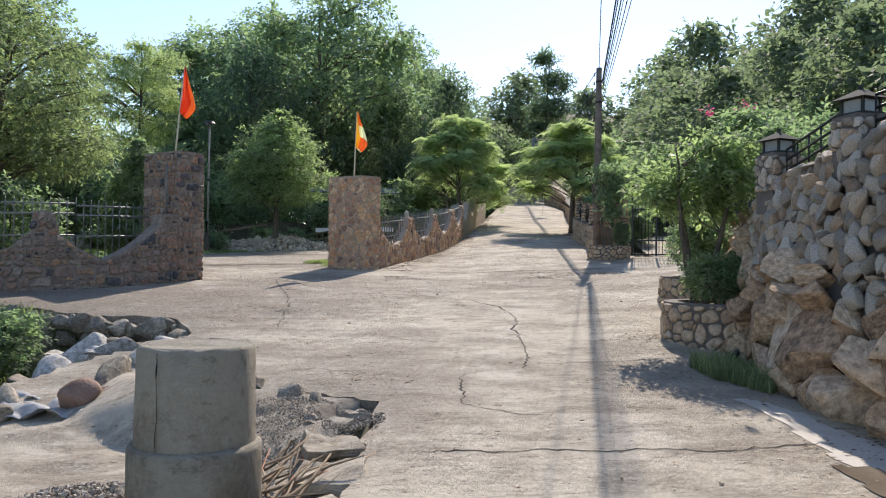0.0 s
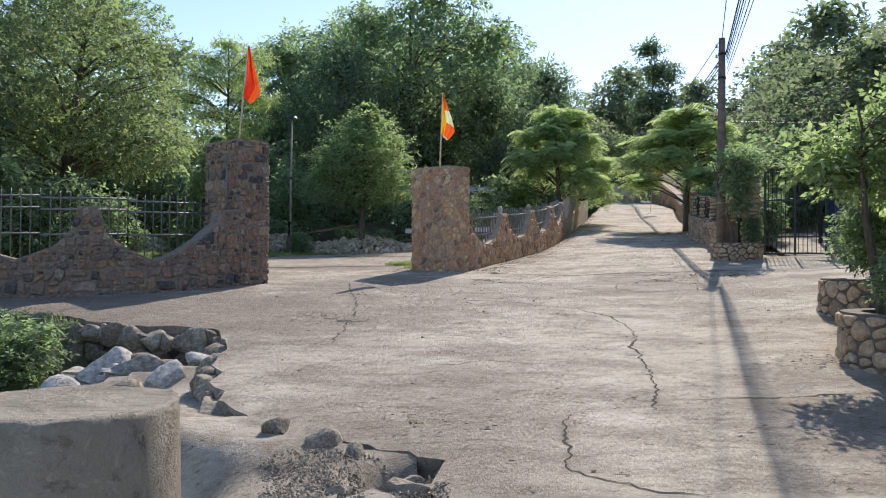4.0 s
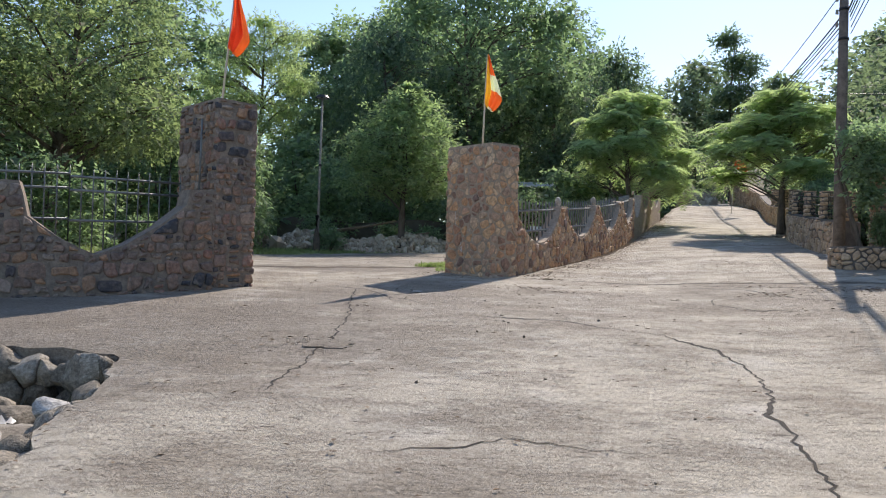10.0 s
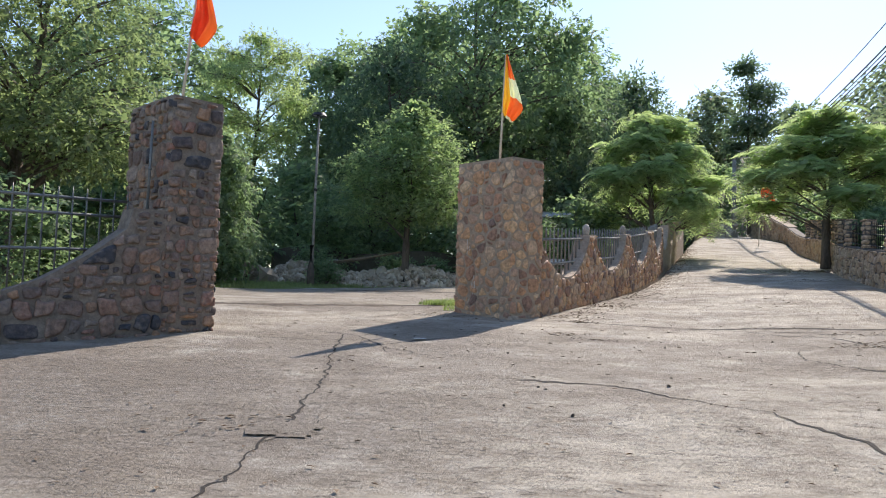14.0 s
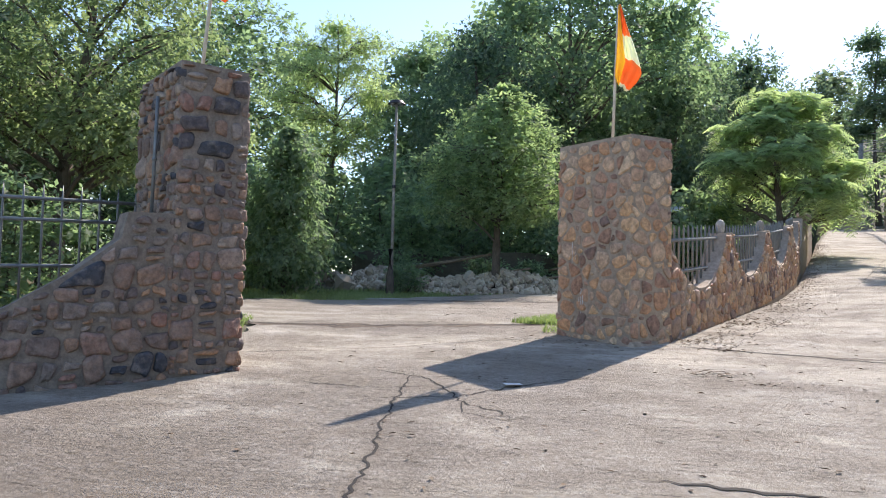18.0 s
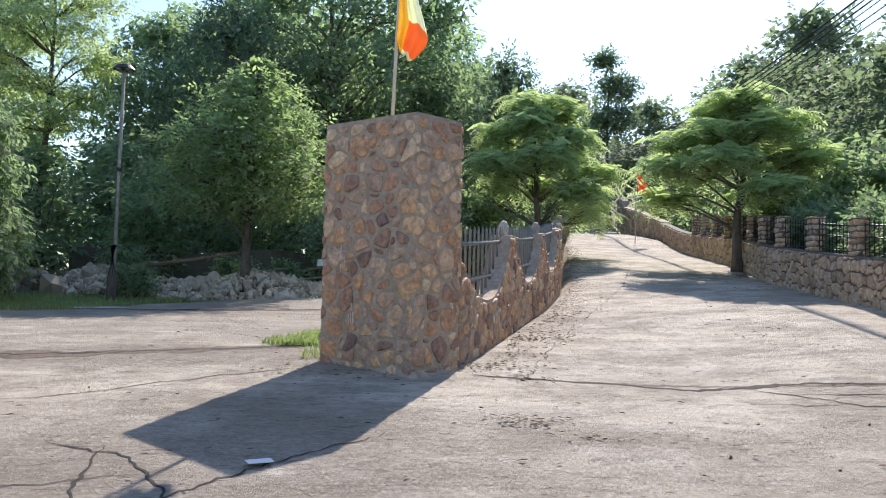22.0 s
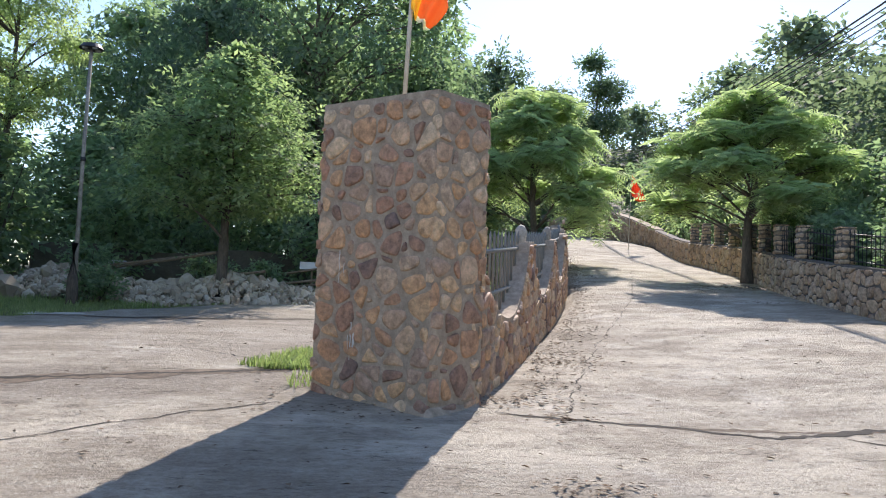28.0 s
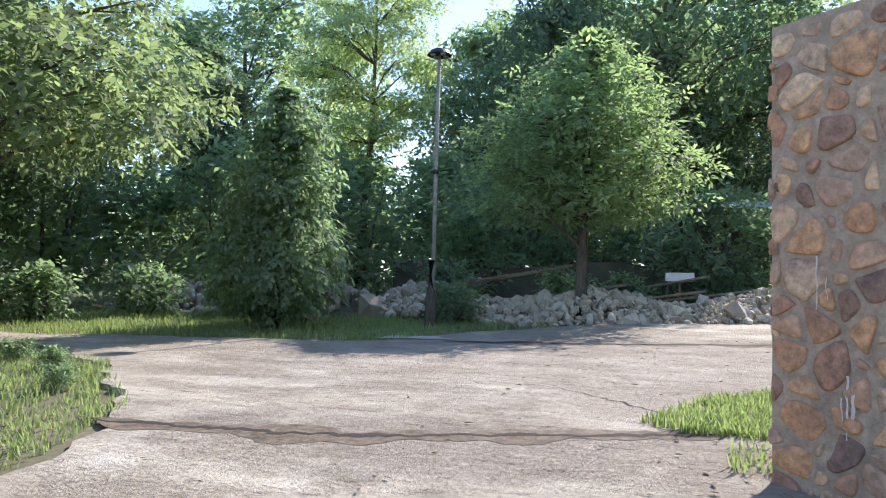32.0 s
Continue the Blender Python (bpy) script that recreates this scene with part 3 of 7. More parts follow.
def face_stones(parent, material, place, width, top, cell, joint, proud, seed, flat=0.75, bottom=None, name="stone", sink=0.05, spread=0.42, corner=0.25, rough=0.15, coursed=False):
    rnd = random.Random(seed)
    for poly in (course_cells if coursed else stone_cells)(width, top, cell, flat, bottom, seed, spread):
        part(name, stone_mesh(poly, place, joint, proud * rnd.uniform(0.6, 1.3), rnd, sink, corner, rough), material, parent)


def plane_place(o, along, up=(0, 0, 1)):
    o, along = Vector(o), Vector(along).normalized()
    up = Vector(up)
    n = along.cross(up).normalized()
    return lambda u, v, out: o + along * u + up * v + n * out


# ---- trees ----
def unit(v):
    return v / (np.linalg.norm(v, axis=-1, keepdims=True) + 1e-9)


def leaf_quads(rng, centres, size, droop=0.35, narrow=0.42):
    """Folded leaf blades round the given points, tilted at random."""
    n = len(centres)
    d = rng.normal(size=(n, 3))
    d[:, 2] = d[:, 2] * 0.5 - droop
    d = unit(d)
    up = rng.normal(size=(n, 3)) * 0.55 + np.array([0, 0, 1.0])
    s = unit(np.cross(d, up))
    L = size * rng.uniform(0.6, 1.35, n)[:, None]
    nrm = np.cross(s, d)
    base, tip = centres - d * L * 0.5, centres + d * L * 0.5
    mid = centres - d * L * 0.06 + nrm * L * 0.1
    return np.stack([base, mid - s * L * narrow * 0.5, tip, mid + s * L * narrow * 0.5], 1)


def sprig_quads(rng, base, out, size, count, narrow, droop):
    """Twigs that grow outwards from the given points, each with leaves on both sides and one at its tip."""
    n = len(base)
    z = np.array([0, 0, 1.0])
    a = unit(out * 0.9 + rng.normal(size=(n, 3)) * 0.42 - z * droop)
    up = out * 0.55 + z * 0.75 + rng.normal(size=(n, 3)) * 0.25
    s = unit(np.cross(a, up))
    nrm = np.cross(s, a)
    L = size * rng.uniform(0.7, 1.3, (n, 1))
    quads = []
    for k in range(count):
        t = k / max(1, count - 1)
        side = 0.0 if k == count - 1 else (1.0 if k % 2 else -1.0)
        d = unit(a * (0.3 + 0.6 * t) + s * side * 0.85 + rng.normal(size=(n, 3)) * 0.22 - z * droop * 0.5)
        p = base + a * L * (1.5 * t)
        l = L * rng.uniform(0.75, 1.15, (n, 1))
        w = unit(np.cross(nrm + rng.normal(size=(n, 3)) * 0.3, d)) * l * narrow * 0.5
        f = np.cross(d, w) * 0.25
        quads.append(np.stack([p, p + d * l * 0.45 - w + f, p + d * l, p + d * l * 0.45 + w + f], 1))
    return np.concatenate(quads)


def frond_quads(rng, base, out, size, pairs, droop):
    """Feathery leaves: drooping midribs with a row of narrow leaflets on both sides."""
    n = len(base)
    z = np.array([0, 0, 1.0])
    d = unit(out * np.array([1, 1, 0.55]) + rng.normal(size=(n, 3)) * 0.3 + z * 0.05)
    s = unit(np.cross(d, z + rng.normal(size=(n, 3)) * 0.2))
    L = size * rng.uniform(0.7, 1.25, (n, 1))
    quads = []
    for k in range(pairs):
        t = (k + 0.6) / pairs
        w = 0.36 * math.sin(math.pi * (0.12 + 0.78 * t)) + 0.04
        p = base + d * L * t - z * L * droop * t * t
        for sgn in (-1, 1):
            tip = p + (s * sgn * w + d * 0.1 - z * 0.1 * rng.uniform(0.3, 1.6, (n, 1))) * L
            h = d * L * (0.3 / pairs)
            quads.append(np.stack([p - h, p + h, tip + h * 0.6, tip - h * 0.6], 1))
    return np.concatenate(quads)


def crown_puffs(rng, lobes, puff, inner=0.72):
    """Centres of leafy clumps spread over the outside of a union of ellipsoids, kept apart."""
    lob = np.array(lobes, float)
    area = (lob[:, 3] * lob[:, 4] + (lob[:, 3] + lob[:, 4]) * lob[:, 5]) ** 0.9
    pick = rng.choice(len(lob), 2600, p=area / area.sum())
    d = unit(rng.normal(size=(2600, 3)))
    c = lob[pick, :3] + d * rng.uniform(0.62, 0.98, (2600, 1)) * np.maximum(lob[pick, 3:] - puff * 0.4, 0.1)
    deep = np.zeros(2600, bool)
    for k, l in enumerate(lob):
        deep |= (pick != k) & ((((c - l[:3]) / l[3:]) ** 2).sum(1) < inner ** 2 * 0.7)
    kept, dirs = [], []
    for p, q, bad in zip(c, d, deep):
        if bad:
            continue
        if kept and (((np.array(kept) - p) * np.array([1, 1, 1.5])) ** 2).sum(1).min() < (puff * rng.uniform(0.62, 1.0)) ** 2:
            continue
        kept.append(p)
        dirs.append(q)
    return np.array(kept), np.array(dirs)


def branch(bm, pts, radii, sides, root):
    """A limb whose foot is tied into the wood at the vertex root."""
    before = len(bm.verts)
    tube(bm, pts, radii, sides, False)
    bm.verts.ensure_lookup_table()
    bm.faces.new((root, bm.verts[before], bm.verts[before + 1]))
    return bm.verts[before + sides * (len(pts) // 2)]


def tree_meshes(seed, height, trunk_r, clear, lobes, total, size, puff, feathery=False, lean=0.05, limb_count=14, narrow=0.5, droop=0.3, stems=1, flat=0.6, inside_share=0.14, twig=5):
    """Wood and crown of a tree: clumps of twigs over the lobes of its crown, limbs that carry them. total: leaves; puff: radius of a clump."""
    rng = np.random.default_rng(seed)
    c, cd = crown_puffs(rng, lobes, puff)
    each = 1.0 / (10.0 if feathery else twig)
    n = max(4, int(total * each / len(c)))
    k = rng.integers(max(2, int(n * 0.6)), int(n * 1.4) + 1, len(c))
    idx = np.repeat(np.arange(len(c)), k)
    d = rng.normal(size=(len(idx), 3)) + cd[idx] * 0.5
    d[:, 2] = d[:, 2] * 0.8 + 0.25
    d = unit(d)
    r = puff * rng.uniform(0.6, 1.2, len(c))[idx][:, None] * rng.uniform(0.25, 1.0, (len(idx), 1)) ** 0.6
    p = c[idx] + d * r * np.array([1, 1, flat])
    if feathery:
        quads = frond_quads(rng, c[idx] + (p - c[idx]) * 0.6, d, size, 7, 0.62)
    else:
        quads = sprig_quads(rng, p, d, size, twig, narrow, droop)
    lob = np.array(lobes, float)
    m = int(total * inside_share)
    pick = rng.choice(len(lob), m)
    deep = lob[pick, :3] + unit(rng.normal(size=(m, 3))) * rng.uniform(0.15, 0.8, (m, 1)) * lob[pick, 3:]
    quads = np.concatenate([quads, leaf_quads(rng, deep, size * (0.7 if feathery else 1.7), 0.2, 0.6)])
    crown = quad_mesh("crown", quads)
    bm = bmesh.new()
    tops = max(l[2] for l in lobes)
    first = None
    for st in range(stems):
        a = rng.uniform(0, 6.28)
        ox, oy = (0.0, 0.0) if stems == 1 else (0.25 * math.cos(a), 0.25 * math.sin(a))
        path, rad = [], []
        for j in range(9):
            t = j / 8
            z = -0.15 + t * (tops + 0.15)
            path.append((ox * (0.3 + 3 * t) + lean * z * math.sin(2.2 * t + seed) + 0.02 * rng.normal(), oy * (0.3 + 3 * t) + lean * z * math.cos(1.7 * t + seed) * 0.6 + 0.02 * rng.normal(), z))
            rad.append(trunk_r * (1.35 if j == 0 else 1.0) * (1 - 0.82 * t))
        if first is None:
            tube(bm, path, rad, 10)
            bm.verts.ensure_lookup_table()
            first = bm.verts[0]
        else:
            branch(bm, path, rad, 10, first)
    spine = [v for v in bm.verts if v.co.z > clear * 0.8]
    for j in rng.permutation(len(c))[:limb_count]:
        e = Vector(c[j])
        root = min(spine, key=lambda v: abs(v.co.z - (e.z - 0.45 * (e - v.co).xy.length)) + 0.1 * (e - v.co).length)
        s = root.co.copy()
        mid = s.lerp(e, 0.5) + Vector((0, 0, 0.12 * (e - s).length))
        w = max(0.015, trunk_r * 0.34 * (1 - 0.5 * s.z / (tops + 0.1)))
        fork = branch(bm, [s, s.lerp(mid, 0.5) + Vector(rng.normal(size=3) * 0.04), mid, mid.lerp(e, 0.6), e], [w, w * 0.8, w * 0.6, w * 0.4, w * 0.18], 6, root)
        near = np.argsort(((c - np.array(e)) ** 2).sum(1))[1:4]
        for q in near[:2]:
            t2 = Vector(c[q])
            if (t2 - mid).length < 0.3 * height + 0.5:
                branch(bm, [mid, mid.lerp(t2, 0.5) + Vector((0, 0, 0.08)), t2], [w * 0.45, w * 0.3, w * 0.1], 5, fork)
    trunk = bpy.data.meshes.new("trunk")
    bm.to_mesh(trunk)
    bm.free()
    return trunk, crown


def tree(name, at, meshes, leafm, label, category="tree", group="", turn=0.0, scale=1.0, bark=None):
    t = thing(name, at, label, category, group, turn)
    for n, me in zip(("trunk", "crown"), meshes):
        part(n, me, leafm if n == "crown" else (bark or M_BARK), t)
    t.scale = scale if isinstance(scale, tuple) else (scale,) * 3
    return t


# ---- gate pillars and walls ----
def prism(bm, pts, z0, z1, slope=None):
    """An upright block over a plan outline; z1 may be a list of heights, one a corner."""
    tops = z1 if isinstance(z1, (list, tuple)) else [z1] * len(pts)
    a = [bm.verts.new((x, y, z0)) for x, y in pts]
    b = [bm.verts.new((x, y, z)) for (x, y), z in zip(pts, tops)]
    n = len(pts)
    bm.faces.new(a[::-1])
    bm.faces.new(b)
    for j in range(n):
        bm.faces.new((a[j], a[(j + 1) % n], b[(j + 1) % n], b[j]))
    return bm


def stone_pillar(name, corners, z0, z1, label, seed, cell=0.205, material=None, skip=(), joint=0.009, proud=0.03, flat=0.84, mortar=None, coursed=False):
    cx, cy = sum(p[0] for p in corners) / len(corners), sum(p[1] for p in corners) / len(corners)
    t = thing(name, (cx, cy, z0), label, "pillar")
    local = [(x - cx, y - cy) for x, y in corners]
    part("mortar_core", prism(bmesh.new(), local, -0.3, z1 - z0), mortar or M_MORTAR, t)
    n = len(local)
    for k in range(n):
        if k in skip:
            continue
        a, b = Vector((*local[k], 0)), Vector((*local[(k + 1) % n], 0))
        w = (b - a).length
        side = (b - a).normalized() * 0.022
        face_stones(t, material or M_STONE, plane_place(a - side, b - a), w + 0.044, lambda u: z1 - z0 - 0.03, cell, joint, proud, seed + k, flat, spread=0.5 if coursed else 0.36, coursed=coursed, corner=0.26 if coursed else 0.22)
    return t


right_pillar = stone_pillar("gate_pillar", [(-0.625, 17.92), (0.33, 17.04), (0.86, 17.45), (-0.095, 18.33)], 1.08, 3.87, "tall square gate pillar of brown and orange field stones in grey mortar", 11, 0.195, joint=0.019, proud=0.022, flat=0.8)
bm = bmesh.new()
rows = []
for grow, z in ((0.1, -0.25), (0.085, -0.02), (0.05, 0.035), (0.0, 0.11)):
    ring = []
    for x, y in ((-0.625, 17.92), (0.33, 17.04), (0.86, 17.45), (-0.095, 18.33)):
        d = Vector((x - 0.12, y - 17.69, 0))
        d += d.normalized() * grow * 1.3
        ring.append(Vector((d.x, d.y, z)))
    fine = [ring[j].lerp(ring[(j + 1) % 4], k / 8) for j in range(4) for k in range(8)]
    rows.append([bm.verts.new(p + Vector(noise.noise_vector(p * 6)) * (0.02 if grow else 0.0)) for p in fine])
for lo, hi in zip(rows, rows[1:]):
    for j in range(32):
        bm.faces.new((lo[j], lo[(j + 1) % 32], hi[(j + 1) % 32], hi[j])).smooth = True
part("plinth", bm, M_MORTAR, right_pillar, "smooth mortar skirt round the foot")
M_LIME = mat("lime_streak", [(0.3, (0.5, 0.47, 0.42)), (0.7, (0.72, 0.7, 0.66))], 8, 0.85, 0.3, 50)
streak_place = plane_place(Vector((-0.625 - 0.1175, 17.92 - 17.685, 0)), Vector((0.955, -0.88, 0)))
for u, top, long, wide in ((0.47, 0.78, 0.34, 0.011), (0.5, 0.7, 0.22, 0.016), (0.44, 0.66, 0.12, 0.007), (0.3, 1.42, 0.3, 0.009), (0.36, 1.3, 0.12, 0.006)):
    verts = []
    for k in range(13):
        v = top - long * k / 12
        c = u + 0.012 * noise.noise(Vector((v * 14, u * 30, 0)))
        w = wide * (0.5 + 0.7 * abs(noise.noise(Vector((v * 25, u * 9, 4))))) * (1 - 0.6 * k / 12)
        verts += [streak_place(c - w, v, 0.03), streak_place(c + w, v, 0.03)]
    part("lime_streak", mesh_from("lime_streak", verts, [(2 * k, 2 * k + 2, 2 * k + 3, 2 * k + 1) for k in range(12)]), M_LIME, right_pillar, "white lime run on the stones")
stone_pillar("gate_pillar", [(-4.10, 13.67), (-3.64, 14.2), (-4.62, 15.06), (-5.08, 14.53)], 0.9, 3.98, "tall gate pillar of purple-brown field stones joined to a curved wall", 31, 0.26, M_STONE_DARK, flat=0.62, mortar=M_MORTAR_MID, joint=0.017, proud=0.036, coursed=True)


def polyline(pts):
    """Length along a line of plan points, and the place at a length."""
    P = [Vector((*p, 0)) for p in pts]
    acc = [0.0]
    for a, b in zip(P, P[1:]):
        acc.append(acc[-1] + (b - a).length)

    def at(s):
        s = min(max(s, 0), acc[-1] - 1e-6)
        k = max(j for j in range(len(acc) - 1) if acc[j] <= s)
        a, b = P[k], P[k + 1]
        d = (b - a).normalized()
        return a + d * (s - acc[k]), d
    return acc[-1], at


def wall_body(pts, top, thick, base, step=0.15, back=1):
    """A solid wall along a plan line, with the height top(s) over z = 0; its body lies behind the line."""
    total, at = polyline(pts)
    bm = bmesh.new()
    rows = []
    k = max(2, int(total / step))
    for j in range(k + 1):
        s = total * j / k
        p, d = at(s)
        n = Vector((d.y, -d.x, 0))
        q = p - n * thick * back
        z = top(s)
        rows.append([bm.verts.new(v) for v in ((p.x, p.y, base(s)), (p.x, p.y, z), (q.x, q.y, z), (q.x, q.y, base(s)))])
    for a, b in zip(rows, rows[1:]):
        for i in range(4):
            bm.faces.new((a[i], b[i], b[(i + 1) % 4], a[(i + 1) % 4]))
    bm.faces.new(rows[0])
    bm.faces.new(rows[-1][::-1])
    bmesh.ops.recalc_face_normals(bm, faces=bm.faces)
    return bm


def wall_place(pts, base):
    total, at = polyline(pts)

    def place(u, v, out):
        p, d = at(u)
        return (p.x + d.y * out, p.y - d.x * out, base(u) + v)
    return total, place


# curved wall to the left gate pillar; the line runs from the far end to the pillar
LW = [(-12.5, 11.0), (-10.5, 11.1), (-8.0, 11.4), (-6.6, 11.75), (-5.6, 12.25), (-4.7, 13.05), (-4.10, 13.67)]
LW_X = [-12.5, -11, -10, -9.4, -9.38, -9.0, -8.98, -8.3, -7.6, -7.0, -6.66, -6.64, -6.25, -6.2, -5.8, -5.4, -5.1, -4.7, -4.43, -4.41, -4.1]
LW_Z = [1.5, 1.35, 1.6, 2.0, 2.4, 2.4, 2.0, 1.6, 1.4, 1.65, 2.0, 2.4, 2.4, 1.93, 1.6, 1.38, 1.54, 1.88, 2.2, 2.45, 2.46]
lw_total, lw_at = polyline(LW)
lw_top = lambda s: float(np.interp(lw_at(s)[0].x, LW_X, LW_Z))
lw_base = lambda s: gz(lw_at(s)[0].x, lw_at(s)[0].y) - 0.05
left_wall = tagged(part("curved_stone_wall", wall_body(LW, lw_top, 0.4, lambda s: lw_base(s) - 0.3, 0.06), M_MORTAR_MID), "low swooping wall of dark brown field stones in mortar", "wall", kind="structure")
_, lw_place = wall_place(LW, lw_base)
face_stones(left_wall, M_STONE_DARK, lw_place, lw_total, lambda u: lw_top(u) - lw_base(u) - 0.02, 0.26, 0.017, 0.04, 51, 0.6, spread=0.5, corner=0.27, coursed=True)

# low wall that follows the road uphill from the right gate pillar
RW = [(0.74, 17.36), (1.0, 17.85)] + [(float(wall_x(y)) + 0.05, y) for y in (19, 20.8, 23, 25, 27, 29, 31, 34, 37, 40, 43)]
rw_total, rw_at = polyline(RW)
rw_base = lambda s: gz(rw_at(s)[0].x + 0.4, rw_at(s)[0].y) - 0.04


def rw_top(s):
    k = (s % 3.25) / 3.25
    h = 1.42 if k < 0.08 or k > 0.92 else 1.36 - 0.74 * math.sin(math.pi * (k - 0.08) / 0.84) ** 0.75
    return rw_base(s) + 0.04 + h


right_wall = tagged(part("roadside_stone_wall", wall_body(RW, rw_top, 0.3, lambda s: rw_base(s) - 0.4, 0.07), M_MORTAR), "low scalloped roadside wall of tan and brown stones", "wall", kind="structure")
_, rw_place = wall_place(RW, rw_base)
face_stones(right_wall, M_STONE, rw_place, 13.2, lambda u: rw_top(u) - rw_base(u) - 0.02, 0.2, 0.013, 0.026, 71, 0.85, spread=0.36)

# stone wall and fence of the garden beyond the road
FW = [(15.9, 48), (13.8, 40.4), (11.6, 31.9), (9.75, 26.8), (9.08, 23.35), (8.7, 20.4)]
fw_total, fw_at = polyline(FW)
fw_base = lambda s: gz(fw_at(s)[0].x - 0.3, fw_at(s)[0].y) - 0.04
fw_top = lambda s: fw_base(s) + 0.94
garden_wall = tagged(part("garden_wall", wall_body(FW, fw_top, 0.35, lambda s: fw_base(s) - 0.5, 0.3), M_MORTAR_DARK), "low garden wall of pale rounded stones along the road", "wall", kind="structure")
_, fw_place = wall_place(FW, fw_base)
face_stones(garden_wall, M_STONE_TAN, fw_place, fw_total - 13, lambda u: 0.92, 0.27, 0.016, 0.045, 91, 1.1)
face_stones(garden_wall, M_STONE_TAN, lambda u, v, out: fw_place(u + fw_total - 13, v, out), 13, lambda u: 0.92, 0.17, 0.013, 0.04, 93, 1.3, spread=0.38)


# ---- boulder wall by the road ----
BW = [(7.6, 9.6), (6.3, 7.4), (5.6, 5.6), (5.15, 4.6), (4.85, 2.6), (4.8, 1.2), (5.0, -2.0), (5.6, -8)]
bw_total, bw_at = polyline(BW)
bw_base = lambda s: gz(bw_at(s)[0].x - 0.3, bw_at(s)[0].y) - 0.1
BATTER = 0.15


def bw_top(s):
    return float(np.interp(bw_at(s)[0].y, [-8, 0, 2, 5, 7, 9.6], [3.3, 3.15, 3.05, 2.62, 2.4, 2.2]))


def bw_place(u, v, out):
    p, d = bw_at(u)
    o = out - BATTER * v
    return (p.x + d.y * o, p.y - d.x * o, bw_base(u) + v)


def battered_body(total, place, top, base, thick, step=0.3):
    bm = bmesh.new()
    rows = []
    k = int(total / step)
    for j in range(k + 1):
        s = total * j / k
        h = top(s) - base(s)
        rows.append([bm.verts.new(v) for v in (place(s, -0.3, -0.09), place(s, h, -0.09), place(s, h, -thick), place(s, -0.3, -thick))])
    for a, b in zip(rows, rows[1:]):
        for i in range(4):
            bm.faces.new((a[i], b[i], b[(i + 1) % 4], a[(i + 1) % 4]))
    bm.faces.new(rows[0])
    bm.faces.new(rows[-1][::-1])
    bmesh.ops.recalc_face_normals(bm, faces=bm.faces)
    return bm


boulder_wall = tagged(part("boulder_wall", battered_body(bw_total, bw_place, bw_top, bw_base, 1.0), M_MORTAR_DARK), "high retaining wall of large brown boulders below grey stones", "wall", kind="structure")
bw_split = lambda u: 1.45 + 0.18 * math.sin(u * 2.1) + 0.1 * math.sin(u * 5.3)


def rock_mesh(seed, rough=0.3, sub=2, cuts_n=9, smooth=False, cut_depth=(0.55, 0.9)):
    """A rock: a ball cut by flat planes and roughened."""
    bm = bmesh.new()
    bmesh.ops.create_icosphere(bm, subdivisions=sub, radius=1)
    rnd = random.Random(seed)
    cuts = [(Vector((rnd.gauss(0, 1), rnd.gauss(0, 1), rnd.gauss(0, 1))).normalized(), rnd.uniform(*cut_depth)) for _ in range(cuts_n)]
    for v in bm.verts:
        for n, d in cuts:
            e = v.co.dot(n) - d
            if e > 0:
                v.co -= n * e
        v.co += Vector(noise.noise_vector(v.co * 1.6 + Vector((seed, 0, 0)))) * rough * 0.35
        if smooth:
            v.co += Vector(noise.noise_vector(v.co * 5 + Vector((seed, 3, 0)))) * rough * 0.1
    for f in bm.faces:
        f.smooth = smooth
    me = bpy.data.meshes.new("stone")
    bm.to_mesh(me)
    bm.free()
    return me


def rock_face(parent, name, material, place, cells, meshes, depth, grow, seed):
    """Loose rocks piled in a face, one a cell, each turned and stretched to fill its cell."""
    rnd = random.Random(seed)
    for poly in cells:
        c = Vector((sum(p[0] for p in poly) / len(poly), sum(p[1] for p in poly) / len(poly)))
        cov = np.cov(np.array(poly).T)
        val, vec = np.linalg.eigh(cov)
        ang = math.atan2(vec[1, 1], vec[0, 1])
        d, q = Vector((math.cos(ang), math.sin(ang))), Vector((-math.sin(ang), math.cos(ang)))
        a = max(abs((Vector(p) - c).dot(d)) for p in poly)
        b = max(abs((Vector(p) - c).dot(q)) for p in poly)
        o = Vector(place(c.x, c.y, 0))
        eu, ev = (Vector(place(c.x + 0.05, c.y, 0)) - o).normalized(), (Vector(place(c.x, c.y + 0.05, 0)) - o).normalized()
        en = eu.cross(ev).normalized()
        ax, ay = eu * d.x + ev * d.y, eu * q.x + ev * q.y
        out = depth * rnd.uniform(0.8, 1.25)
        m = Matrix((ax * a * grow, ay * b * grow, en * out)).transposed().to_4x4()
        m.translation = o + en * rnd.uniform(-0.2, 0.35) * depth
        spin = Euler((math.pi * rnd.choice((0, 1)), 0, math.pi * rnd.choice((0, 1)))).to_matrix().to_4x4()
        part(name, rnd.choice(meshes), material, parent).matrix_world = m @ spin


BOULDERS = [rock_mesh(300 + k, 0.12, 4, 11, True, (0.36, 0.62)) for k in range(9)]
COBBLES = [rock_mesh(330 + k, 0.12, 3, 10, True, (0.38, 0.66)) for k in range(9)]
rock_face(boulder_wall, "boulder", M_BOULDER, bw_place, stone_cells(13.5, bw_split, 0.52, 0.95, None, 121, 0.4), BOULDERS, 0.34, 1.3, 5)
rock_face(boulder_wall, "stone", M_STONE_GREY, bw_place, stone_cells(13.5, lambda u: bw_top(u) - bw_base(u) - 0.02, 0.16, 1.3, bw_split, 131, 0.38), COBBLES, 0.11, 1.22, 6)


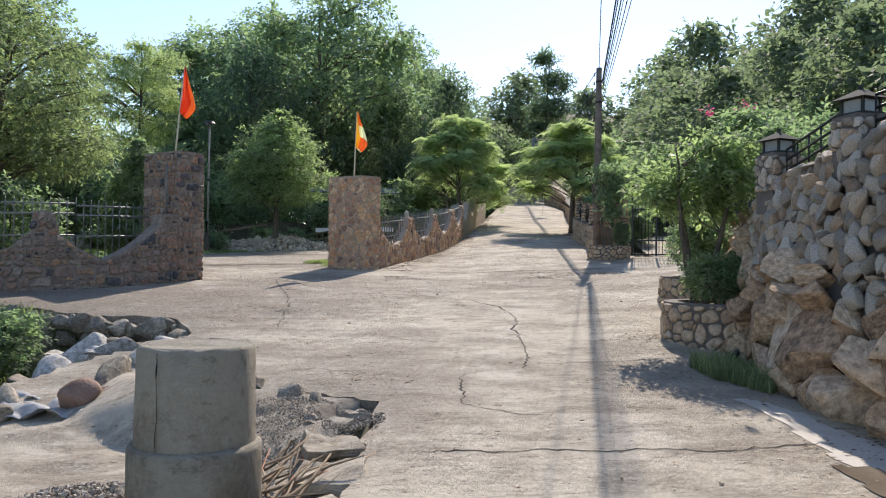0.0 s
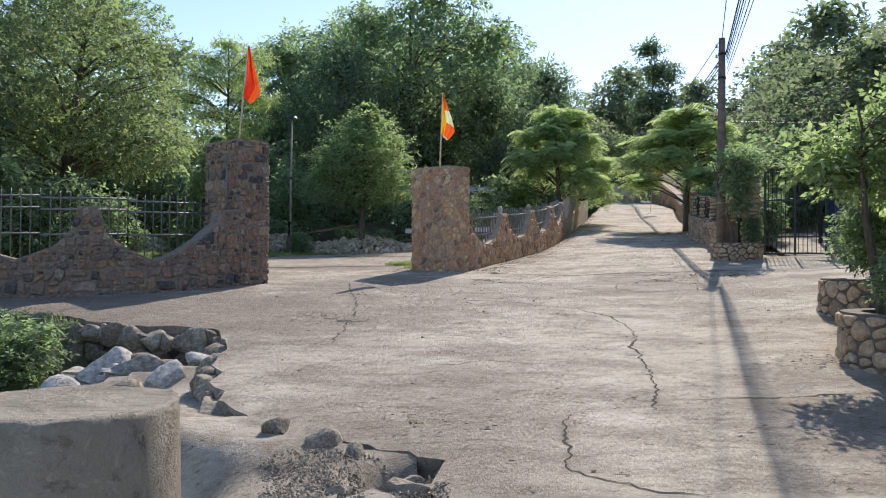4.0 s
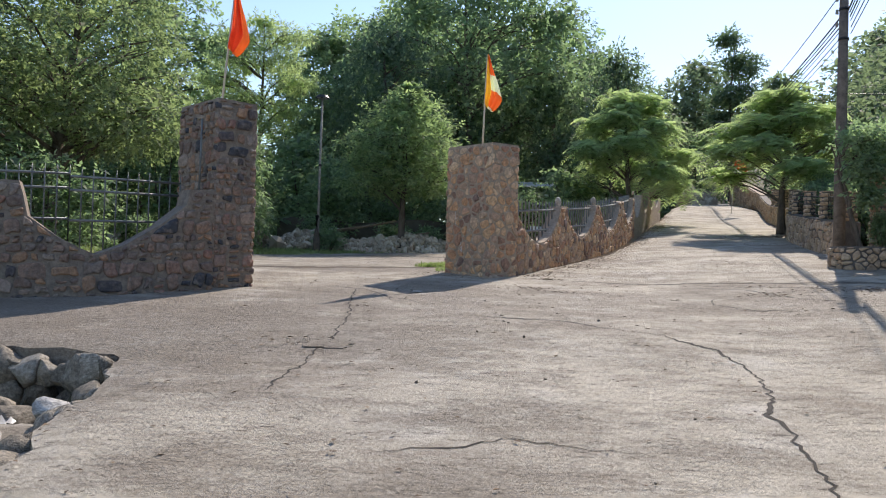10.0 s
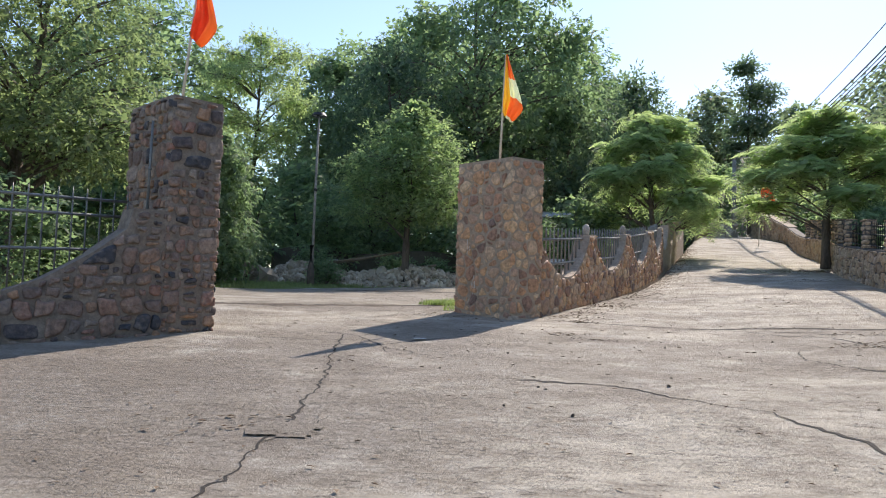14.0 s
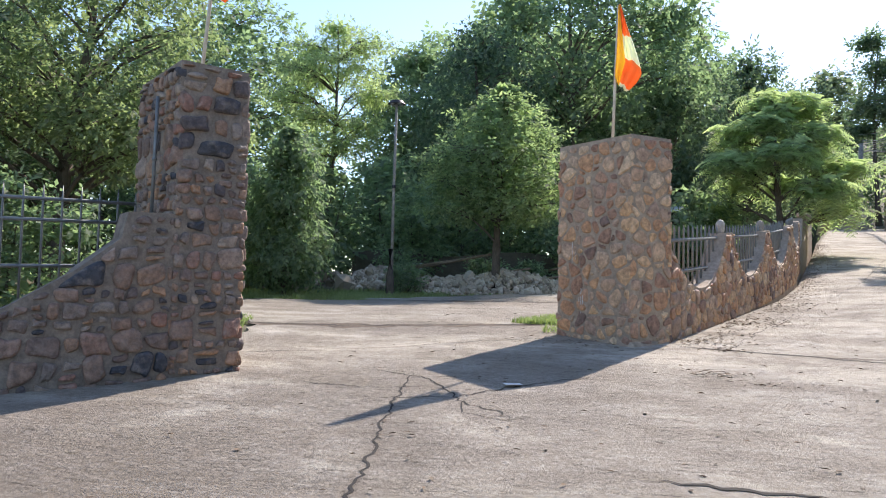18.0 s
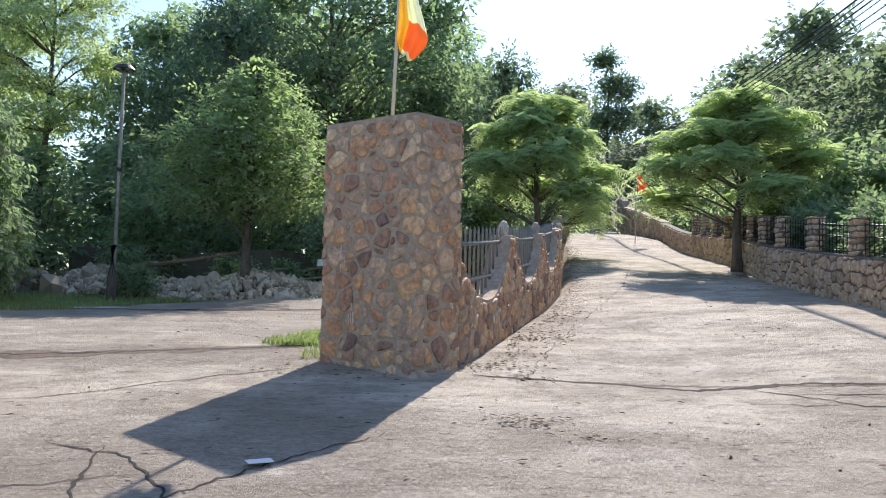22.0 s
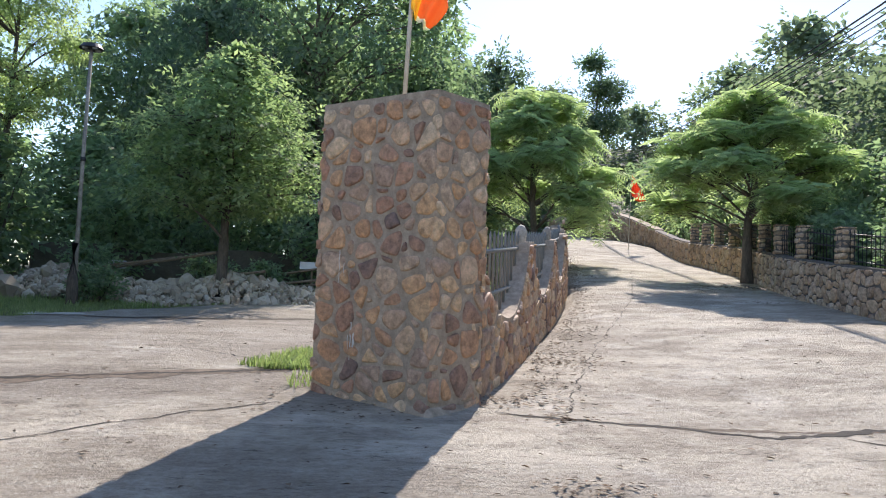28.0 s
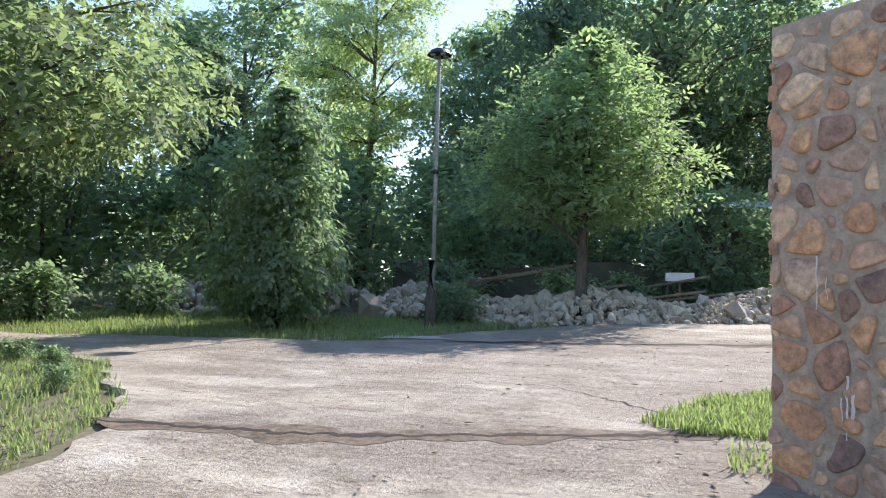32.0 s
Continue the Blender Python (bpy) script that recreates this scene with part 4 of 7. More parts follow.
# ---- planters ----
def planter(name, pts, h, label, seed, fill, cell=0.2):
    total, at = polyline(pts)
    x0, y0 = pts[len(pts) // 2]
    t = thing(name, (x0, y0, gz(x0, y0)), label, "planter")
    z0 = min(gz(x, y) for x, y in pts) - 0.03
    zt = max(gz(x, y) for x, y in pts) + h
    move = Matrix.Translation((-x0, -y0, -gz(x0, y0)))
    bm = wall_body(pts, lambda s: zt, 0.22, lambda s: z0 - 0.2, 0.12)
    bmesh.ops.transform(bm, matrix=move, verts=bm.verts)
    part("mortar_core", bm, M_MORTAR_DARK, t)

    def place(u, v, out):
        p, d = at(u)
        return (p.x + d.y * out - x0, p.y - d.x * out - y0, z0 + v - gz(x0, y0))
    face_stones(t, M_STONE_TAN, place, total, lambda u: zt - z0 - 0.015, cell, 0.012, 0.04, seed, 0.8)
    bm = prism(bmesh.new(), [(x - x0, y - y0) for x, y in fill], -0.1, zt - gz(x0, y0) - 0.06)
    part("soil", bm, M_GROUND, t)
    return t, zt - 0.06


def arc(cx, cy, r, a0, a1, n=12):
    return [(cx + r * math.cos(radians(a0 + (a1 - a0) * k / n)), cy + r * math.sin(radians(a0 + (a1 - a0) * k / n))) for k in range(n + 1)]


PB = arc(5.72, 6.3, 0.98, 80, 292)
planter_b, pb_z = planter("stone_planter", PB, 0.44, "low curved planter of tan stones against the boulder wall", 141, arc(5.72, 6.3, 0.85, 0, 350, 16))
PC = arc(6.75, 9.3, 0.75, 110, 300)
planter_c, pc_z = planter("stone_planter", PC, 0.45, "small round planter of tan stones near the gate", 151, arc(6.75, 9.3, 0.62, 0, 350, 14))
PA = [(8.25, 19.75), (7.85, 19.2), (7.66, 18.65), (7.75, 18.25), (8.15, 18.05), (8.6, 18.1), (8.95, 18.4)]
planter_a, pa_z = planter("stone_planter", PA, 0.32, "low planter of rounded stones beside the pole and gate", 161, [(8.3, 19.6), (7.95, 19.1), (7.8, 18.6), (8.2, 18.2), (8.6, 18.25), (8.85, 18.5), (8.9, 19.4)], 0.17)
# ---- trees ----
BIG = tree_meshes(3, 14, 0.28, 4, [(0, 0, 9, 5.2, 4.8, 3.8), (3.8, 1, 7.5, 3.2, 3, 2.2), (-3.8, -0.5, 8.2, 3.2, 3, 2.6), (1, 0, 12.3, 3.2, 3, 2.2), (-1.5, 0.5, 5.5, 3.6, 3.2, 1.8), (4.2, 0, 10.6, 2.0, 2.0, 1.3), (-3.0, 0, 11.2, 2.0, 2.0, 1.4)], 17000, 0.28, 0.85, limb_count=30, narrow=0.55, droop=0.35, flat=0.55)
ROUND = tree_meshes(5, 8, 0.2, 2, [(0, 0, 5.2, 3, 3, 2.4), (1.6, 0.5, 3.8, 2.1, 2, 1.5), (-1.6, -0.3, 4.2, 2.1, 2, 1.6), (0.2, 0, 7.2, 1.7, 1.7, 1.2)], 9500, 0.2, 0.62, limb_count=22, narrow=0.5, flat=0.6)
CONE = tree_meshes(7, 6.5, 0.14, 1.7, [(0, 0, 2.6, 2.3, 2.3, 0.5), (0.1, 0, 3.35, 2.55, 2.5, 0.55), (-0.1, 0, 4.15, 2.3, 2.3, 0.6), (0.1, 0, 4.95, 1.85, 1.8, 0.6), (0.1, 0, 5.65, 1.25, 1.25, 0.55), (0.15, 0, 6.25, 0.6, 0.6, 0.45)], 17000, 0.15, 0.42, limb_count=40, lean=0.01, narrow=0.42, droop=0.22, flat=0.5)
PADS = [(2.1 * math.cos(2.4 * k) * (1 - 0.85 * (k / 15) ** 1.8), 2.1 * math.sin(2.4 * k) * (1 - 0.85 * (k / 15) ** 1.8), 2.9 + 3.3 * k / 15 + 0.35 * math.sin(5 * k), 0.85, 0.85, 0.5) for k in range(16)]
FEATHER = tree_meshes(9, 7, 0.15, 1.6, PADS, 24000, 0.5, 0.36, True, limb_count=46, lean=0.05, flat=0.8, inside_share=0.08)
LEAFY = tree_meshes(6, 8, 0.2, 2, [(0, 0, 5.2, 3.3, 3.3, 2.2), (1.8, 0.5, 3.7, 2.2, 2, 1.3), (-1.5, -0.3, 4.2, 2.3, 2, 1.5), (1.2, -1.5, 3.2, 2.0, 1.8, 0.9), (0, 0, 7, 2.0, 2.0, 1.2)], 34000, 0.125, 0.42, limb_count=40, narrow=0.5, droop=0.45, flat=0.7, inside_share=0.06, lean=0.09)
BUSH = tree_meshes(12, 2.2, 0.05, 0.3, [(0, 0, 1.0, 1.1, 1.1, 0.8), (0.5, 0.2, 1.6, 0.7, 0.7, 0.5), (-0.4, 0, 1.5, 0.7, 0.7, 0.6)], 4400, 0.13, 0.26, limb_count=14, stems=3)
LOW_BUSH = tree_meshes(13, 2.2, 0.05, 0.3, [(0, 0, 0.8, 1.2, 1.1, 0.7), (0.5, 0.2, 1.3, 0.8, 0.7, 0.5), (-0.5, 0, 1.5, 0.6, 0.6, 0.5)], 1300, 0.2, 0.42, limb_count=6, stems=3)
FAR = tree_meshes(15, 12, 0.25, 3, [(0, 0, 7.5, 4.2, 4.2, 3.4), (2.8, 0.5, 5.5, 3, 3, 2.2), (-2.7, -0.5, 6, 3, 3, 2.4), (0.5, 0, 10.5, 2.4, 2.4, 1.8), (0, 0, 3.5, 3, 3, 2)], 4600, 0.46, 1.25, limb_count=10, narrow=0.6, inside_share=0.2)
TALL = tree_meshes(17, 15, 0.2, 6, [(0, 0, 9, 2.2, 2.2, 1.4), (0.6, 0, 11.8, 1.9, 1.9, 1.2), (-0.5, 0.3, 14.2, 1.3, 1.3, 0.9), (-1.2, 0, 7.2, 1.2, 1.2, 0.6)], 5000, 0.3, 0.55, limb_count=18)
UMBRELLA = tree_meshes(19, 13, 0.22, 6, [(0, 0, 10.8, 3.6, 3.2, 0.7), (1.5, 0.5, 12.2, 2.6, 2.4, 0.6), (-2.9, 0, 9.6, 2.2, 2, 0.6), (2.9, 0, 9.4, 2.0, 2, 0.5), (-1.2, 0, 12.0, 1.8, 1.8, 0.5), (0.4, 0, 13.0, 1.4, 1.4, 0.4), (-0.6, 0, 8.4, 2.2, 2.0, 0.6), (0.5, 0, 7.0, 2.4, 2.2, 0.7), (-1.7, 0, 6.3, 2.0, 1.8, 0.6), (1.9, 0, 7.9, 2.0, 1.8, 0.6)], 26000, 0.2, 0.55, limb_count=40, lean=0.05, flat=0.4, narrow=0.4, inside_share=0.05)


def hz(x, y):
    return float(land_z(x, y))


def plant(name, meshes, leafm, spots, label, group="", category="tree"):
    for x, y, turn, sc in spots:
        tree(name, (x, y, hz(x, y)), meshes, leafm, label, category, group, turn, sc)


tree("young_tree", (-3.0, 29.4, 1.75), CONE, L_LIGHT, "young conical broad-leaved tree with a bare trunk", scale=(1.05, 1.05, 0.94))
plant("feathery_tree", FEATHER, L_BRIGHT, [(6.2, 35.7, 20, (1.08, 1.08, 1.08)), (10.75, 30.2, 130, (1.05, 1.05, 0.8))], "bright green tree with fine leaves in flat layers", "feathery trees by the road")
tree("tall_spreading_tree", (-1.0, 43.2, 2.3), BIG, L_MID, "tall spreading broad-leaved tree above the stream bank", scale=(0.98, 0.98, 1.15))
tree("leafy_tree", (-11.6, 21.5, 1.4), LEAFY, L_SHADE, "leafy tree with sunlit green foliage beside the yard", turn=40, scale=1.1)
tree("umbrella_tree", (-10.4, 35.0, 2.0), UMBRELLA, L_BRIGHT, "tall flat-topped tree with layered olive foliage", scale=(0.64, 0.64, 0.76))
tree("dark_round_tree", (7.3, 48.0, 3.0), ROUND, L_DARK, "dense dark green round tree", scale=(1.0, 1.0, 1.4))
tree("slender_tree", (-14.2, 32.5, 2.0), TALL, L_DARK, "slim tree with tufted whorls of leaves", scale=0.5)
tree("slender_tree", (22, 74, 8), TALL, L_DARK, "slender tall tree with a tufted crown", scale=1.05)
plant("woodland_tree", ROUND, L_MID, [(-14.5, 35, 0, 0.6), (-5.0, 38.8, 130, (1.0, 1.0, 1.35)), (-1.2, 45.5, 200, (1.15, 1.1, 1.4)), (3.4, 44.5, 260, (0.9, 0.9, 1.25)), (-20, 29, 20, 1.2), (-22, 24, 90, 1.3), (-15.5, 26.0, 220, 0.8), (-18, 20, 10, 1.2), (-14, 17, 70, 1.0)], "dark dense broad-leaved tree at the edge of the wood", "woodland trees")
plant("wood_tree", BIG, L_WOOD, [(-11, 60, 70, 1.25), (-4.6, 60, 150, 1.35), (5.2, 61, 220, 1.28), (-25, 53, 20, 1.3), (-32, 37, 10, 1.0), (-30, 28, 200, 1.0), (-7, 56, 280, 1.1), (-42, 45, 50, 1.1), (9, 60, 90, 0.9), (-32, 16, 20, 1.0)], "tall broad-leaved tree in the wood", "tall wood trees")
FARSPOTS = [(8, 65, 0, 0.9), (10, 74, 40, 0.9), (16, 80, 90, 1), (30, 84, 120, 1.1), (20, 40, 10, 0.65), (18, 33, 60, 0.6), (22, 30, 140, 0.65), (17, 27, 200, 0.55), (26, 38, 250, 0.7), (24, 48, 300, 0.75), (30, 45, 20, 0.8), (28, 56, 80, 0.85), (34, 62, 150, 1.2), (36, 50, 30, 1.1), (20, 22, 100, 0.6), (26, 24, 160, 0.7), (19, 15, 10, 0.7), (25, 14, 50, 0.9), (32, 30, 70, 0.75), (32, 18, 110, 0.8), (40, 38, 0, 1.2), (12, 90, 0, 1.2), (24, 96, 30, 1.2), (38, 80, 60, 1.3), (48, 60, 90, 1.3), (0, 75, 0, 1.2), (-14, 72, 40, 1.2), (46, 44, 10, 1.2), (16, 8, 30, 0.6), (22, 5, 90, 0.8), (44, 24, 20, 1.2), (30, 8, 200, 1.0)]
plant("hillside_tree", FAR, L_FAR, FARSPOTS, "sunlit tree on the wooded hillside", "hillside trees")


# ---- stacked stone posts, railings and the gate ----
def stacked_post(name, at, w, h, label, group="", seed=5, layer=0.115, turn=0.0):
    """A post of flat stones laid in courses."""
    rnd = random.Random(seed)
    t = thing(name, at, label, "post", group, turn)
    part("mortar_core", box(bmesh.new(), (w * 0.86, w * 0.86, h + 0.1), (0, 0, h / 2 - 0.05)), M_MORTAR_DARK, t)
    z, k = 0.0, 0
    while z < h - 0.03:
        lh = min(layer * rnd.uniform(0.75, 1.25), h - z)
        cut = rnd.uniform(0.35, 0.65) * w
        for a, b in ((0, cut), (cut, w)):
            bm = bmesh.new()
            size = (b - a - 0.014, w + rnd.uniform(-0.03, 0.05), lh - 0.008)
            at2 = ((a + b) / 2 - w / 2 + rnd.uniform(-0.012, 0.012), rnd.uniform(-0.012, 0.012), z + lh / 2)
            if k % 2:
                size, at2 = (size[1], size[0], size[2]), (at2[1], at2[0], at2[2])
            box(bm, size, at2, rnd.uniform(-0.08, 0.08), min(0.046, lh * 0.44))
            for v in bm.verts:
                v.co += Vector((rnd.uniform(-1, 1), rnd.uniform(-1, 1), rnd.uniform(-1, 1))) * 0.008
            for f in bm.faces:
                f.smooth = True
            part("stone", bm, M_STONE_TAN, t)
        z += lh
        k += 1
    return t


def bar(bm, a, b, r, sides=6):
    return tube(bm, [a, b], r, sides)


def railing(name, a, b, z_low, z_high, label, step=0.13, rails=(0.12, 0.85), material=None, tip=0.0, category="railing", group="", bar_r=0.009, square=0.0, low=None):
    """Upright bars on rails between two plan points; heights are absolute at both ends. low(t) lifts the foot of each bar."""
    A, B = Vector((*a, 0)), Vector((*b, 0))
    L = (B - A).length
    t = thing(name, (a[0], a[1], z_low[0]), label, category, group)
    n = max(2, int(L / step))
    zl = lambda u: z_low[0] + (z_low[1] - z_low[0]) * u
    zh = lambda u: z_high[0] + (z_high[1] - z_high[0]) * u
    m = material or M_IRON
    for r in rails:
        p, q = A + Vector((0, 0, zl(0) + (zh(0) - zl(0)) * r)), B + Vector((0, 0, zl(1) + (zh(1) - zl(1)) * r))
        o = Vector((a[0], a[1], z_low[0]))
        bm = bar(bmesh.new(), p - o, q - o, bar_r * 1.5, 6)
        part("rail", bm, m, t)
    for k in range(n + 1):
        u = k / n
        p = A.lerp(B, u)
        foot = max(zl(u), low(u)) if low else zl(u)
        o = Vector((a[0], a[1], z_low[0]))
        bm = bmesh.new()
        tube(bm, [Vector((p.x, p.y, foot)) - o, Vector((p.x, p.y, zh(u))) - o] + ([Vector((p.x, p.y, zh(u) + tip)) - o] if tip else []), [bar_r, bar_r, 0.002] if tip else bar_r, 6)
        part("bar", bm, m, t)
    return t


# posts and railings on the garden wall
s0 = fw_total - 0.25
first_post = None
prev = None
k = 0
while s0 - k * 1.9 > 9.0:
    s = s0 - k * 1.9
    p, d = fw_at(s)
    q = p + Vector((-d.y, d.x, 0)) * 0.17
    zb = fw_top(s) - 0.01
    turn = math.degrees(math.atan2(d.y, d.x))
    if first_post is None:
        first_post = stacked_post("fence_post", (q.x, q.y, zb), 0.3, 0.74, "square fence post of flat tan stones on the garden wall", "garden fence posts", 7, turn=turn)
    else:
        copy_thing(first_post, pose(q.x, q.y, zb, 0, 0, turn + 90 * (k % 4)))
    if prev is not None and k < 9:
        a, b = (prev[0].lerp(q, 0.1), q.lerp(prev[0], 0.1))
        railing("fence_railing", (a.x, a.y), (b.x, b.y), (prev[1] + 0.02, zb + 0.02), (prev[1] + 0.64, zb + 0.64), "black iron railing between stone fence posts", 0.14, (0.1, 0.55, 0.92), M_IRON, 0.05, group="garden fence railings")
    prev = (q, zb)
    k += 1

# grey iron panels in the scallops of the roadside wall
for j in range(4):
    sa, sb = 3.25 * j + 0.25, 3.25 * j + 3.02
    (pa, da), (pb, db) = rw_at(sa), rw_at(sb)
    oa, ob = pa + Vector((-da.y, da.x, 0)) * 0.15, pb + Vector((-db.y, db.x, 0)) * 0.15
    za, zb = rw_base(sa) + 0.6, rw_base(sb) + 0.6
    railing("grey_iron_fence", (oa.x, oa.y), (ob.x, ob.y), (za, zb), (za + 0.93, zb + 0.93), "grey painted iron fence panel in the scalloped wall", 0.2, (0.35, 0.84), M_GREYPAINT, 0.07, group="grey fence panels", bar_r=0.017, low=lambda u, sa=sa, sb=sb: rw_top(sa + (sb - sa) * u) - 0.06)
for s in (3.25, 6.5):
    p, d = rw_at(s)
    o = p + Vector((-d.y, d.x, 0)) * 0.15
    f = thing("finial_stone", (o.x, o.y, rw_top(s) - 0.02), "pale egg-shaped stone set on top of a wall post", "stone")
    bm = bmesh.new()
    bmesh.ops.create_icosphere(bm, subdivisions=2, radius=0.1)
    for v in bm.verts:
        v.co = Vector((v.co.x * 0.85, v.co.y * 0.8, v.co.z * 1.35 + 0.11)) + Vector(noise.noise_vector(v.co * 9)) * 0.015
    for fc in bm.faces:
        fc.smooth = True
    part("stone", bm, M_STONE_GREY, f)

# long iron fence behind the curved wall
LF = [(-12.6, 11.9), (-10.0, 12.0), (-7.6, 12.35), (-6.2, 13.05), (-4.98, 14.35)]
for a, b in zip(LF, LF[1:]):
    za, zb = gz(*a) - 0.1, gz(*b) - 0.1
    railing("iron_fence", a, b, (za, zb), (2.62, 2.66), "tall grey-green iron fence with pointed bars behind the wall", 0.165, (0.3, 0.62, 0.87, 0.985), M_GREYPAINT, 0.12, "fence", "iron fence lengths", 0.013)

# double gate
GA, GB = Vector((9.02, 18.5, 0)), Vector((12.9, 16.55, 0))
gate_z = gz(10.5, 17.8)


def gate_leaf(a, b, label):
    t = thing("iron_gate", (a.x, a.y, gate_z + 0.04), label, "gate", "gate leaves")
    d = b - a
    L = d.length
    d.normalize()
    at = lambda u, z: d * u + Vector((0, 0, z))
    H = 2.3
    for u in (0.03, L * 0.36, L * 0.71, L - 0.03):
        part("stile", box(bmesh.new(), (0.06, 0.05, H), at(u, H / 2), math.atan2(d.y, d.x), 0.004), M_IRON, t)
    for z in (0.05, 0.5, 1.5, H - 0.03):
        part("rail", box(bmesh.new(), (L, 0.04, 0.05), at(L / 2, z), math.atan2(d.y, d.x), 0.004), M_IRON, t)
    n = int(L / 0.105)
    for k in range(1, n):
        part("bar", bar(bmesh.new(), at(L * k / n, 0.05), at(L * k / n, H), 0.011), M_IRON, t)
    part("latch", box(bmesh.new(), (0.14, 0.08, 0.1), at(L - 0.1 if a is GA else 0.1, 1.0), math.atan2(d.y, d.x), 0.01), M_IRON, t, "black steel latch box")
    return t


gate_leaf(GA, GA.lerp(GB, 0.497), "closed black iron gate leaf with close upright bars")
gate_leaf(GA.lerp(GB, 0.503), GB, "closed black iron gate leaf with close upright bars")
stacked_post("gate_post", (8.82, 18.9, gz(8.8, 18.9) - 0.05), 0.46, 2.25, "thick gate post of flat stacked stones", seed=9, turn=-28)
stacked_post("gate_post", (13.2, 16.4, gz(13.2, 16.4) - 0.05), 0.5, 2.25, "thick gate post of flat stacked stones", seed=19, turn=-28)
drive = part("driveway", mesh_from("driveway", [(9.7, 18.75, gz(9.7, 18.7) + 0.02), (13.3, 16.9, gz(13.3, 17) + 0.03), (16.5, 22.5, 2.45), (12.0, 24.5, 2.5), (10.4, 21.5, 2.1)], [(0, 1, 2, 3, 4)]), M_CONC)
tagged(drive, "sunlit concrete drive behind the gate", "driveway", kind="structure")

M_TARP = mat("blue_tarpaulin", [(0.3, (0.02, 0.035, 0.09)), (0.7, (0.045, 0.07, 0.16))], 3, 0.45, 0.4, 20)
M_ROOFG = mat("green_roof_sheet", [(0.3, (0.05, 0.09, 0.075)), (0.7, (0.1, 0.15, 0.125))], 2, 0.45, 0.1, 30)
canopy = thing("gate_canopy", (13.2, 19.6, gz(13, 19.6)), "dark steel lean-to with a green sheet roof and blue tarpaulin", "shelter")
for dx, dy in ((-1.4, -1.1), (1.4, -1.1), (-1.4, 1.3), (1.4, 1.3)):
    part("post", box(bmesh.new(), (0.09, 0.09, 3.0), (dx, dy, 1.5), 0, 0.006), M_IRON, canopy)
bm = bmesh.new()
for k in range(24):
    x0, x1 = -1.75 + k * 0.146, -1.75 + (k + 1) * 0.146
    h = 0.03 if k % 2 else 0.0
    vs = [bm.verts.new(v) for v in ((x0, -1.6, 3.0 + h), (x1, -1.6, 3.03 - h), (x1, 1.7, 3.5 + 0.03 - h), (x0, 1.7, 3.5 + h))]
    bm.faces.new(vs)
bmesh.ops.solidify(bm, geom=bm.faces[:], thickness=0.01)
part("roof_sheet", bm, M_ROOFG, canopy)
bm = bmesh.new()
bmesh.ops.create_grid(bm, x_segments=14, y_segments=10, size=1, matrix=Matrix.Translation((0, 0.9, 1.0)) @ Matrix.Rotation(radians(90), 4, "X") @ Matrix.Diagonal((1.35, 0.9, 1, 1)))
for v in bm.verts:
    v.co.y += 0.1 * noise.noise(v.co * 2.1) + 0.04 * math.sin(v.co.x * 9)
bmesh.ops.solidify(bm, geom=bm.faces[:], thickness=0.012)
part("tarpaulin", bm, M_TARP, canopy, "dark blue hanging tarpaulin")

# ---- posts with lanterns and railing on the boulder wall ----
M_LANTERN = mat("lantern_metal", [(0.3, (0.02, 0.022, 0.02)), (0.7, (0.05, 0.055, 0.05))], 6, 0.95, 0.2, 40)
M_OPAL = mat("frosted_lamp_glass", [(0.3, (0.25, 0.27, 0.27)), (0.7, (0.36, 0.38, 0.38))], 6, 0.2, 0.0, 40)


def lantern(at, w):
    t = thing("post_lantern", at, "square grey metal lantern with a pyramid cap on a stone post", "lantern", "post lanterns", 14)
    part("base_plate", box(bmesh.new(), (w, w, 0.03), (0, 0, 0.015), 0, 0.005), M_LANTERN, t)
    part("glass", box(bmesh.new(), (w * 0.72, w * 0.72, w * 0.42), (0, 0, 0.03 + w * 0.21), 0, 0.006), M_OPAL, t, "frosted glass box")
    for sx in (-1, 1):
        for sy in (-1, 1):
            part("corner_bar", box(bmesh.new(), (0.03, 0.03, w * 0.44), (sx * w * 0.38, sy * w * 0.38, 0.03 + w * 0.22)), M_LANTERN, t)
    bm = bmesh.new()
    r = bmesh.ops.create_cone(bm, cap_ends=True, segments=4, radius1=w * 0.86, radius2=0.03, depth=w * 0.34, matrix=Matrix.Translation((0, 0, 0.03 + w * 0.61)) @ Matrix.Rotation(radians(45), 4, "Z"))
    cap = part("cap", bm, M_LANTERN, t)
    part("knob", box(bmesh.new(), (0.04, 0.04, 0.05), (0, 0, 0.05 + w * 0.8), 0, 0.01), M_LANTERN, cap)
    return t


for (x, y), zb, zt in (((5.78, 5.0), 2.5, 3.05), ((5.5, 2.9), 2.8, 3.2), ((5.55, 0.3), 3.1, 3.5)):
    stone_pillar("wall_post", [(x - 0.21, y - 0.21), (x + 0.21, y - 0.21), (x + 0.21, y + 0.21), (x - 0.21, y + 0.21)], zb, zt, "stone post of small rounded stones on the boulder wall", int(y * 10) + 3, 0.15, M_STONE_GREY, joint=0.012, proud=0.04, mortar=M_MORTAR_DARK)
    lantern((x, y, zt), 0.36)
for (a, b, za, zb) in (((5.75, 4.75), (5.52, 3.15), 2.66, 2.92), ((5.5, 2.65), (5.55, 0.55), 2.98, 3.12)):
    railing("wall_railing", a, b, (za, zb), (za + 0.42, zb + 0.42), "sloping black iron railing between lantern posts", 0.3, (0.3, 0.65, 1.0), M_IRON, 0.0, group="lantern post railings", bar_r=0.013)
pipe = thing("drain_pipe", (5.25, 5.1, gz(5.2, 5.1) + 0.05), "short grey plastic drain pipe beside the planter", "pipe")
bm = bmesh.new()
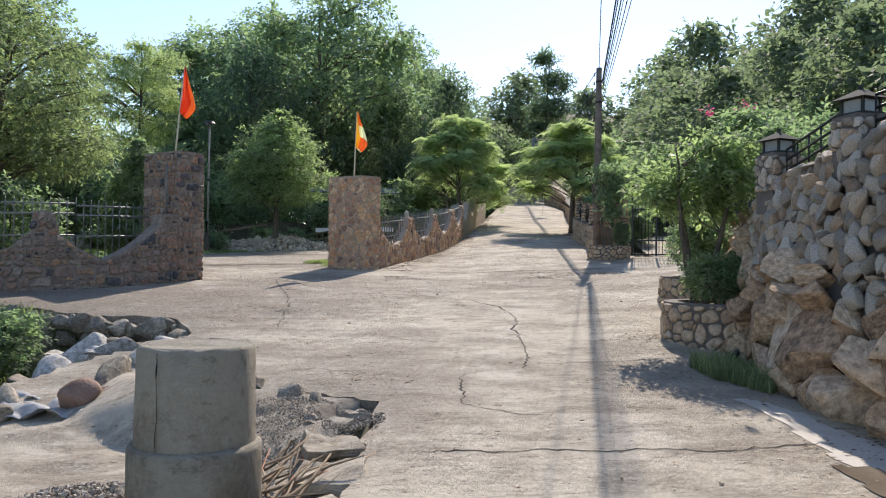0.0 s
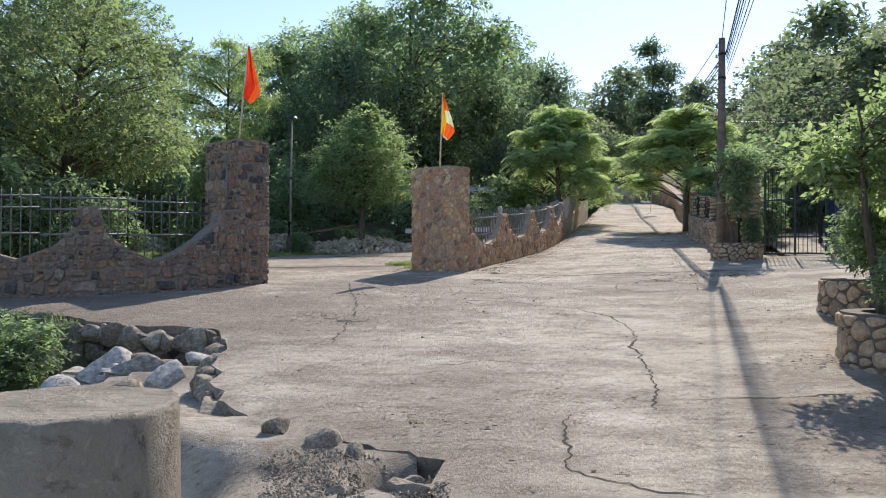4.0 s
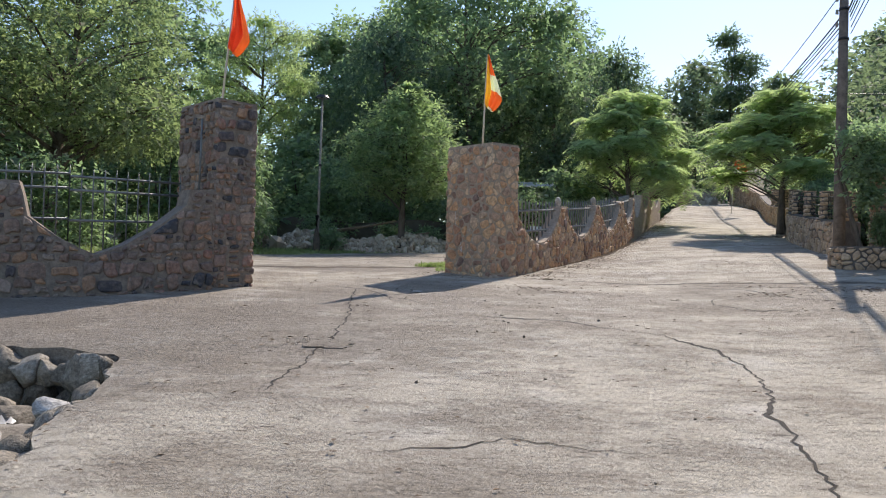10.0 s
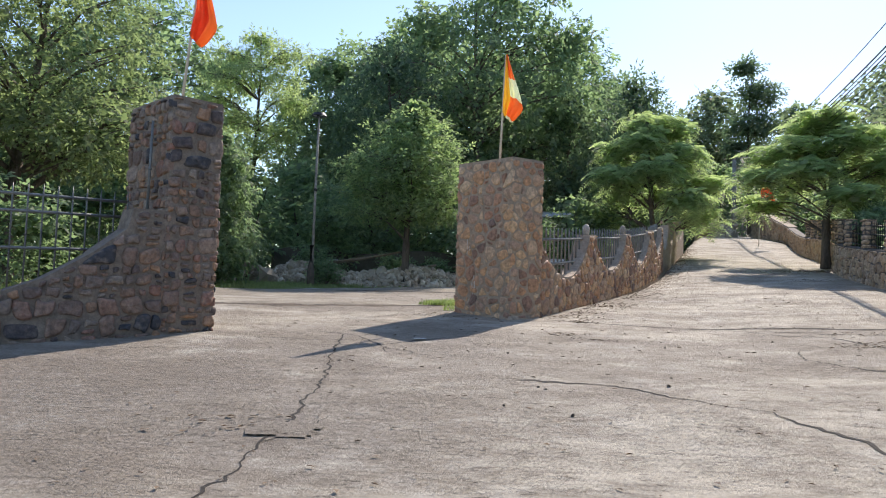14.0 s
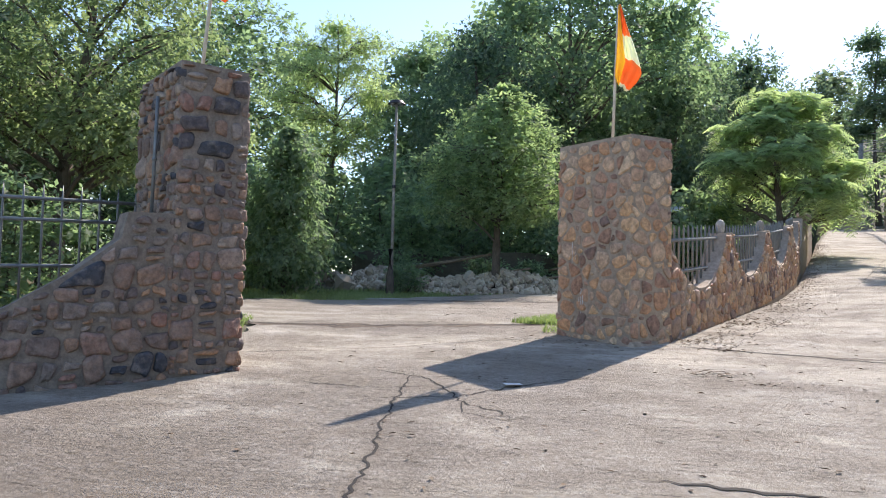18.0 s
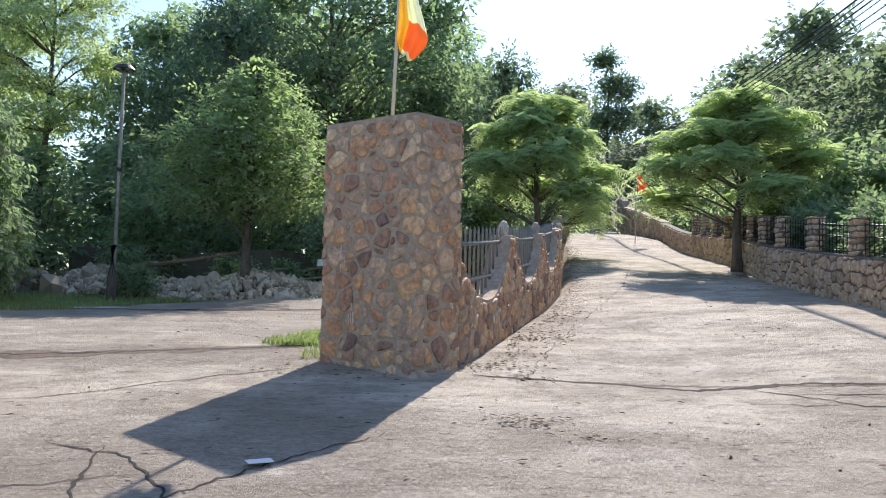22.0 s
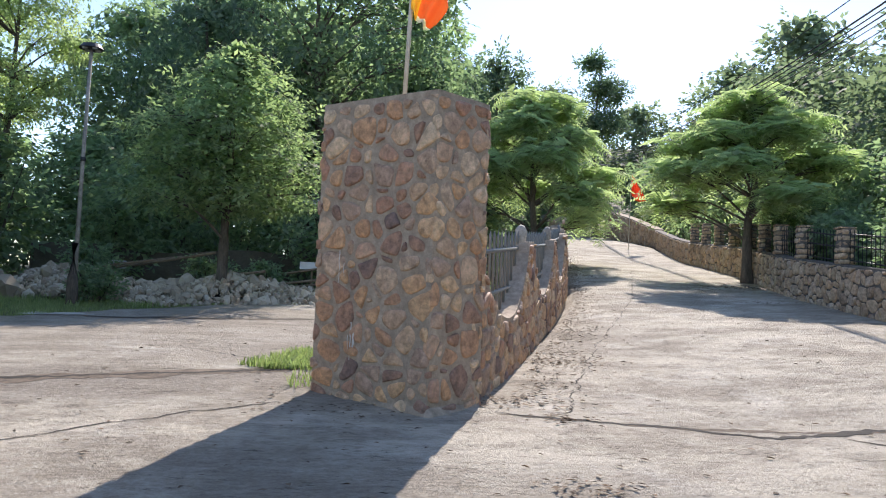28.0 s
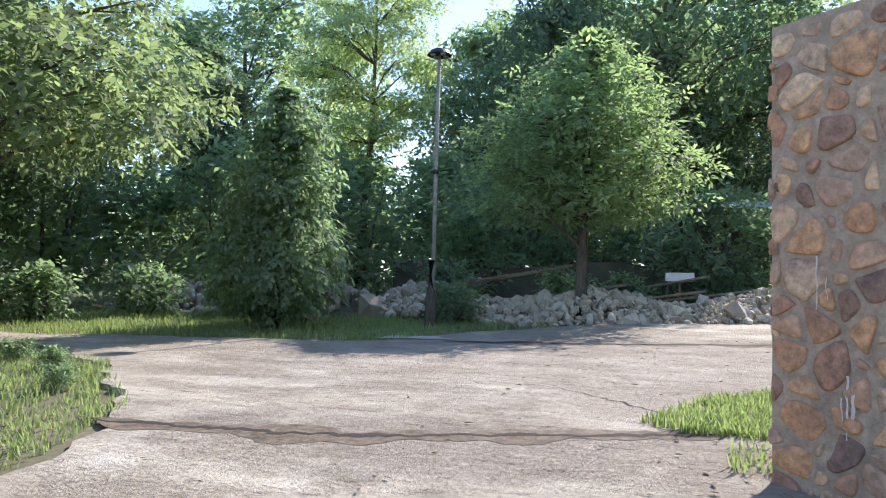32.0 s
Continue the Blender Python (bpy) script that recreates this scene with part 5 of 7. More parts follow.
tube(bm, [(0.35, 0.25, 0.3), (0, 0, 0.06), (-0.12, -0.1, -0.02)], 0.045, 12, False)
bmesh.ops.solidify(bm, geom=bm.faces[:], thickness=0.006)
part("pipe", bm, M_GREYPAINT, pipe)

# ---- poles, wires, lamp ----
pole = thing("utility_pole", (8.38, 19.95, 1.65), "tall weathered concrete utility pole carrying black cables", "pole")
pole_shaft = part("shaft", tube(bmesh.new(), [(0, 0, -0.3), (0, 0, 2), (0.01, 0, 4), (0.02, 0, 6.4)], [0.135, 0.125, 0.112, 0.095], 14), M_POLE, pole)
part("band", tube(bmesh.new(), [(0.02, 0, 5.2), (0.02, 0, 5.26)], 0.118, 14), M_IRON, pole_shaft)
part("band", tube(bmesh.new(), [(0.02, 0, 5.9), (0.02, 0, 5.96)], 0.112, 14), M_IRON, pole_shaft)
for k in range(3):
    part("insulator", tube(bmesh.new(), [(-0.16, -0.05, 5.5 + k * 0.3), (-0.16, -0.05, 5.6 + k * 0.3)], [0.035, 0.03], 10), M_CEMENT, pole_shaft)


def cable(a, b, sag, r=0.012):
    t = thing("cable", a, "black overhead cable slung between poles", "cable", "overhead cables")
    A, B = Vector(a), Vector(b)
    pts = [(B - A) * u - Vector((0, 0, 4 * sag * u * (1 - u))) for u in (k / 24 for k in range(25))]
    part("wire", tube(bmesh.new(), pts, r, 5), M_IRON, t)


for x, z, bx, bz, r in ((0.0, 8.0, -4.5, 8.6, 0.012), (0.12, 7.6, -3.4, 8.3, 0.02), (0.13, 7.5, -3.3, 8.2, 0.014), (0.14, 7.4, -3.1, 8.2, 0.016), (0.15, 7.3, -3.0, 8.1, 0.01), (0.16, 7.15, -2.8, 8.1, 0.012), (0.16, 7.0, -2.6, 8.0, 0.01)):
    cable((8.38 + x, 19.9, z), (bx, -17, bz), 0.5, r)
    cable((8.33 + x, 20.0, z - 0.05), (18.2 + x, 66.0, 12.6 + (z - 7) * 1.1), 1.0 + 0.1 * (8 - z), r)
cable((8.3, 19.9, 5.6), (22, 16, 6.4), 0.5, 0.01)
far_pole = thing("street_lamp", (18.3, 66.2, 6.85), "pale concrete street lamp pole at the top of the road", "lamp")
part("shaft", tube(bmesh.new(), [(0, 0, -0.3), (0, 0, 6.2)], [0.2, 0.15], 12), M_CEMENT, far_pole)
lamp_arm = part("arm", tube(bmesh.new(), [(0, 0, 5.5), (0.6, -0.1, 5.7), (1.3, -0.2, 5.6)], 0.04, 8), M_CEMENT, far_pole)
part("lamp_head", box(bmesh.new(), (0.6, 0.22, 0.1), (1.5, -0.22, 5.58), 0, 0.03), M_CEMENT, lamp_arm, "flat grey lamp head")

lamp = thing("yard_lamp", (-5.55, 26.92, 1.63), "slim steel yard lamp with a round solar head", "lamp")
part("stub", tube(bmesh.new(), [(0.02, 0, -0.2), (0, 0, 0.5), (0, 0, 1.25)], [0.13, 0.11, 0.07], 10), M_BARK, lamp, "old timber stub round the foot")
lamp_shaft = part("shaft", tube(bmesh.new(), [(0.03, 0.03, 0.1), (0.03, 0.03, 3), (0.05, 0.03, 5.2)], [0.045, 0.04, 0.035], 10), M_CEMENT, lamp)
part("clamp", tube(bmesh.new(), [(0.035, 0.03, 2.9), (0.035, 0.03, 2.98)], 0.055, 10), M_IRON, lamp_shaft)
bm = bmesh.new()
bmesh.ops.create_cone(bm, cap_ends=True, segments=20, radius1=0.24, radius2=0.17, depth=0.09, matrix=Matrix.Translation((0.05, 0.03, 5.25)))
part("lamp_head", bm, M_IRON, lamp, "round black solar lamp head")
for k in range(4):
    a = math.pi / 4 + k * math.pi / 2
    bm = bmesh.new()
    bmesh.ops.create_cone(bm, cap_ends=True, segments=12, radius1=0.05, radius2=0.06, depth=0.03, matrix=Matrix.Translation((0.05 + 0.14 * math.cos(a), 0.03 + 0.14 * math.sin(a), 5.19)))
    part("lens", bm, M_OPAL, lamp, "pale lamp lens")

# ---- flags ----
M_FLAGRED = mat("orange_red_cloth", [(0.3, (0.62, 0.09, 0.03)), (0.7, (0.8, 0.16, 0.05))], 5, 0.8, 0.2, 60, leaf=0.35)
M_FLAGYEL = mat("yellow_cloth", [(0.3, (0.75, 0.47, 0.05)), (0.7, (0.85, 0.58, 0.08))], 5, 0.8, 0.2, 60, leaf=0.35)
M_FLAGWHI = mat("white_cloth", [(0.3, (0.7, 0.68, 0.64)), (0.7, (0.8, 0.78, 0.74))], 5, 0.8, 0.2, 60, leaf=0.35)
M_FLAGORA = mat("orange_cloth", [(0.3, (0.75, 0.22, 0.05)), (0.7, (0.85, 0.3, 0.08))], 5, 0.8, 0.2, 60, leaf=0.35)
M_STAFF = mat("pale_staff", [(0.3, (0.5, 0.46, 0.36)), (0.7, (0.66, 0.6, 0.5))], 5, 0.6, 0.1, 40)


def flag(at, h, lean, label, mats, drop, width, seed, checks=False):
    """A limp flag that hangs in folds from the head of a staff."""
    t = thing("flag", at, label, "flag")
    top = Vector((lean[0], lean[1], h))
    part("staff", tube(bmesh.new(), [(0, 0, -0.1), top * 0.5, top], [0.022, 0.02, 0.014], 8), M_STAFF, t)
    nu, nv = 14, 22
    me_v, faces, slots = [], [], []
    for j in range(nv + 1):
        v = j / nv
        w = width * (0.12 + 0.95 * min(1, v * 1.5)) * (1 - 0.55 * max(0, v - 0.7) / 0.3)
        base = top * (1 - v * drop / h) - Vector((0, 0, 0.02))
        for i in range(nu + 1):
            u = i / nu
            fold = math.sin(u * 11 + v * 2 + seed) * 0.05 * (0.3 + v) + 0.03 * math.sin(u * 23 + seed)
            me_v.append(base + Vector((u * w * 0.95, fold * 0.9 - 0.02, -u * w * (0.35 + 0.5 * v) + 0.03 * math.sin(v * 9 + u * 3))))
    for j in range(nv):
        for i in range(nu):
            a = j * (nu + 1) + i
            faces.append((a, a + 1, a + nu + 2, a + nu + 1))
            slots.append(int((i / nu) * 0.999 * len(mats)) if not checks else (0 if i < 5 else 1 + (j // 7) % 2))
    me = mesh_from("cloth", me_v, faces, True)
    for m in mats:
        me.materials.append(m)
    me.polygons.foreach_set("material_index", slots)
    ob = part("cloth", me, None, t)
    so = ob.modifiers.new("thickness", "SOLIDIFY")
    so.thickness = 0.004
    return t


flag((-4.38, 14.52, 3.97), 2.18, (0.2, 0.0), "limp orange-red flag on a pale staff", [M_FLAGRED, M_FLAGRED, M_FLAGORA], 1.1, 0.34, 1)
flag((0.1, 17.75, 3.86), 1.98, (0.06, 0.0), "limp striped flag in yellow, white and orange on a staff", [M_FLAGYEL, M_FLAGORA, M_FLAGWHI], 1.05, 0.34, 2, True)
flag((13.7, 46.0, 4.4), 3.9, (0.1, 0.0), "small red flag on a thin staff beside the road", [M_FLAGRED], 0.9, 0.75, 3)
conduit = thing("conduit_pipe", (-4.3, 13.72, 2.45), "thin grey conduit pipe fixed to the stone pillar", "pipe")
part("pipe", tube(bmesh.new(), [(-0.12, 0.05, 0.0), (-0.11, 0.06, 1.2)], 0.018, 8), M_GREYPAINT, conduit)
part("clip", tube(bmesh.new(), [(-0.115, 0.055, 0.55), (-0.115, 0.055, 0.58)], 0.026, 8), M_GREYPAINT, conduit)


# ---- ditch and its edge ----
ROCKS = [rock_mesh(s, 0.2, 3, 13, True, (0.45, 0.78)) for s in range(8)]


def rock(at, size, seed, label="grey weathered rock lying in the ditch", material=None, group="ditch rocks", name="rock"):
    rnd = random.Random(seed)
    t = thing(name, at, label, "rock", group, rnd.uniform(0, 360))
    me = ROCKS[seed % 8]
    if material and material is not M_ROCK:
        me = me.copy()
        me.materials.clear()
    ob = part("stone", me, material or M_ROCK, t)
    ob.scale = (size[0], size[1], size[2])
    ob.rotation_euler = (rnd.uniform(-0.4, 0.4), rnd.uniform(-0.4, 0.4), 0)
    return t


rnd = random.Random(77)
for k in range(20):
    u = k / 19
    x = -6.4 + u * 3.3
    y = float(np.interp(-x, [3.1, 3.3, 4.5, 5.2, 6.4], [8.7, 8.85, 9.05, 9.3, 9.8])) - 0.06
    s = rnd.uniform(0.14, 0.27)
    rock((x, y, gz(x, y) - 0.13 - rnd.uniform(0, 0.12)), (s * 1.2, s * 0.8, s * rnd.uniform(0.7, 1)), 200 + k, "grey stone in the rough bank under the road edge", group="bank stones")
    if k % 2:
        rock((x + 0.05, y + 0.02, gz(x, y) - 0.5), (s * 1.1, s * 0.8, s), 240 + k, "grey stone in the rough bank under the road edge", group="bank stones")
M_REDROCK = mat("brown_rock", [(0.3, (0.16, 0.09, 0.06)), (0.7, (0.3, 0.19, 0.14))], 3, 0.8, 0.8, 25, bump_dist=0.04)
for x, y, z, s, m in ((-4.6, 7.6, -0.3, 0.42, None), (-4.0, 7.9, -0.12, 0.4, None), (-3.6, 7.7, -0.05, 0.3, None), (-4.95, 6.9, -0.45, 0.38, None), (-3.3, 6.0, -0.25, 0.3, None), (-3.35, 5.2, -0.32, 0.27, M_REDROCK), (-3.0, 7.9, 0.1, 0.3, None), (-3.9, 6.6, -0.3, 0.3, None),
                      (-1.25, 4.35, -0.14, 0.22, None), (-0.85, 4.0, -0.16, 0.2, None), (-1.75, 4.85, -0.12, 0.3, None), (-2.15, 5.35, -0.1, 0.28, None), (-2.5, 6.2, 0.0, 0.22, None), (-0.55, 3.8, -0.2, 0.2, None), (-4.4, 4.6, -0.45, 0.24, None), (-5.2, 5.6, -0.5, 0.3, None), (-2.75, 7.0, 0.1, 0.24, None), (-2.9, 8.3, 0.16, 0.25, None), (-0.95, 3.72, -0.06, 0.19, None), (-0.66, 3.5, -0.08, 0.15, None), (-1.35, 4.05, -0.04, 0.2, None), (-0.2, 2.95, -0.16, 0.14, None)):
    rock((x, y, z), (s, s * 0.8, s * 0.7), int(abs(x * 31 + y * 17)), "brown rock lying in the ditch" if m else "pale weathered rock lying in the ditch", m)
M_PALEROCK = mat("pale_rock", [(0.25, (0.22, 0.2, 0.175)), (0.5, (0.42, 0.395, 0.355)), (0.75, (0.62, 0.6, 0.56))], 3, 0.8, 0.9, 20, vary=0.3, bump_dist=0.05, fleck=(6, 0.5, 1.3))
for x, y, z, s, m in ((-5.05, 8.3, -0.3, 0.55, M_PALEROCK), (-4.5, 6.7, -0.3, 0.5, M_PALEROCK), (-4.25, 7.75, -0.1, 0.52, M_PALEROCK), (-3.75, 7.3, -0.05, 0.46, M_PALEROCK), (-3.4, 5.75, -0.15, 0.44, None), (-3.55, 5.0, -0.3, 0.36, M_REDROCK), (-3.2, 6.7, 0.0, 0.36, M_PALEROCK), (-4.6, 5.4, -0.42, 0.36, None), (-3.0, 7.6, 0.05, 0.36, M_PALEROCK)):
    rock((x, y, z), (s, s * 0.75, s * 0.7), int(abs(x * 37 + y * 13)), "large pale rock in the ditch bank" if m is M_PALEROCK else "large dark rock in the ditch", m, "ditch boulders")
for k in range(16):
    y = 3.7 + 0.27 * k
    x = float(np.interp(y, [e[0] for e in EDGE], [e[1] for e in EDGE])) - 0.07
    s = 0.13 + 0.12 * abs(math.sin(k * 2.3))
    rock((x, y, gz(x, y) - 0.12 - 0.5 * s), (s * 1.1, s, s * 0.9), 400 + k, "rough grey rock under the broken road edge", group="edge rocks")
for x, y, z, turn, a, b in ((-0.5, 1.8, -0.24, 12, 0.5, 0.42), (-0.5, 1.2, -0.34, -8, 0.55, 0.45), (-0.52, 2.4, -0.2, 34, 0.42, 0.3), (-0.75, 0.6, -0.46, 5, 0.6, 0.45), (-0.22, 2.75, -0.17, -25, 0.3, 0.2), (-0.68, 2.75, -0.2, 60, 0.22, 0.16)):
    t = thing("concrete_slab", (x, y, z), "broken slab of grey concrete fallen from the road edge", "slab", "broken slabs", turn)
    bm = box(bmesh.new(), (a, b, 0.11), (0, 0, 0.05), 0, 0.012)
    bmesh.ops.subdivide_edges(bm, edges=bm.edges[:], cuts=3, use_grid_fill=True)
    for v in bm.verts:
        v.co += Vector(noise.noise_vector(v.co * 5 + Vector((x, y, 0)))) * Vector((0.07, 0.07, 0.035)).length * 0.6
    block = part("block", bm, M_CONC, t)
    block.rotation_euler = (0.12 * math.sin(9 * x), 0.1 * math.cos(7 * y), 0)

# lower apron of concrete in the ditch
AP = np.array([(-2.75, 7.2), (-2.45, 5.9), (-1.9, 4.7), (-0.75, 3.75), (-0.15, 3.5), (-0.3, 3.1), (-0.75, 2.75), (-0.65, 2.35), (-0.35, 1.9), (-0.45, 0.0), (-0.9, -8), (-7.5, -8), (-6.5, 4), (-4.2, 6.6)])


def apron_z(X, Y):
    near = np.clip((Y - 3.0) / 4.0, 0, 1)
    side = np.exp(-((np.clip(X, -9, -0.5) + 0.5) / 0.9) ** 2) * np.clip((Y - 0.9) / 1.2, 0, 1) * np.clip((6.0 - Y) / 2.0, 0, 1)
    low = np.maximum(-0.62 + 0.72 * near ** 1.6 - 0.04 * np.clip(-X - 3, 0, 6), -0.62 + 0.52 * side)
    edge = np.interp(Y, [e[0] for e in EDGE], [e[1] for e in EDGE])
    shelf = np.clip(1.9 - (edge - X) / 1.0, 0, 1) * np.clip((Y - 2.0) / 0.6, 0, 1) * np.clip((6.4 - Y) / 2.0, 0, 1)
    hole = np.exp(-((X + 0.36) / 0.2) ** 2 - ((Y - 3.08) / 0.24) ** 2)
    return low * (1 - shelf) + shelf * np.maximum(low, road_z(X, Y) - 0.03) - 0.5 * hole


def on_concrete(lift):
    """Height over the uneven road."""
    bump = np.vectorize(lambda a, b: 0.018 * noise.noise(Vector((a * 0.9, b * 0.9, 3))))
    return lambda X, Y: road_z(X, Y) + bump(X, Y) + lift


def patch_mesh(name, poly, d, height, bumps=0.02):
    xs, ys = np.arange(poly[:, 0].min(), poly[:, 0].max() + d, d), np.arange(poly[:, 1].min(), poly[:, 1].max() + d, d)
    X, Y = np.meshgrid(xs, ys)
    Z = height(X, Y)
    ok = inside(X[:-1, :-1] + d / 2, Y[:-1, :-1] + d / 2, poly)
    nx = len(xs)
    faces = [(j * nx + i, j * nx + i + 1, (j + 1) * nx + i + 1, (j + 1) * nx + i) for j, i in zip(*np.nonzero(ok))]
    used = sorted({v for f in faces for v in f})
    remap = {v: k for k, v in enumerate(used)}
    P = np.stack([X, Y, Z], -1).reshape(-1, 3)[used]
    P = [(a + 0.06 * noise.noise(Vector((a * 3, b * 3, 1))), b + 0.06 * noise.noise(Vector((a * 3, b * 3, 7))), c + bumps * noise.noise(Vector((a * 1.5, b * 1.5, 2)))) for a, b, c in P]
    return mesh_from(name, P, [tuple(remap[v] for v in f) for f in faces], True)


apron = part("lower_apron", patch_mesh("lower_apron", AP, 0.12, apron_z, 0.07), M_CONC)
tagged(apron, "lower apron of rough pale concrete in the ditch", "pavement", kind="structure")

stump = thing("concrete_stump", (-1.42, 0.42, -0.6), "thick round concrete stump with a crack, standing in the ditch", "stump")
bm = bmesh.new()
tube(bm, [(0, 0, -0.2), (0, 0, 0.78), (0, 0, 0.8), (0, 0, 0.82)], [0.455, 0.455, 0.45, 0.42], 40)
part("collar", bm, M_STUMP, stump, "wider cast collar")
bm = bmesh.new()
tube(bm, [(0, 0, 0.6), (0, 0, 0.9), (0, 0, 1.2), (0, 0, 1.46), (0, 0, 1.485), (0, 0, 1.492)], [0.412, 0.408, 0.402, 0.395, 0.388, 0.37], 48, False)
last = [v for v in bm.verts if v.co.z > 1.4915]
bm.faces.new(sorted(last, key=lambda v: math.atan2(v.co.y, v.co.x)))
for v in bm.verts:
    if v.co.z > 1.44:
        v.co += Vector(noise.noise_vector(v.co * 9)) * 0.018
stump_shaft = part("shaft", bm, M_STUMP, stump)
crack_v = []
for k in range(25):
    z = 1.47 - 0.75 * k / 24
    a = -2.05 + 0.05 * noise.noise(Vector((z * 5, 0, 0))) + 0.015 * noise.noise(Vector((z * 21, 0, 0)))
    w = 0.002 + 0.009 * abs(noise.noise(Vector((z * 7, 5, 0)))) * (1 - k / 30)
    crack_v += [(0.4135 * math.cos(a - w / 0.4), 0.4135 * math.sin(a - w / 0.4), z), (0.4135 * math.cos(a + w / 0.4), 0.4135 * math.sin(a + w / 0.4), z)]
part("crack", mesh_from("crack", crack_v, [(2 * k, 2 * k + 2, 2 * k + 3, 2 * k + 1) for k in range(24)]), M_DARK, stump_shaft, "dark vertical crack")


def ribbon(name, pts, width, label, lift=0.005, z=None, material=None, seed=1, jag=0.06, category="crack"):
    """A narrow dirt-filled crack that follows the ground."""
    rr = random.Random(seed)
    fine = []
    for (x0, y0), (x1, y1) in zip(pts, pts[1:]):
        n = max(2, int(math.hypot(x1 - x0, y1 - y0) / 0.07))
        fine += [(x0 + (x1 - x0) * k / n, y0 + (y1 - y0) * k / n) for k in range(n)]
    fine.append(pts[-1])
    verts, faces = [], []
    for k, (x, y) in enumerate(fine):
        a, b = fine[max(k - 1, 0)], fine[min(k + 1, len(fine) - 1)]
        d = Vector((b[0] - a[0], b[1] - a[1], 0)).normalized()
        n = Vector((-d.y, d.x, 0))
        off = jag * noise.noise(Vector((x * 2.5, y * 2.5, seed))) + rr.uniform(-0.028, 0.028)
        w = width * (0.35 + 0.9 * abs(noise.noise(Vector((x * 1.7, y * 1.7, seed + 9))))) * min(1, 0.15 + min(k, len(fine) - 1 - k) / 6)
        for s in (-1, 1):
            px, py = x + n.x * (off + s * w), y + n.y * (off + s * w)
            verts.append((px, py, (z(px, py) if z else gz(px, py) + 0.018 * noise.noise(Vector((px * 0.9, py * 0.9, 3)))) + lift))
    for k in range(len(fine) - 1):
        faces.append((2 * k, 2 * k + 2, 2 * k + 3, 2 * k + 1))
    return tagged(part(name, mesh_from(name, verts, faces), material or M_DARK, road), label)


CRACKS = [([(0.95, 17.2), (1.38, 17.04), (2.34, 16.81), (3.13, 16.47), (4.08, 16.65), (4.5, 16.56), (5.46, 16.21), (6.67, 16.12), (7.6, 15.5)], 0.02),
          ([(3.6, 16.5), (4.0, 16.1), (4.3, 15.6), (5.0, 15.2)], 0.016), ([(3.9, 16.3), (4.5, 16.05), (5.2, 15.9)], 0.013), ([(4.4, 15.7), (4.9, 15.75), (5.4, 15.5), (6.2, 15.1)], 0.013), ([(3.2, 16.0), (3.8, 15.7), (4.3, 15.75)], 0.01), ([(-2.3, 14.6), (-1.6, 14.2), (-1.2, 13.4), (-0.7, 12.8)], 0.012), ([(-2.9, 13.9), (-2.2, 13.7), (-1.5, 13.9)], 0.009), ([(4.2, 16.4), (4.6, 15.9), (4.9, 15.8)], 0.011), ([(4.6, 15.6), (5.0, 14.6), (5.3, 13.8), (5.9, 13.3)], 0.012),
          ([(0.1, 11.5), (1.27, 11.43), (2.37, 10.54), (2.79, 9.75), (2.93, 8.96), (2.74, 8.16), (2.5, 7.4), (2.45, 6.58), (2.31, 5.63), (2.0, 4.6)], 0.014),
          ([(-1.37, 7.5), (-1.33, 9.3), (-1.36, 10.8), (-1.75, 13.2), (-1.9, 14.5)], 0.011), ([(-1.4, 9.2), (-1.1, 9.45), (-1.05, 9.9)], 0.014),
          ([(-5.54, 17.97), (-3.28, 18.11), (-1.18, 18.74), (-0.75, 18.85)], 0.03),
          ([(-4.6, 15.2), (-2.89, 15.96), (-1.53, 17.05), (-0.7, 17.5)], 0.012),
          ([(1.18, 4.54), (0.9, 3.08), (1.36, 2.6), (1.79, 2.55)], 0.012), ([(0.17, 1.5), (1.36, 1.43), (2.23, 1.4), (3.11, 1.32), (4.2, 1.5)], 0.012),
          ([(4.0, 14.3), (3.7, 13.4), (4.2, 12.7), (5.2, 12.6), (6.2, 13.0)], 0.013), ([(0.0, 14.9), (-0.7, 14.2), (-1.3, 13.5), (-2.0, 13.3)], 0.009), ([(-1.2, 13.5), (-1.1, 12.9), (-0.5, 12.6)], 0.008),
          ([(-4.5, 24.2), (-2.5, 24.6), (0.0, 25.4), (2.6, 26.3)], 0.09), ([(-2.4, 20.6), (-1.6, 20.0), (-1.1, 19.3)], 0.013), ([(-0.4, 6.2), (0.6, 6.6), (1.5, 6.4)], 0.007),
          ([(1.5, 17.0), (3.2, 21.0), (6.2, 27.0), (9.0, 34.0)], 0.007), ([(2.4, 5.0), (4.4, 5.2)], 0.01)]
for k, (pts, w) in enumerate(CRACKS):
    ribbon("crack", pts, w * (3.0 if k == 0 else 1.6), "dark dirt-filled crack across the concrete", seed=k)

M_BAND = mat("brown_dirt", [(0.3, (0.075, 0.055, 0.037)), (0.7, (0.2, 0.15, 0.105))], 4, 0.95, 0.6, 30, fleck=(11, 0.5, 1.4))
ribbon("dirt_band", [(-5.5, 17.95), (-3.28, 18.09), (-1.18, 18.72), (-0.75, 18.83)], 0.28, "brown dirt gathered along the yard joint", 0.003, material=M_BAND, seed=61, jag=0.1)
ribbon("dirt_band", [(-4.5, 24.18), (-2.5, 24.58), (0.0, 25.38), (2.6, 26.28)], 0.34, "brown dirt gathered along the yard joint", 0.003, material=M_BAND, seed=62, jag=0.1)
ribbon("dirt_band", [(0.95, 17.15), (2.34, 16.78), (4.08, 16.6), (5.46, 16.18), (7.4, 15.6)], 0.05, "brown dirt gathered along the road crack", 0.003, material=M_BAND, seed=63, jag=0.06)

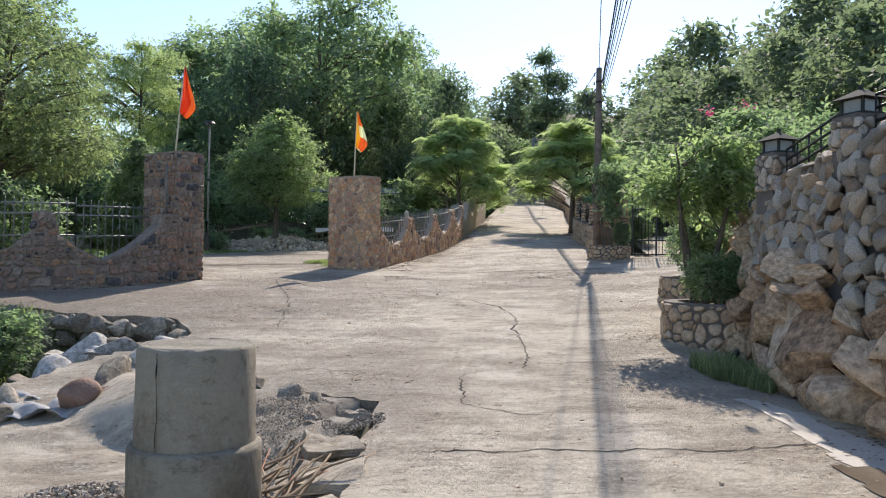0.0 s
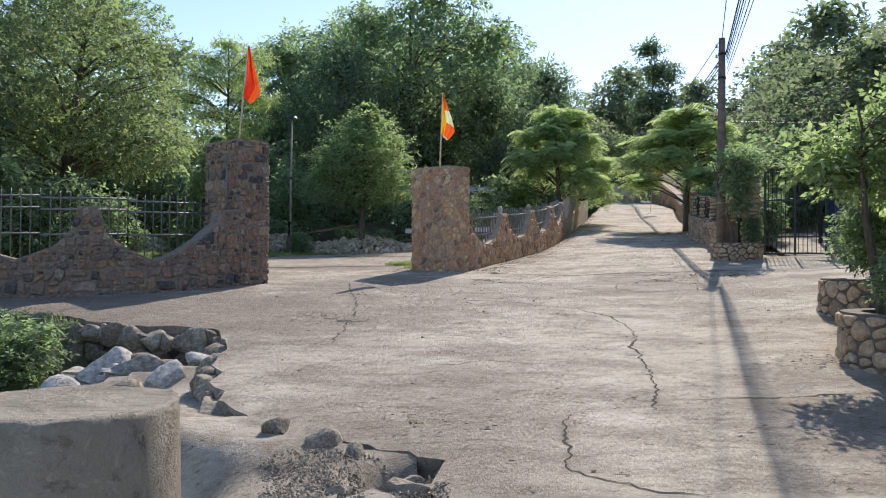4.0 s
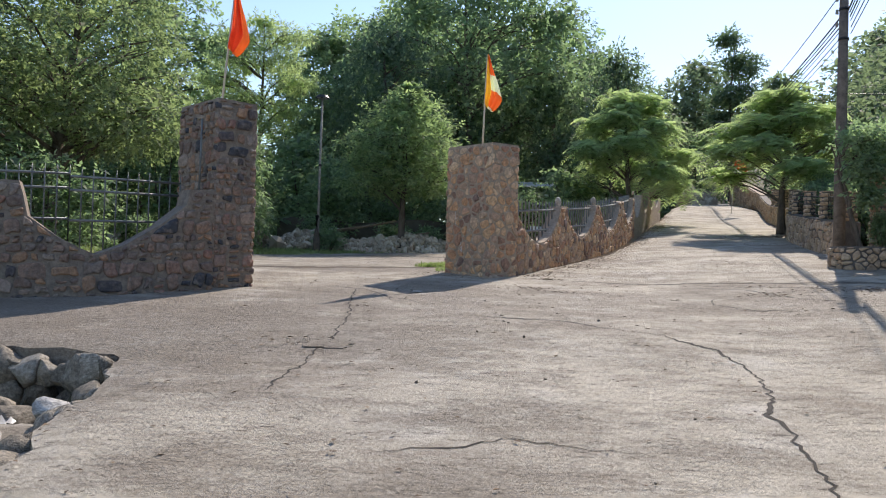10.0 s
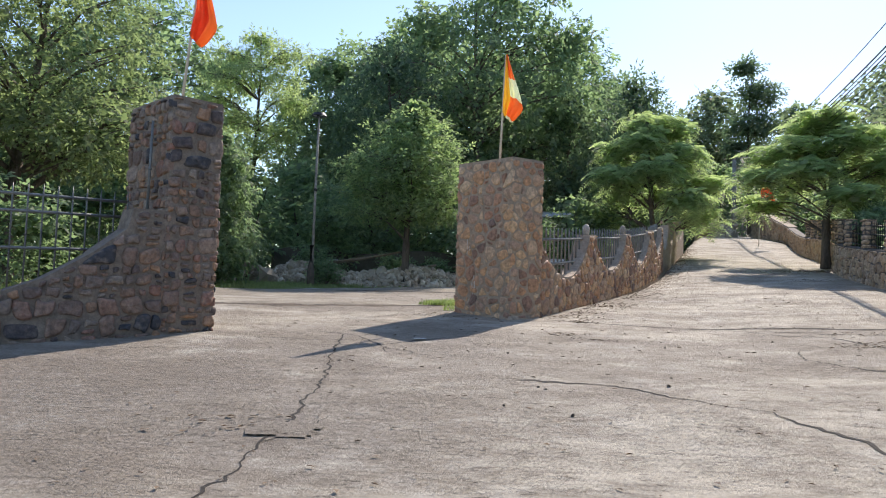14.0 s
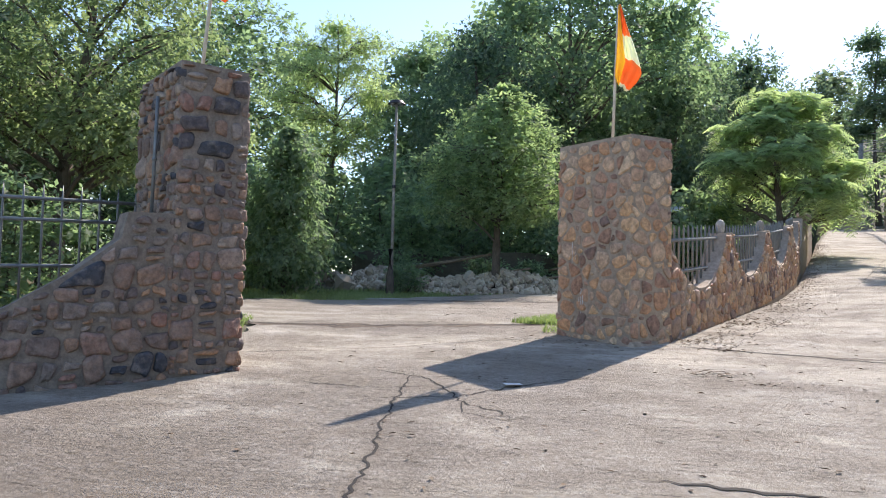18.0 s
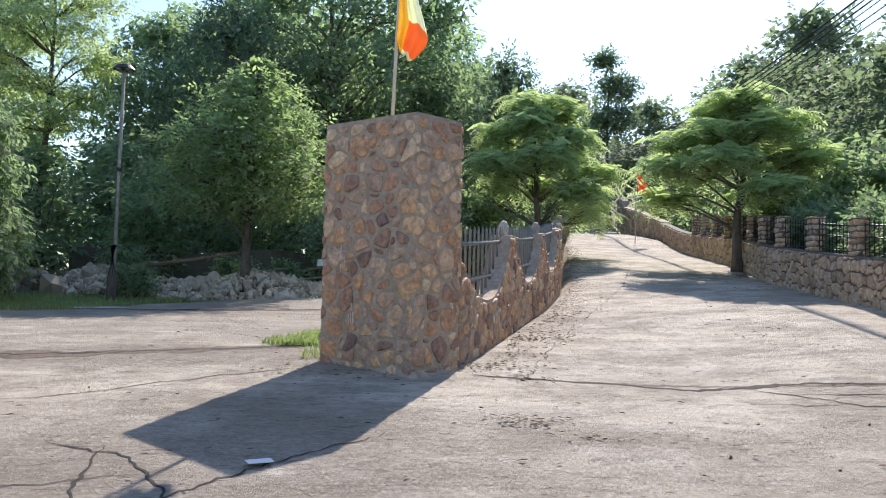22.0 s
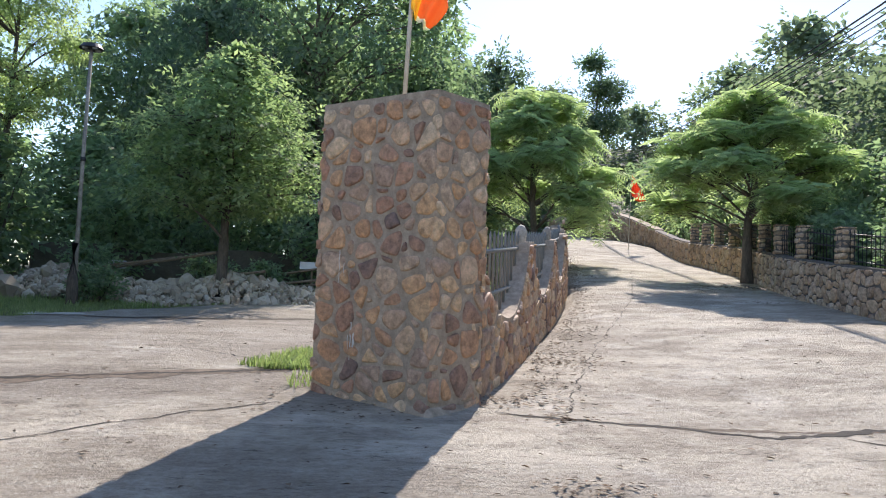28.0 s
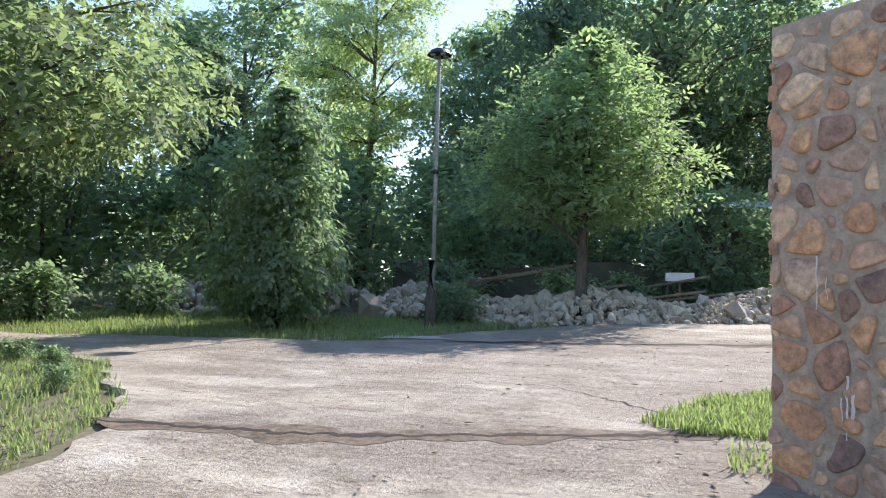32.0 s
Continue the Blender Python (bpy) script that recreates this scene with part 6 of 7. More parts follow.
# scattered litter on the road
def scatter_quads(rng, spots, size, lift=0.012):
    n = len(spots)
    a = rng.uniform(0, 6.28, n)
    L = size * rng.uniform(0.5, 1.4, n)
    W = L * rng.uniform(0.25, 0.6, n)
    d, s = np.stack([np.cos(a), np.sin(a)], 1), np.stack([-np.sin(a), np.cos(a)], 1)
    z = road_z(spots[:, 0], spots[:, 1]) + lift
    q = []
    for du, ds, dz in ((-1, 0, 0), (0, -1, 0.3), (1, 0, 0.1), (0, 1, 0.35)):
        p = spots + d * (L * du)[:, None] + s * (W * ds)[:, None]
        q.append(np.concatenate([p, (z + dz * L * rng.uniform(0.2, 1, n))[:, None]], 1))
    return np.stack(q, 1)


M_LITTER = mat("dry_leaves", [(0.1, (0.05, 0.035, 0.025)), (0.5, (0.13, 0.085, 0.05)), (0.9, (0.25, 0.17, 0.1))], 5, 0.9, 0, 20, vary=0.6, island=True)
rng = np.random.default_rng(42)
spots = []
for y in np.arange(17.8, 43, 0.06):
    for _ in range(5):
        spots.append((float(wall_x(y)) + 0.25 + abs(rng.normal()) * 0.32, y + rng.normal() * 0.1))
for x, y, n, r in ((1.52, 17.0, 60, 0.16), (1.15, 15.2, 70, 0.17), (1.4, 14.7, 25, 0.15), (4.9, 14.4, 90, 0.3), (6.8, 14.7, 90, 0.22), (5.2, 15.6, 40, 0.25), (2.6, 20.2, 80, 0.3), (3.2, 22.5, 80, 0.35), (4.4, 6.4, 70, 0.35), (4.4, 4.2, 120, 0.4), (9.2, 29.0, 420, 0.8), (10.2, 28.6, 200, 0.5), (1.3, 17.6, 120, 0.25), (2.2, 19.6, 160, 0.3), (6.2, 15.0, 120, 0.5), (8.6, 25.5, 60, 0.4), (-1.6, 9.6, 50, 0.3), (-0.2, 4.3, 60, 0.4), (4.4, 1.2, 80, 0.4), (-0.5, 17.2, 60, 0.5)):
    spots += [(x + rng.normal() * r, y + rng.normal() * r * 0.6) for _ in range(n)]
spots += [(rng.uniform(-3, 7), rng.uniform(-2, 26)) for _ in range(1600)]
S = np.array(spots)
S = S[inside(S[:, 0], S[:, 1])]
litter = part("leaf_litter", quad_mesh("leaf_litter", scatter_quads(rng, S, 0.028)), M_LITTER)
tagged(litter, "brown dry leaves and twigs scattered on the concrete", "litter", kind="stuff")
for x, y in ((0.56, 11.2), (0.62, 11.1), (0.25, 10.4), (0.78, 10.2), (1.9, 11.95), (1.78, 11.5), (3.35, 10.85), (1.37, 5.96), (2.3, 14.2), (2.9, 13.9), (0.3, 13.2), (1.9, 7.2), (-0.4, 12.0), (3.0, 15.1), (2.0, 17.9), (-2.6, 16.4), (0.9, 8.3), (-0.2, 8.0), (3.9, 15.0), (-3.4, 19.5)):
    t = thing("pebble", (x, y, gz(x, y)), "small dark pebble lying on the concrete", "pebble", "pebbles on the road")
    ob = part("stone", ROCKS[int(x * 10) % 8], M_ROCK, t)
    s = random.Random(int(x * 100)).uniform(0.012, 0.024)
    ob.scale, ob.location = (s, s * 0.8, s * 0.7), (0, 0, s * 0.4)
paper = thing("paper_scrap", (-0.84, 14.1, gz(-0.84, 14.1) + 0.022), "scrap of white paper on the concrete", "paper", turn=20)
part("sheet", box(bmesh.new(), (0.16, 0.11, 0.004), (0, 0, 0)), mat("paper", [(0.3, (0.7, 0.7, 0.68)), (0.7, (0.8, 0.8, 0.78))], 5, 0.8, 0.1, 30), paper)

tagged(part("cement_patch", patch_mesh("cement_patch", np.array([(-1.5, 9.35), (-1.1, 9.3), (-0.98, 9.6), (-1.2, 9.72), (-1.45, 9.6)]), 0.05, on_concrete(0.012), 0.002), M_CONC), "small pale cement patch on the road", "pavement", kind="structure")

# gravel round the stump, dry sticks and plastic sheet
def heap(name, cx, cy, r, h, count, size, z0, material, label, seed):
    rr = np.random.default_rng(seed)
    verts, faces = [], []
    base = [Vector(v) for v in ((1, 0, 0), (0, 1, 0), (-1, 0, 0), (0, -1, 0), (0, 0, 1), (0, 0, -0.6))]
    tri = ((0, 1, 4), (1, 2, 4), (2, 3, 4), (3, 0, 4), (1, 0, 5), (2, 1, 5), (3, 2, 5), (0, 3, 5))
    for _ in range(count):
        a, d = rr.uniform(0, 6.28), r * math.sqrt(rr.uniform(0, 1))
        x, y = cx + d * math.cos(a) * 1.2, cy + d * math.sin(a)
        z = z0(x, y) + h * (1 - (d / r) ** 2) + rr.uniform(-0.3, 0.3) * size
        q = Euler(rr.uniform(0, 6.28, 3)).to_quaternion()
        k = len(verts)
        s = size * rr.uniform(0.5, 1.5)
        for b in base:
            v = q @ Vector((b.x * s * rr.uniform(0.7, 1.2), b.y * s * rr.uniform(0.7, 1.2), b.z * s * 0.8))
            verts.append((x + v.x, y + v.y, z + v.z))
        faces += [tuple(k + i for i in f) for f in tri]
    return tagged(part(name, mesh_from(name, verts, faces), material), label, "gravel", kind="stuff")


az = lambda x, y: float(apron_z(np.array(x), np.array(y)))
heap("gravel_heap", -2.35, 1.1, 0.85, 0.3, 3400, 0.024, az, M_GRAVEL, "heap of dark gravel at the foot of the stump", 3)
heap("gravel_heap", -0.95, 2.7, 0.85, 0.0, 5000, 0.011, az, M_GRAVEL, "grey gravel spread between road edge and stump", 4)
M_STICK = mat("dry_wood", [(0.3, (0.14, 0.1, 0.065)), (0.7, (0.34, 0.26, 0.17))], 6, 0.9, 0.4, 40, stretch=(1, 1, 0.3))
M_CANE = mat("red_cane", [(0.3, (0.28, 0.1, 0.05)), (0.7, (0.42, 0.2, 0.1))], 6, 0.7, 0.2, 40)
rnd = random.Random(5)
for k in range(22):
    x, y = -0.95 + rnd.gauss(0, 0.1), 0.9 + rnd.gauss(0, 0.35)
    a = radians(rnd.gauss(68, 22))
    L = rnd.uniform(0.5, 1.5)
    t = thing("dry_stick", (x, y, -0.42 + rnd.uniform(0, 0.16)), "dry broken branch lying in a tangle in the ditch", "stick", "dry sticks")
    p = [(math.cos(a) * L * u + 0.03 * rnd.gauss(0, 1), math.sin(a) * L * u + 0.03 * rnd.gauss(0, 1), 0.05 + 0.3 * u * rnd.uniform(0.3, 1) + 0.02 * rnd.gauss(0, 1)) for u in (-0.4, -0.1, 0.2, 0.45, 0.7)]
    r = rnd.uniform(0.006, 0.02)
    part("twig", tube(bmesh.new(), p, [r, r, r * 0.9, r * 0.7, r * 0.4], 6), M_CANE if k % 7 == 0 else M_STICK, t)
M_PLASTIC = mat("plastic_sheet", [(0.3, (0.26, 0.25, 0.24)), (0.7, (0.5, 0.5, 0.49))], 4, 0.35, 0.5, 20)
for x, y, z, s in ((-4.0, 4.9, -0.4, 0.55), (-4.5, 5.6, -0.36, 0.5), (-3.8, 7.3, 0.02, 0.4)):
    t = thing("plastic_sheet", (x, y, z), "crumpled dirty white plastic sheet among the rocks", "rubbish", "plastic rubbish")
    bm = bmesh.new()
    bmesh.ops.create_grid(bm, x_segments=16, y_segments=12, size=1)
    for v in bm.verts:
        v.co = Vector((v.co.x * s, v.co.y * s * 0.6, 0.12 * noise.noise(v.co * 2.3 + Vector((x, y, 0))) + 0.05 * noise.noise(v.co * 6)))
    for f in bm.faces:
        f.smooth = True
    bmesh.ops.solidify(bm, geom=bm.faces[:], thickness=0.004)
    part("sheet", bm, M_PLASTIC, t)

# wet strip and puddle at the foot of the boulder wall
M_WET = mat("wet_concrete", [(0.3, (0.14, 0.11, 0.08)), (0.7, (0.24, 0.2, 0.15))], 3, 0.08, 0.05, 30)
M_PALE = mat("lime_crust", [(0.3, (0.34, 0.31, 0.265)), (0.7, (0.48, 0.45, 0.4))], 3, 0.7, 0.3, 30)
tagged(part("lime_strip", patch_mesh("lime_strip", np.array([(4.1, 3.1), (4.35, 2.9), (4.55, 1.6), (4.5, 0.2), (4.2, -1.5), (3.75, -1.5), (3.9, 0.8), (4.05, 2.0)]), 0.08, on_concrete(0.006), 0.0), M_PALE), "pale crusted cement strip along the wall foot", "pavement", kind="structure")
tagged(part("puddle", patch_mesh("puddle", np.array([(3.75, 0.9), (4.1, 0.8), (4.3, 0.3), (4.2, -0.8), (3.8, -1.2), (3.6, -0.3)]), 0.06, on_concrete(0.011), 0.0), M_WET), "shallow muddy puddle on the concrete", "water", kind="structure")
tagged(part("puddle", patch_mesh("puddle", np.array([(-5.5, 24.1), (-4.7, 24.2), (-4.4, 24.45), (-4.8, 24.75), (-5.5, 24.6)]), 0.08, on_concrete(0.014), 0.001), M_PALE), "pale wet patch at the edge of the yard", "pavement", kind="structure")

# ---- rubble bank beyond the yard ----
def rubble(name, x0, x1, yf, count, size, seed, high, label):
    rr = np.random.default_rng(seed)
    proto = []
    for s in range(5):
        bm = bmesh.new()
        bmesh.ops.create_icosphere(bm, subdivisions=1, radius=1)
        r5 = random.Random(s)
        for v in bm.verts:
            v.co *= r5.uniform(0.65, 1.15)
        proto.append(([v.co.copy() for v in bm.verts], [tuple(v.index for v in f.verts) for f in bm.faces]))
        bm.free()
    verts, faces = [], []
    for _ in range(count):
        x = rr.uniform(x0, x1)
        t = rr.uniform(0, 1)
        y = yf(x) + (t - 0.5) * 3.2
        z = float(land_z(x, y)) + high(x) * math.sin(math.pi * min(1, t * 0.9 + 0.05)) + rr.uniform(-0.05, 0.06)
        q = Euler(rr.uniform(0, 6.28, 3)).to_quaternion()
        sc = size * rr.lognormal(0, 0.5)
        pv, pf = proto[int(rr.integers(5))]
        k = len(verts)
        fl = rr.uniform(0.5, 0.9)
        for p in pv:
            v = q @ Vector((p.x * sc, p.y * sc * fl, p.z * sc * 0.75))
            verts.append((x + v.x, y + v.y, z + v.z))
        faces += [tuple(k + i for i in f) for f in pf]
    return tagged(part(name, mesh_from(name, verts, faces), M_RUBBLE), label, "rubble", kind="stuff")


rubble("rubble_bank", -7.4, 2.6, lambda x: 29.3 + 0.28 * (x + 4) * (x > -4) + 0.15 * abs(x + 4), 4600, 0.066, 1, lambda x: 0.62 * (0.75 + 0.25 * math.sin(x * 1.7)), "long bank of pale broken stones and rubble")
rubble("rubble_bank", -13.5, -8.0, lambda x: 29.0, 1300, 0.075, 2, lambda x: 0.6 * abs(math.sin(x * 0.9)), "low heaps of pale broken stones and rubble")
rubble("rubble_bank", 11.5, 17.5, lambda x: 62 + 0.7 * (x - 14), 160, 0.5, 5, lambda x: 0.6, "heap of pale boulders where the road turns")

# ---- low walls, shed and timbers in the wood ----
BKW = [(-9, 34.2), (-4, 34.6), (1, 35.3), (4.6, 35.8)]
tagged(part("bank_wall", wall_body(BKW, lambda s: 3.15 + 0.1 * math.sin(s * 1.3), 0.4, lambda s: 1.2, 0.4), mat("mossy_wall", [(0.3, (0.06, 0.055, 0.04)), (0.7, (0.16, 0.14, 0.1))], 2, 0.95, 0.7, 20)), "dark mossy bank wall at the edge of the wood", "wall", kind="structure")
M_TIN = mat("pale_tin_roof", [(0.3, (0.5, 0.52, 0.55)), (0.7, (0.68, 0.7, 0.73))], 2, 0.4, 0.1, 30, metal=0.2)
shed = thing("shed", (0.6, 40.5, 2.3), "open shed with a pale tin roof among the trees", "shed")
for dx in (-2.6, 0, 2.6):
    for dy in (-1.2, 1.2):
        part("post", tube(bmesh.new(), [(dx, dy, -0.2), (dx, dy, 3.0)], 0.06, 8), M_BARK, shed)
bm = bmesh.new()
for k in range(30):
    a, b = -3 + 0.2 * k, -2.8 + 0.2 * k
    h = 0.03 * (k % 2)
    bm.faces.new([bm.verts.new(v) for v in ((a, -1.7, 2.9 + h), (b, -1.7, 2.93 - h), (b, 1.6, 3.5 - h), (a, 1.6, 3.47 + h))])
bmesh.ops.remove_doubles(bm, verts=bm.verts[:], dist=0.001)
bmesh.ops.solidify(bm, geom=bm.faces[:], thickness=0.01)
part("roof_sheet", bm, M_TIN, shed)
part("back_wall", box(bmesh.new(), (5.4, 0.1, 2.6), (0, 1.3, 1.3)), M_BARK, shed)
rnd = random.Random(9)
for k in range(9):
    x, y = rnd.uniform(-6, 3), rnd.uniform(31.5, 33.5)
    a = rnd.uniform(-0.5, 0.5)
    L = rnd.uniform(1.6, 3.2)
    t = thing("fallen_pole", (x, y, 2.2 + rnd.uniform(0, 0.6)), "weathered bamboo pole lying across the bank", "pole", "fallen poles")
    part("shaft", tube(bmesh.new(), [(-L / 2 * math.cos(a), -L / 2 * math.sin(a), -0.15), (0, 0, 0.05), (L / 2 * math.cos(a), L / 2 * math.sin(a), 0.25)], 0.035, 8), M_STICK, t)
for x, y, z in ((-1.0, 33.2, 2.9), (-6.4, 33.0, 2.7), (2.2, 33.6, 3.0)):
    t = thing("white_board", (x, y, z - 0.5), "small white board on a post at the wood's edge", "board")
    part("post", tube(bmesh.new(), [(0, 0, -0.9), (0, 0, 0.4)], 0.03, 8), M_STICK, t)
    part("panel", box(bmesh.new(), (0.7, 0.04, 0.22), (0, -0.04, 0.42), 0, 0.01), M_TIN, t)

# stone wall at the bend, above the garden wall
BEND = [(17.75, 60), (16.95, 54), (16.0, 48.2)]
_, bend_at = polyline(BEND)
bend_base = lambda s: gz(bend_at(s)[0].x - 0.5, bend_at(s)[0].y) - 0.06
bend_high = lambda s: float(np.interp(s, [0, 1.2, 1.3, 12], [2.4, 2.4, 1.9, 1.0]))
tot, bpl = wall_place(BEND, bend_base)
bend_wall = tagged(part("bend_wall", wall_body(BEND, lambda s: bend_base(s) + bend_high(s), 0.5, lambda s: bend_base(s) - 0.6, 0.3), M_MORTAR), "high dark stone wall at the bend of the road", "wall", kind="structure")
face_stones(bend_wall, M_STONE_TAN, bpl, tot, lambda u: bend_high(u) - 0.03, 0.36, 0.02, 0.06, 171, 0.8)


# ---- grass, weeds and bushes ----
def grass(name, poly, count, tall, label, seed, material=None, height=None, broad=0.007):
    rr = np.random.default_rng(seed)
    lo, hi = poly.min(0), poly.max(0)
    p = rr.uniform(lo, hi, (count * 3, 2))
    p = p[inside(p[:, 0], p[:, 1], poly)]
    p = p[np.array([noise.noise(Vector((x * 0.9, y * 0.9, seed + 4))) + 0.5 * noise.noise(Vector((x * 3, y * 3, seed))) > rr.uniform(-0.75, 0.15) for x, y in p])][:count]
    z = (height or land_z)(p[:, 0], p[:, 1]) - 0.01
    n = len(p)
    a = rr.uniform(0, 6.28, n)
    clump = np.array([0.6 + 0.8 * abs(noise.noise(Vector((x * 1.3, y * 1.3, seed)))) for x, y in p])
    h = tall * rr.uniform(0.5, 1.2, n) * clump
    bend = h * rr.uniform(0.2, 0.7, n)
    d = np.stack([np.cos(a), np.sin(a)], 1)
    s = np.stack([-np.sin(a), np.cos(a)], 1) * broad
    b = np.concatenate([p, z[:, None]], 1)
    mid = np.concatenate([p + d * (bend * 0.35)[:, None], (z + h * 0.6)[:, None]], 1)
    tip = np.concatenate([p + d * bend[:, None], (z + h)[:, None]], 1)
    s3 = np.concatenate([s, np.zeros((n, 1))], 1)
    q = np.concatenate([np.stack([b - s3, b + s3, mid + s3 * 0.8, mid - s3 * 0.8], 1), np.stack([mid - s3 * 0.8, mid + s3 * 0.8, tip + s3 * 0.1, tip - s3 * 0.1], 1)])
    return tagged(part(name, quad_mesh(name, q), material or L_GRASS), label, "grass", kind="stuff")


on_road = lambda X, Y: road_z(X, Y) + 0.01
grass("grass_tuft", np.array([(-1.42, 19.15), (-1.1, 18.78), (-0.5, 18.75), (0.0, 19.2), (0.6, 20.2), (-0.2, 20.9), (-0.9, 20.2)]), 5200, 0.1, "bright green grass growing from the yard joint", 1, height=on_road)
grass("grass_tuft", np.array([(-0.85, 18.0), (-0.6, 17.9), (-0.35, 18.6), (-0.8, 18.6)]), 120, 0.11, "thin grass at the foot of the pillar", 2, height=on_road)
grass("grass_verge", np.array([(-5.1, 17.0), (-5.5, 18.5), (-7.5, 20.6), (-9.3, 21.5), (-15, 21.7), (-15, 15.5), (-6.2, 14.8)]), 30000, 0.12, "tall weedy grass beside the yard", 3)
grass("grass_verge", np.array([(-16, 22.6), (-10.7, 22.8), (-8.6, 23.2), (-5.4, 23.7), (-4.5, 25.6), (-2.7, 28.2), (0.6, 32.6), (-1, 31), (-3.5, 29.3), (-6, 28), (-16, 28)]), 30000, 0.17, "short green grass along the far edge of the yard", 4)
grass("grass_weeds", np.array([(4.3, 4.7), (4.9, 4.7), (5.0, 3.5), (4.6, 3.2), (4.25, 4.0)]), 1500, 0.36, "coarse green weeds at the foot of the boulder wall", 5, L_SHADE, height=on_road, broad=0.006)
grass("grass_weeds", np.array([(-6.4, 9.9), (-5.4, 9.3), (-4.5, 9.1), (-4.5, 8.2), (-7, 7.5)]), 1500, 0.2, "sparse weeds on the ditch bank", 6)

tree("vine_covered_tree", (-7.9, 25.3, 1.5), tree_meshes(21, 5, 0.12, 0.3, [(0, 0, 1.3, 1.25, 1.2, 1.2), (0, 0, 2.5, 1.05, 1.0, 1.0), (0.1, 0, 3.5, 0.75, 0.75, 0.8), (0.05, 0, 4.15, 0.35, 0.35, 0.35)], 15000, 0.12, 0.3, limb_count=12, droop=0.9), L_MID, "small tree wholly wrapped in green creeper")
YELLOW = leafmat("yellow_flowers", (0.5, 0.4, 0.02), (0.62, 0.5, 0.04), (0.7, 0.6, 0.08), 0.3)
PINK = leafmat("pink_flowers", (0.5, 0.08, 0.22), (0.62, 0.12, 0.3), (0.7, 0.2, 0.38), 0.3)


def blossom(name, at, count, spread, size, material, label, seed):
    rr = np.random.default_rng(seed)
    t = thing(name, at, label, "flowers")
    part("petals", quad_mesh("petals", leaf_quads(rr, rr.normal(size=(count, 3)) * spread, size, 0, 0.8)), material, t)


blossom("yellow_blossom", (-7.95, 25.2, 5.55), 40, 0.12, 0.1, YELLOW, "cluster of yellow blossom on the creeper", 1)
SMALL_TREE = tree_meshes(23, 3, 0.07, 0.9, [(0, 0, 2.15, 1.0, 0.95, 0.5), (0.3, -0.2, 2.6, 0.7, 0.7, 0.35), (-0.6, 0, 1.85, 0.6, 0.6, 0.4), (0.5, 0.2, 1.75, 0.5, 0.5, 0.4)], 5600, 0.11, 0.26, limb_count=20, stems=3)
tree("garden_shrub_tree", (5.5, 6.9, pb_z - 0.02), SMALL_TREE, L_LIGHT, "small green shrub tree with twisted stems in the planter", scale=(0.95, 0.95, 0.98))
tree("planter_bush", (5.5, 6.1, pb_z - 0.03), BUSH, L_WOOD, "dark green bush filling the planter", "bush", scale=(0.5, 0.5, 0.4))
tree("planter_bush", (6.1, 6.2, pb_z - 0.03), BUSH, L_WOOD, "dark green bush filling the planter", "bush", scale=(0.45, 0.5, 0.45), turn=90)
tree("planter_bush", (6.8, 9.3, pc_z - 0.03), BUSH, L_MID, "leafy bush in the small planter", "bush", scale=(0.6, 0.6, 0.7), turn=30)
tree("climbing_shrub", (8.45, 18.75, pa_z - 0.03), tree_meshes(33, 3, 0.06, 0.3, [(0, 0, 2.35, 0.75, 0.7, 0.4), (0.4, 0, 1.95, 0.5, 0.5, 0.35), (-0.45, 0, 1.75, 0.45, 0.4, 0.35), (-0.45, 0, 1.15, 0.35, 0.3, 0.3)], 4200, 0.13, 0.22, limb_count=22, stems=2), L_MID, "leafy shrub tree with a twisted trunk in the planter", "shrub", scale=(0.95, 0.95, 1.0), turn=70)
tree("climbing_shrub", (8.75, 18.6, pa_z - 0.03), BUSH, L_MID, "leafy shrub against the gate post", "shrub", scale=(0.26, 0.26, 0.4), turn=10)
BOUG = tree_meshes(27, 2.5, 0.03, 0.4, [(0, 0, 1.2, 1.0, 0.9, 0.6), (-0.9, -0.2, 1.7, 0.7, 0.4, 0.22), (0.5, 0.2, 1.7, 0.5, 0.5, 0.3)], 2800, 0.1, 0.22, limb_count=24, stems=3)
tree("bougainvillea", (6.9, 6.0, 2.2), BOUG, L_MID, "arching bright green bougainvillea above the boulder wall", "shrub", scale=0.75)
tree("bougainvillea", (7.6, 8.0, 2.0), BOUG, L_MID, "arching bright green bougainvillea above the boulder wall", "shrub", turn=160, scale=1.2)
blossom("pink_blossom", (5.35, 6.2, 3.85), 24, 0.05, 0.07, PINK, "pink bougainvillea blossom at a branch tip", 2)
blossom("pink_blossom", (6.0, 6.3, 4.0), 14, 0.05, 0.06, PINK, "pink bougainvillea blossom at a branch tip", 3)
for x, y, sc, turn in ((10.2, 22.0, 0.9, 0), (10.6, 23.6, 1.0, 50), (11.0, 25.6, 1.0, 120), (11.9, 28.0, 1.1, 200), (13.2, 31.5, 1.1, 20), (14.6, 35, 1.2, 90)):
    tree("garden_bush", (x, y, hz(x, y)), BUSH, L_BRIGHT if x < 11 else L_MID, "green bush growing behind the garden fence", "bush", "garden bushes", turn, sc)
for x, y, sc, turn, m in ((-5.9, 7.7, 0.75, 10, L_MID), (-6.6, 8.6, 0.8, 70, L_MID), (-7.3, 6.6, 0.9, 130, L_DARK), (-6.2, 6.4, 0.6, 250, L_DARK)):
    tree("ditch_bush", (x, y, -0.55), BUSH, m, "leafy weed bush growing in the ditch", "bush", "ditch bushes", turn, (sc, sc, sc * 0.75))
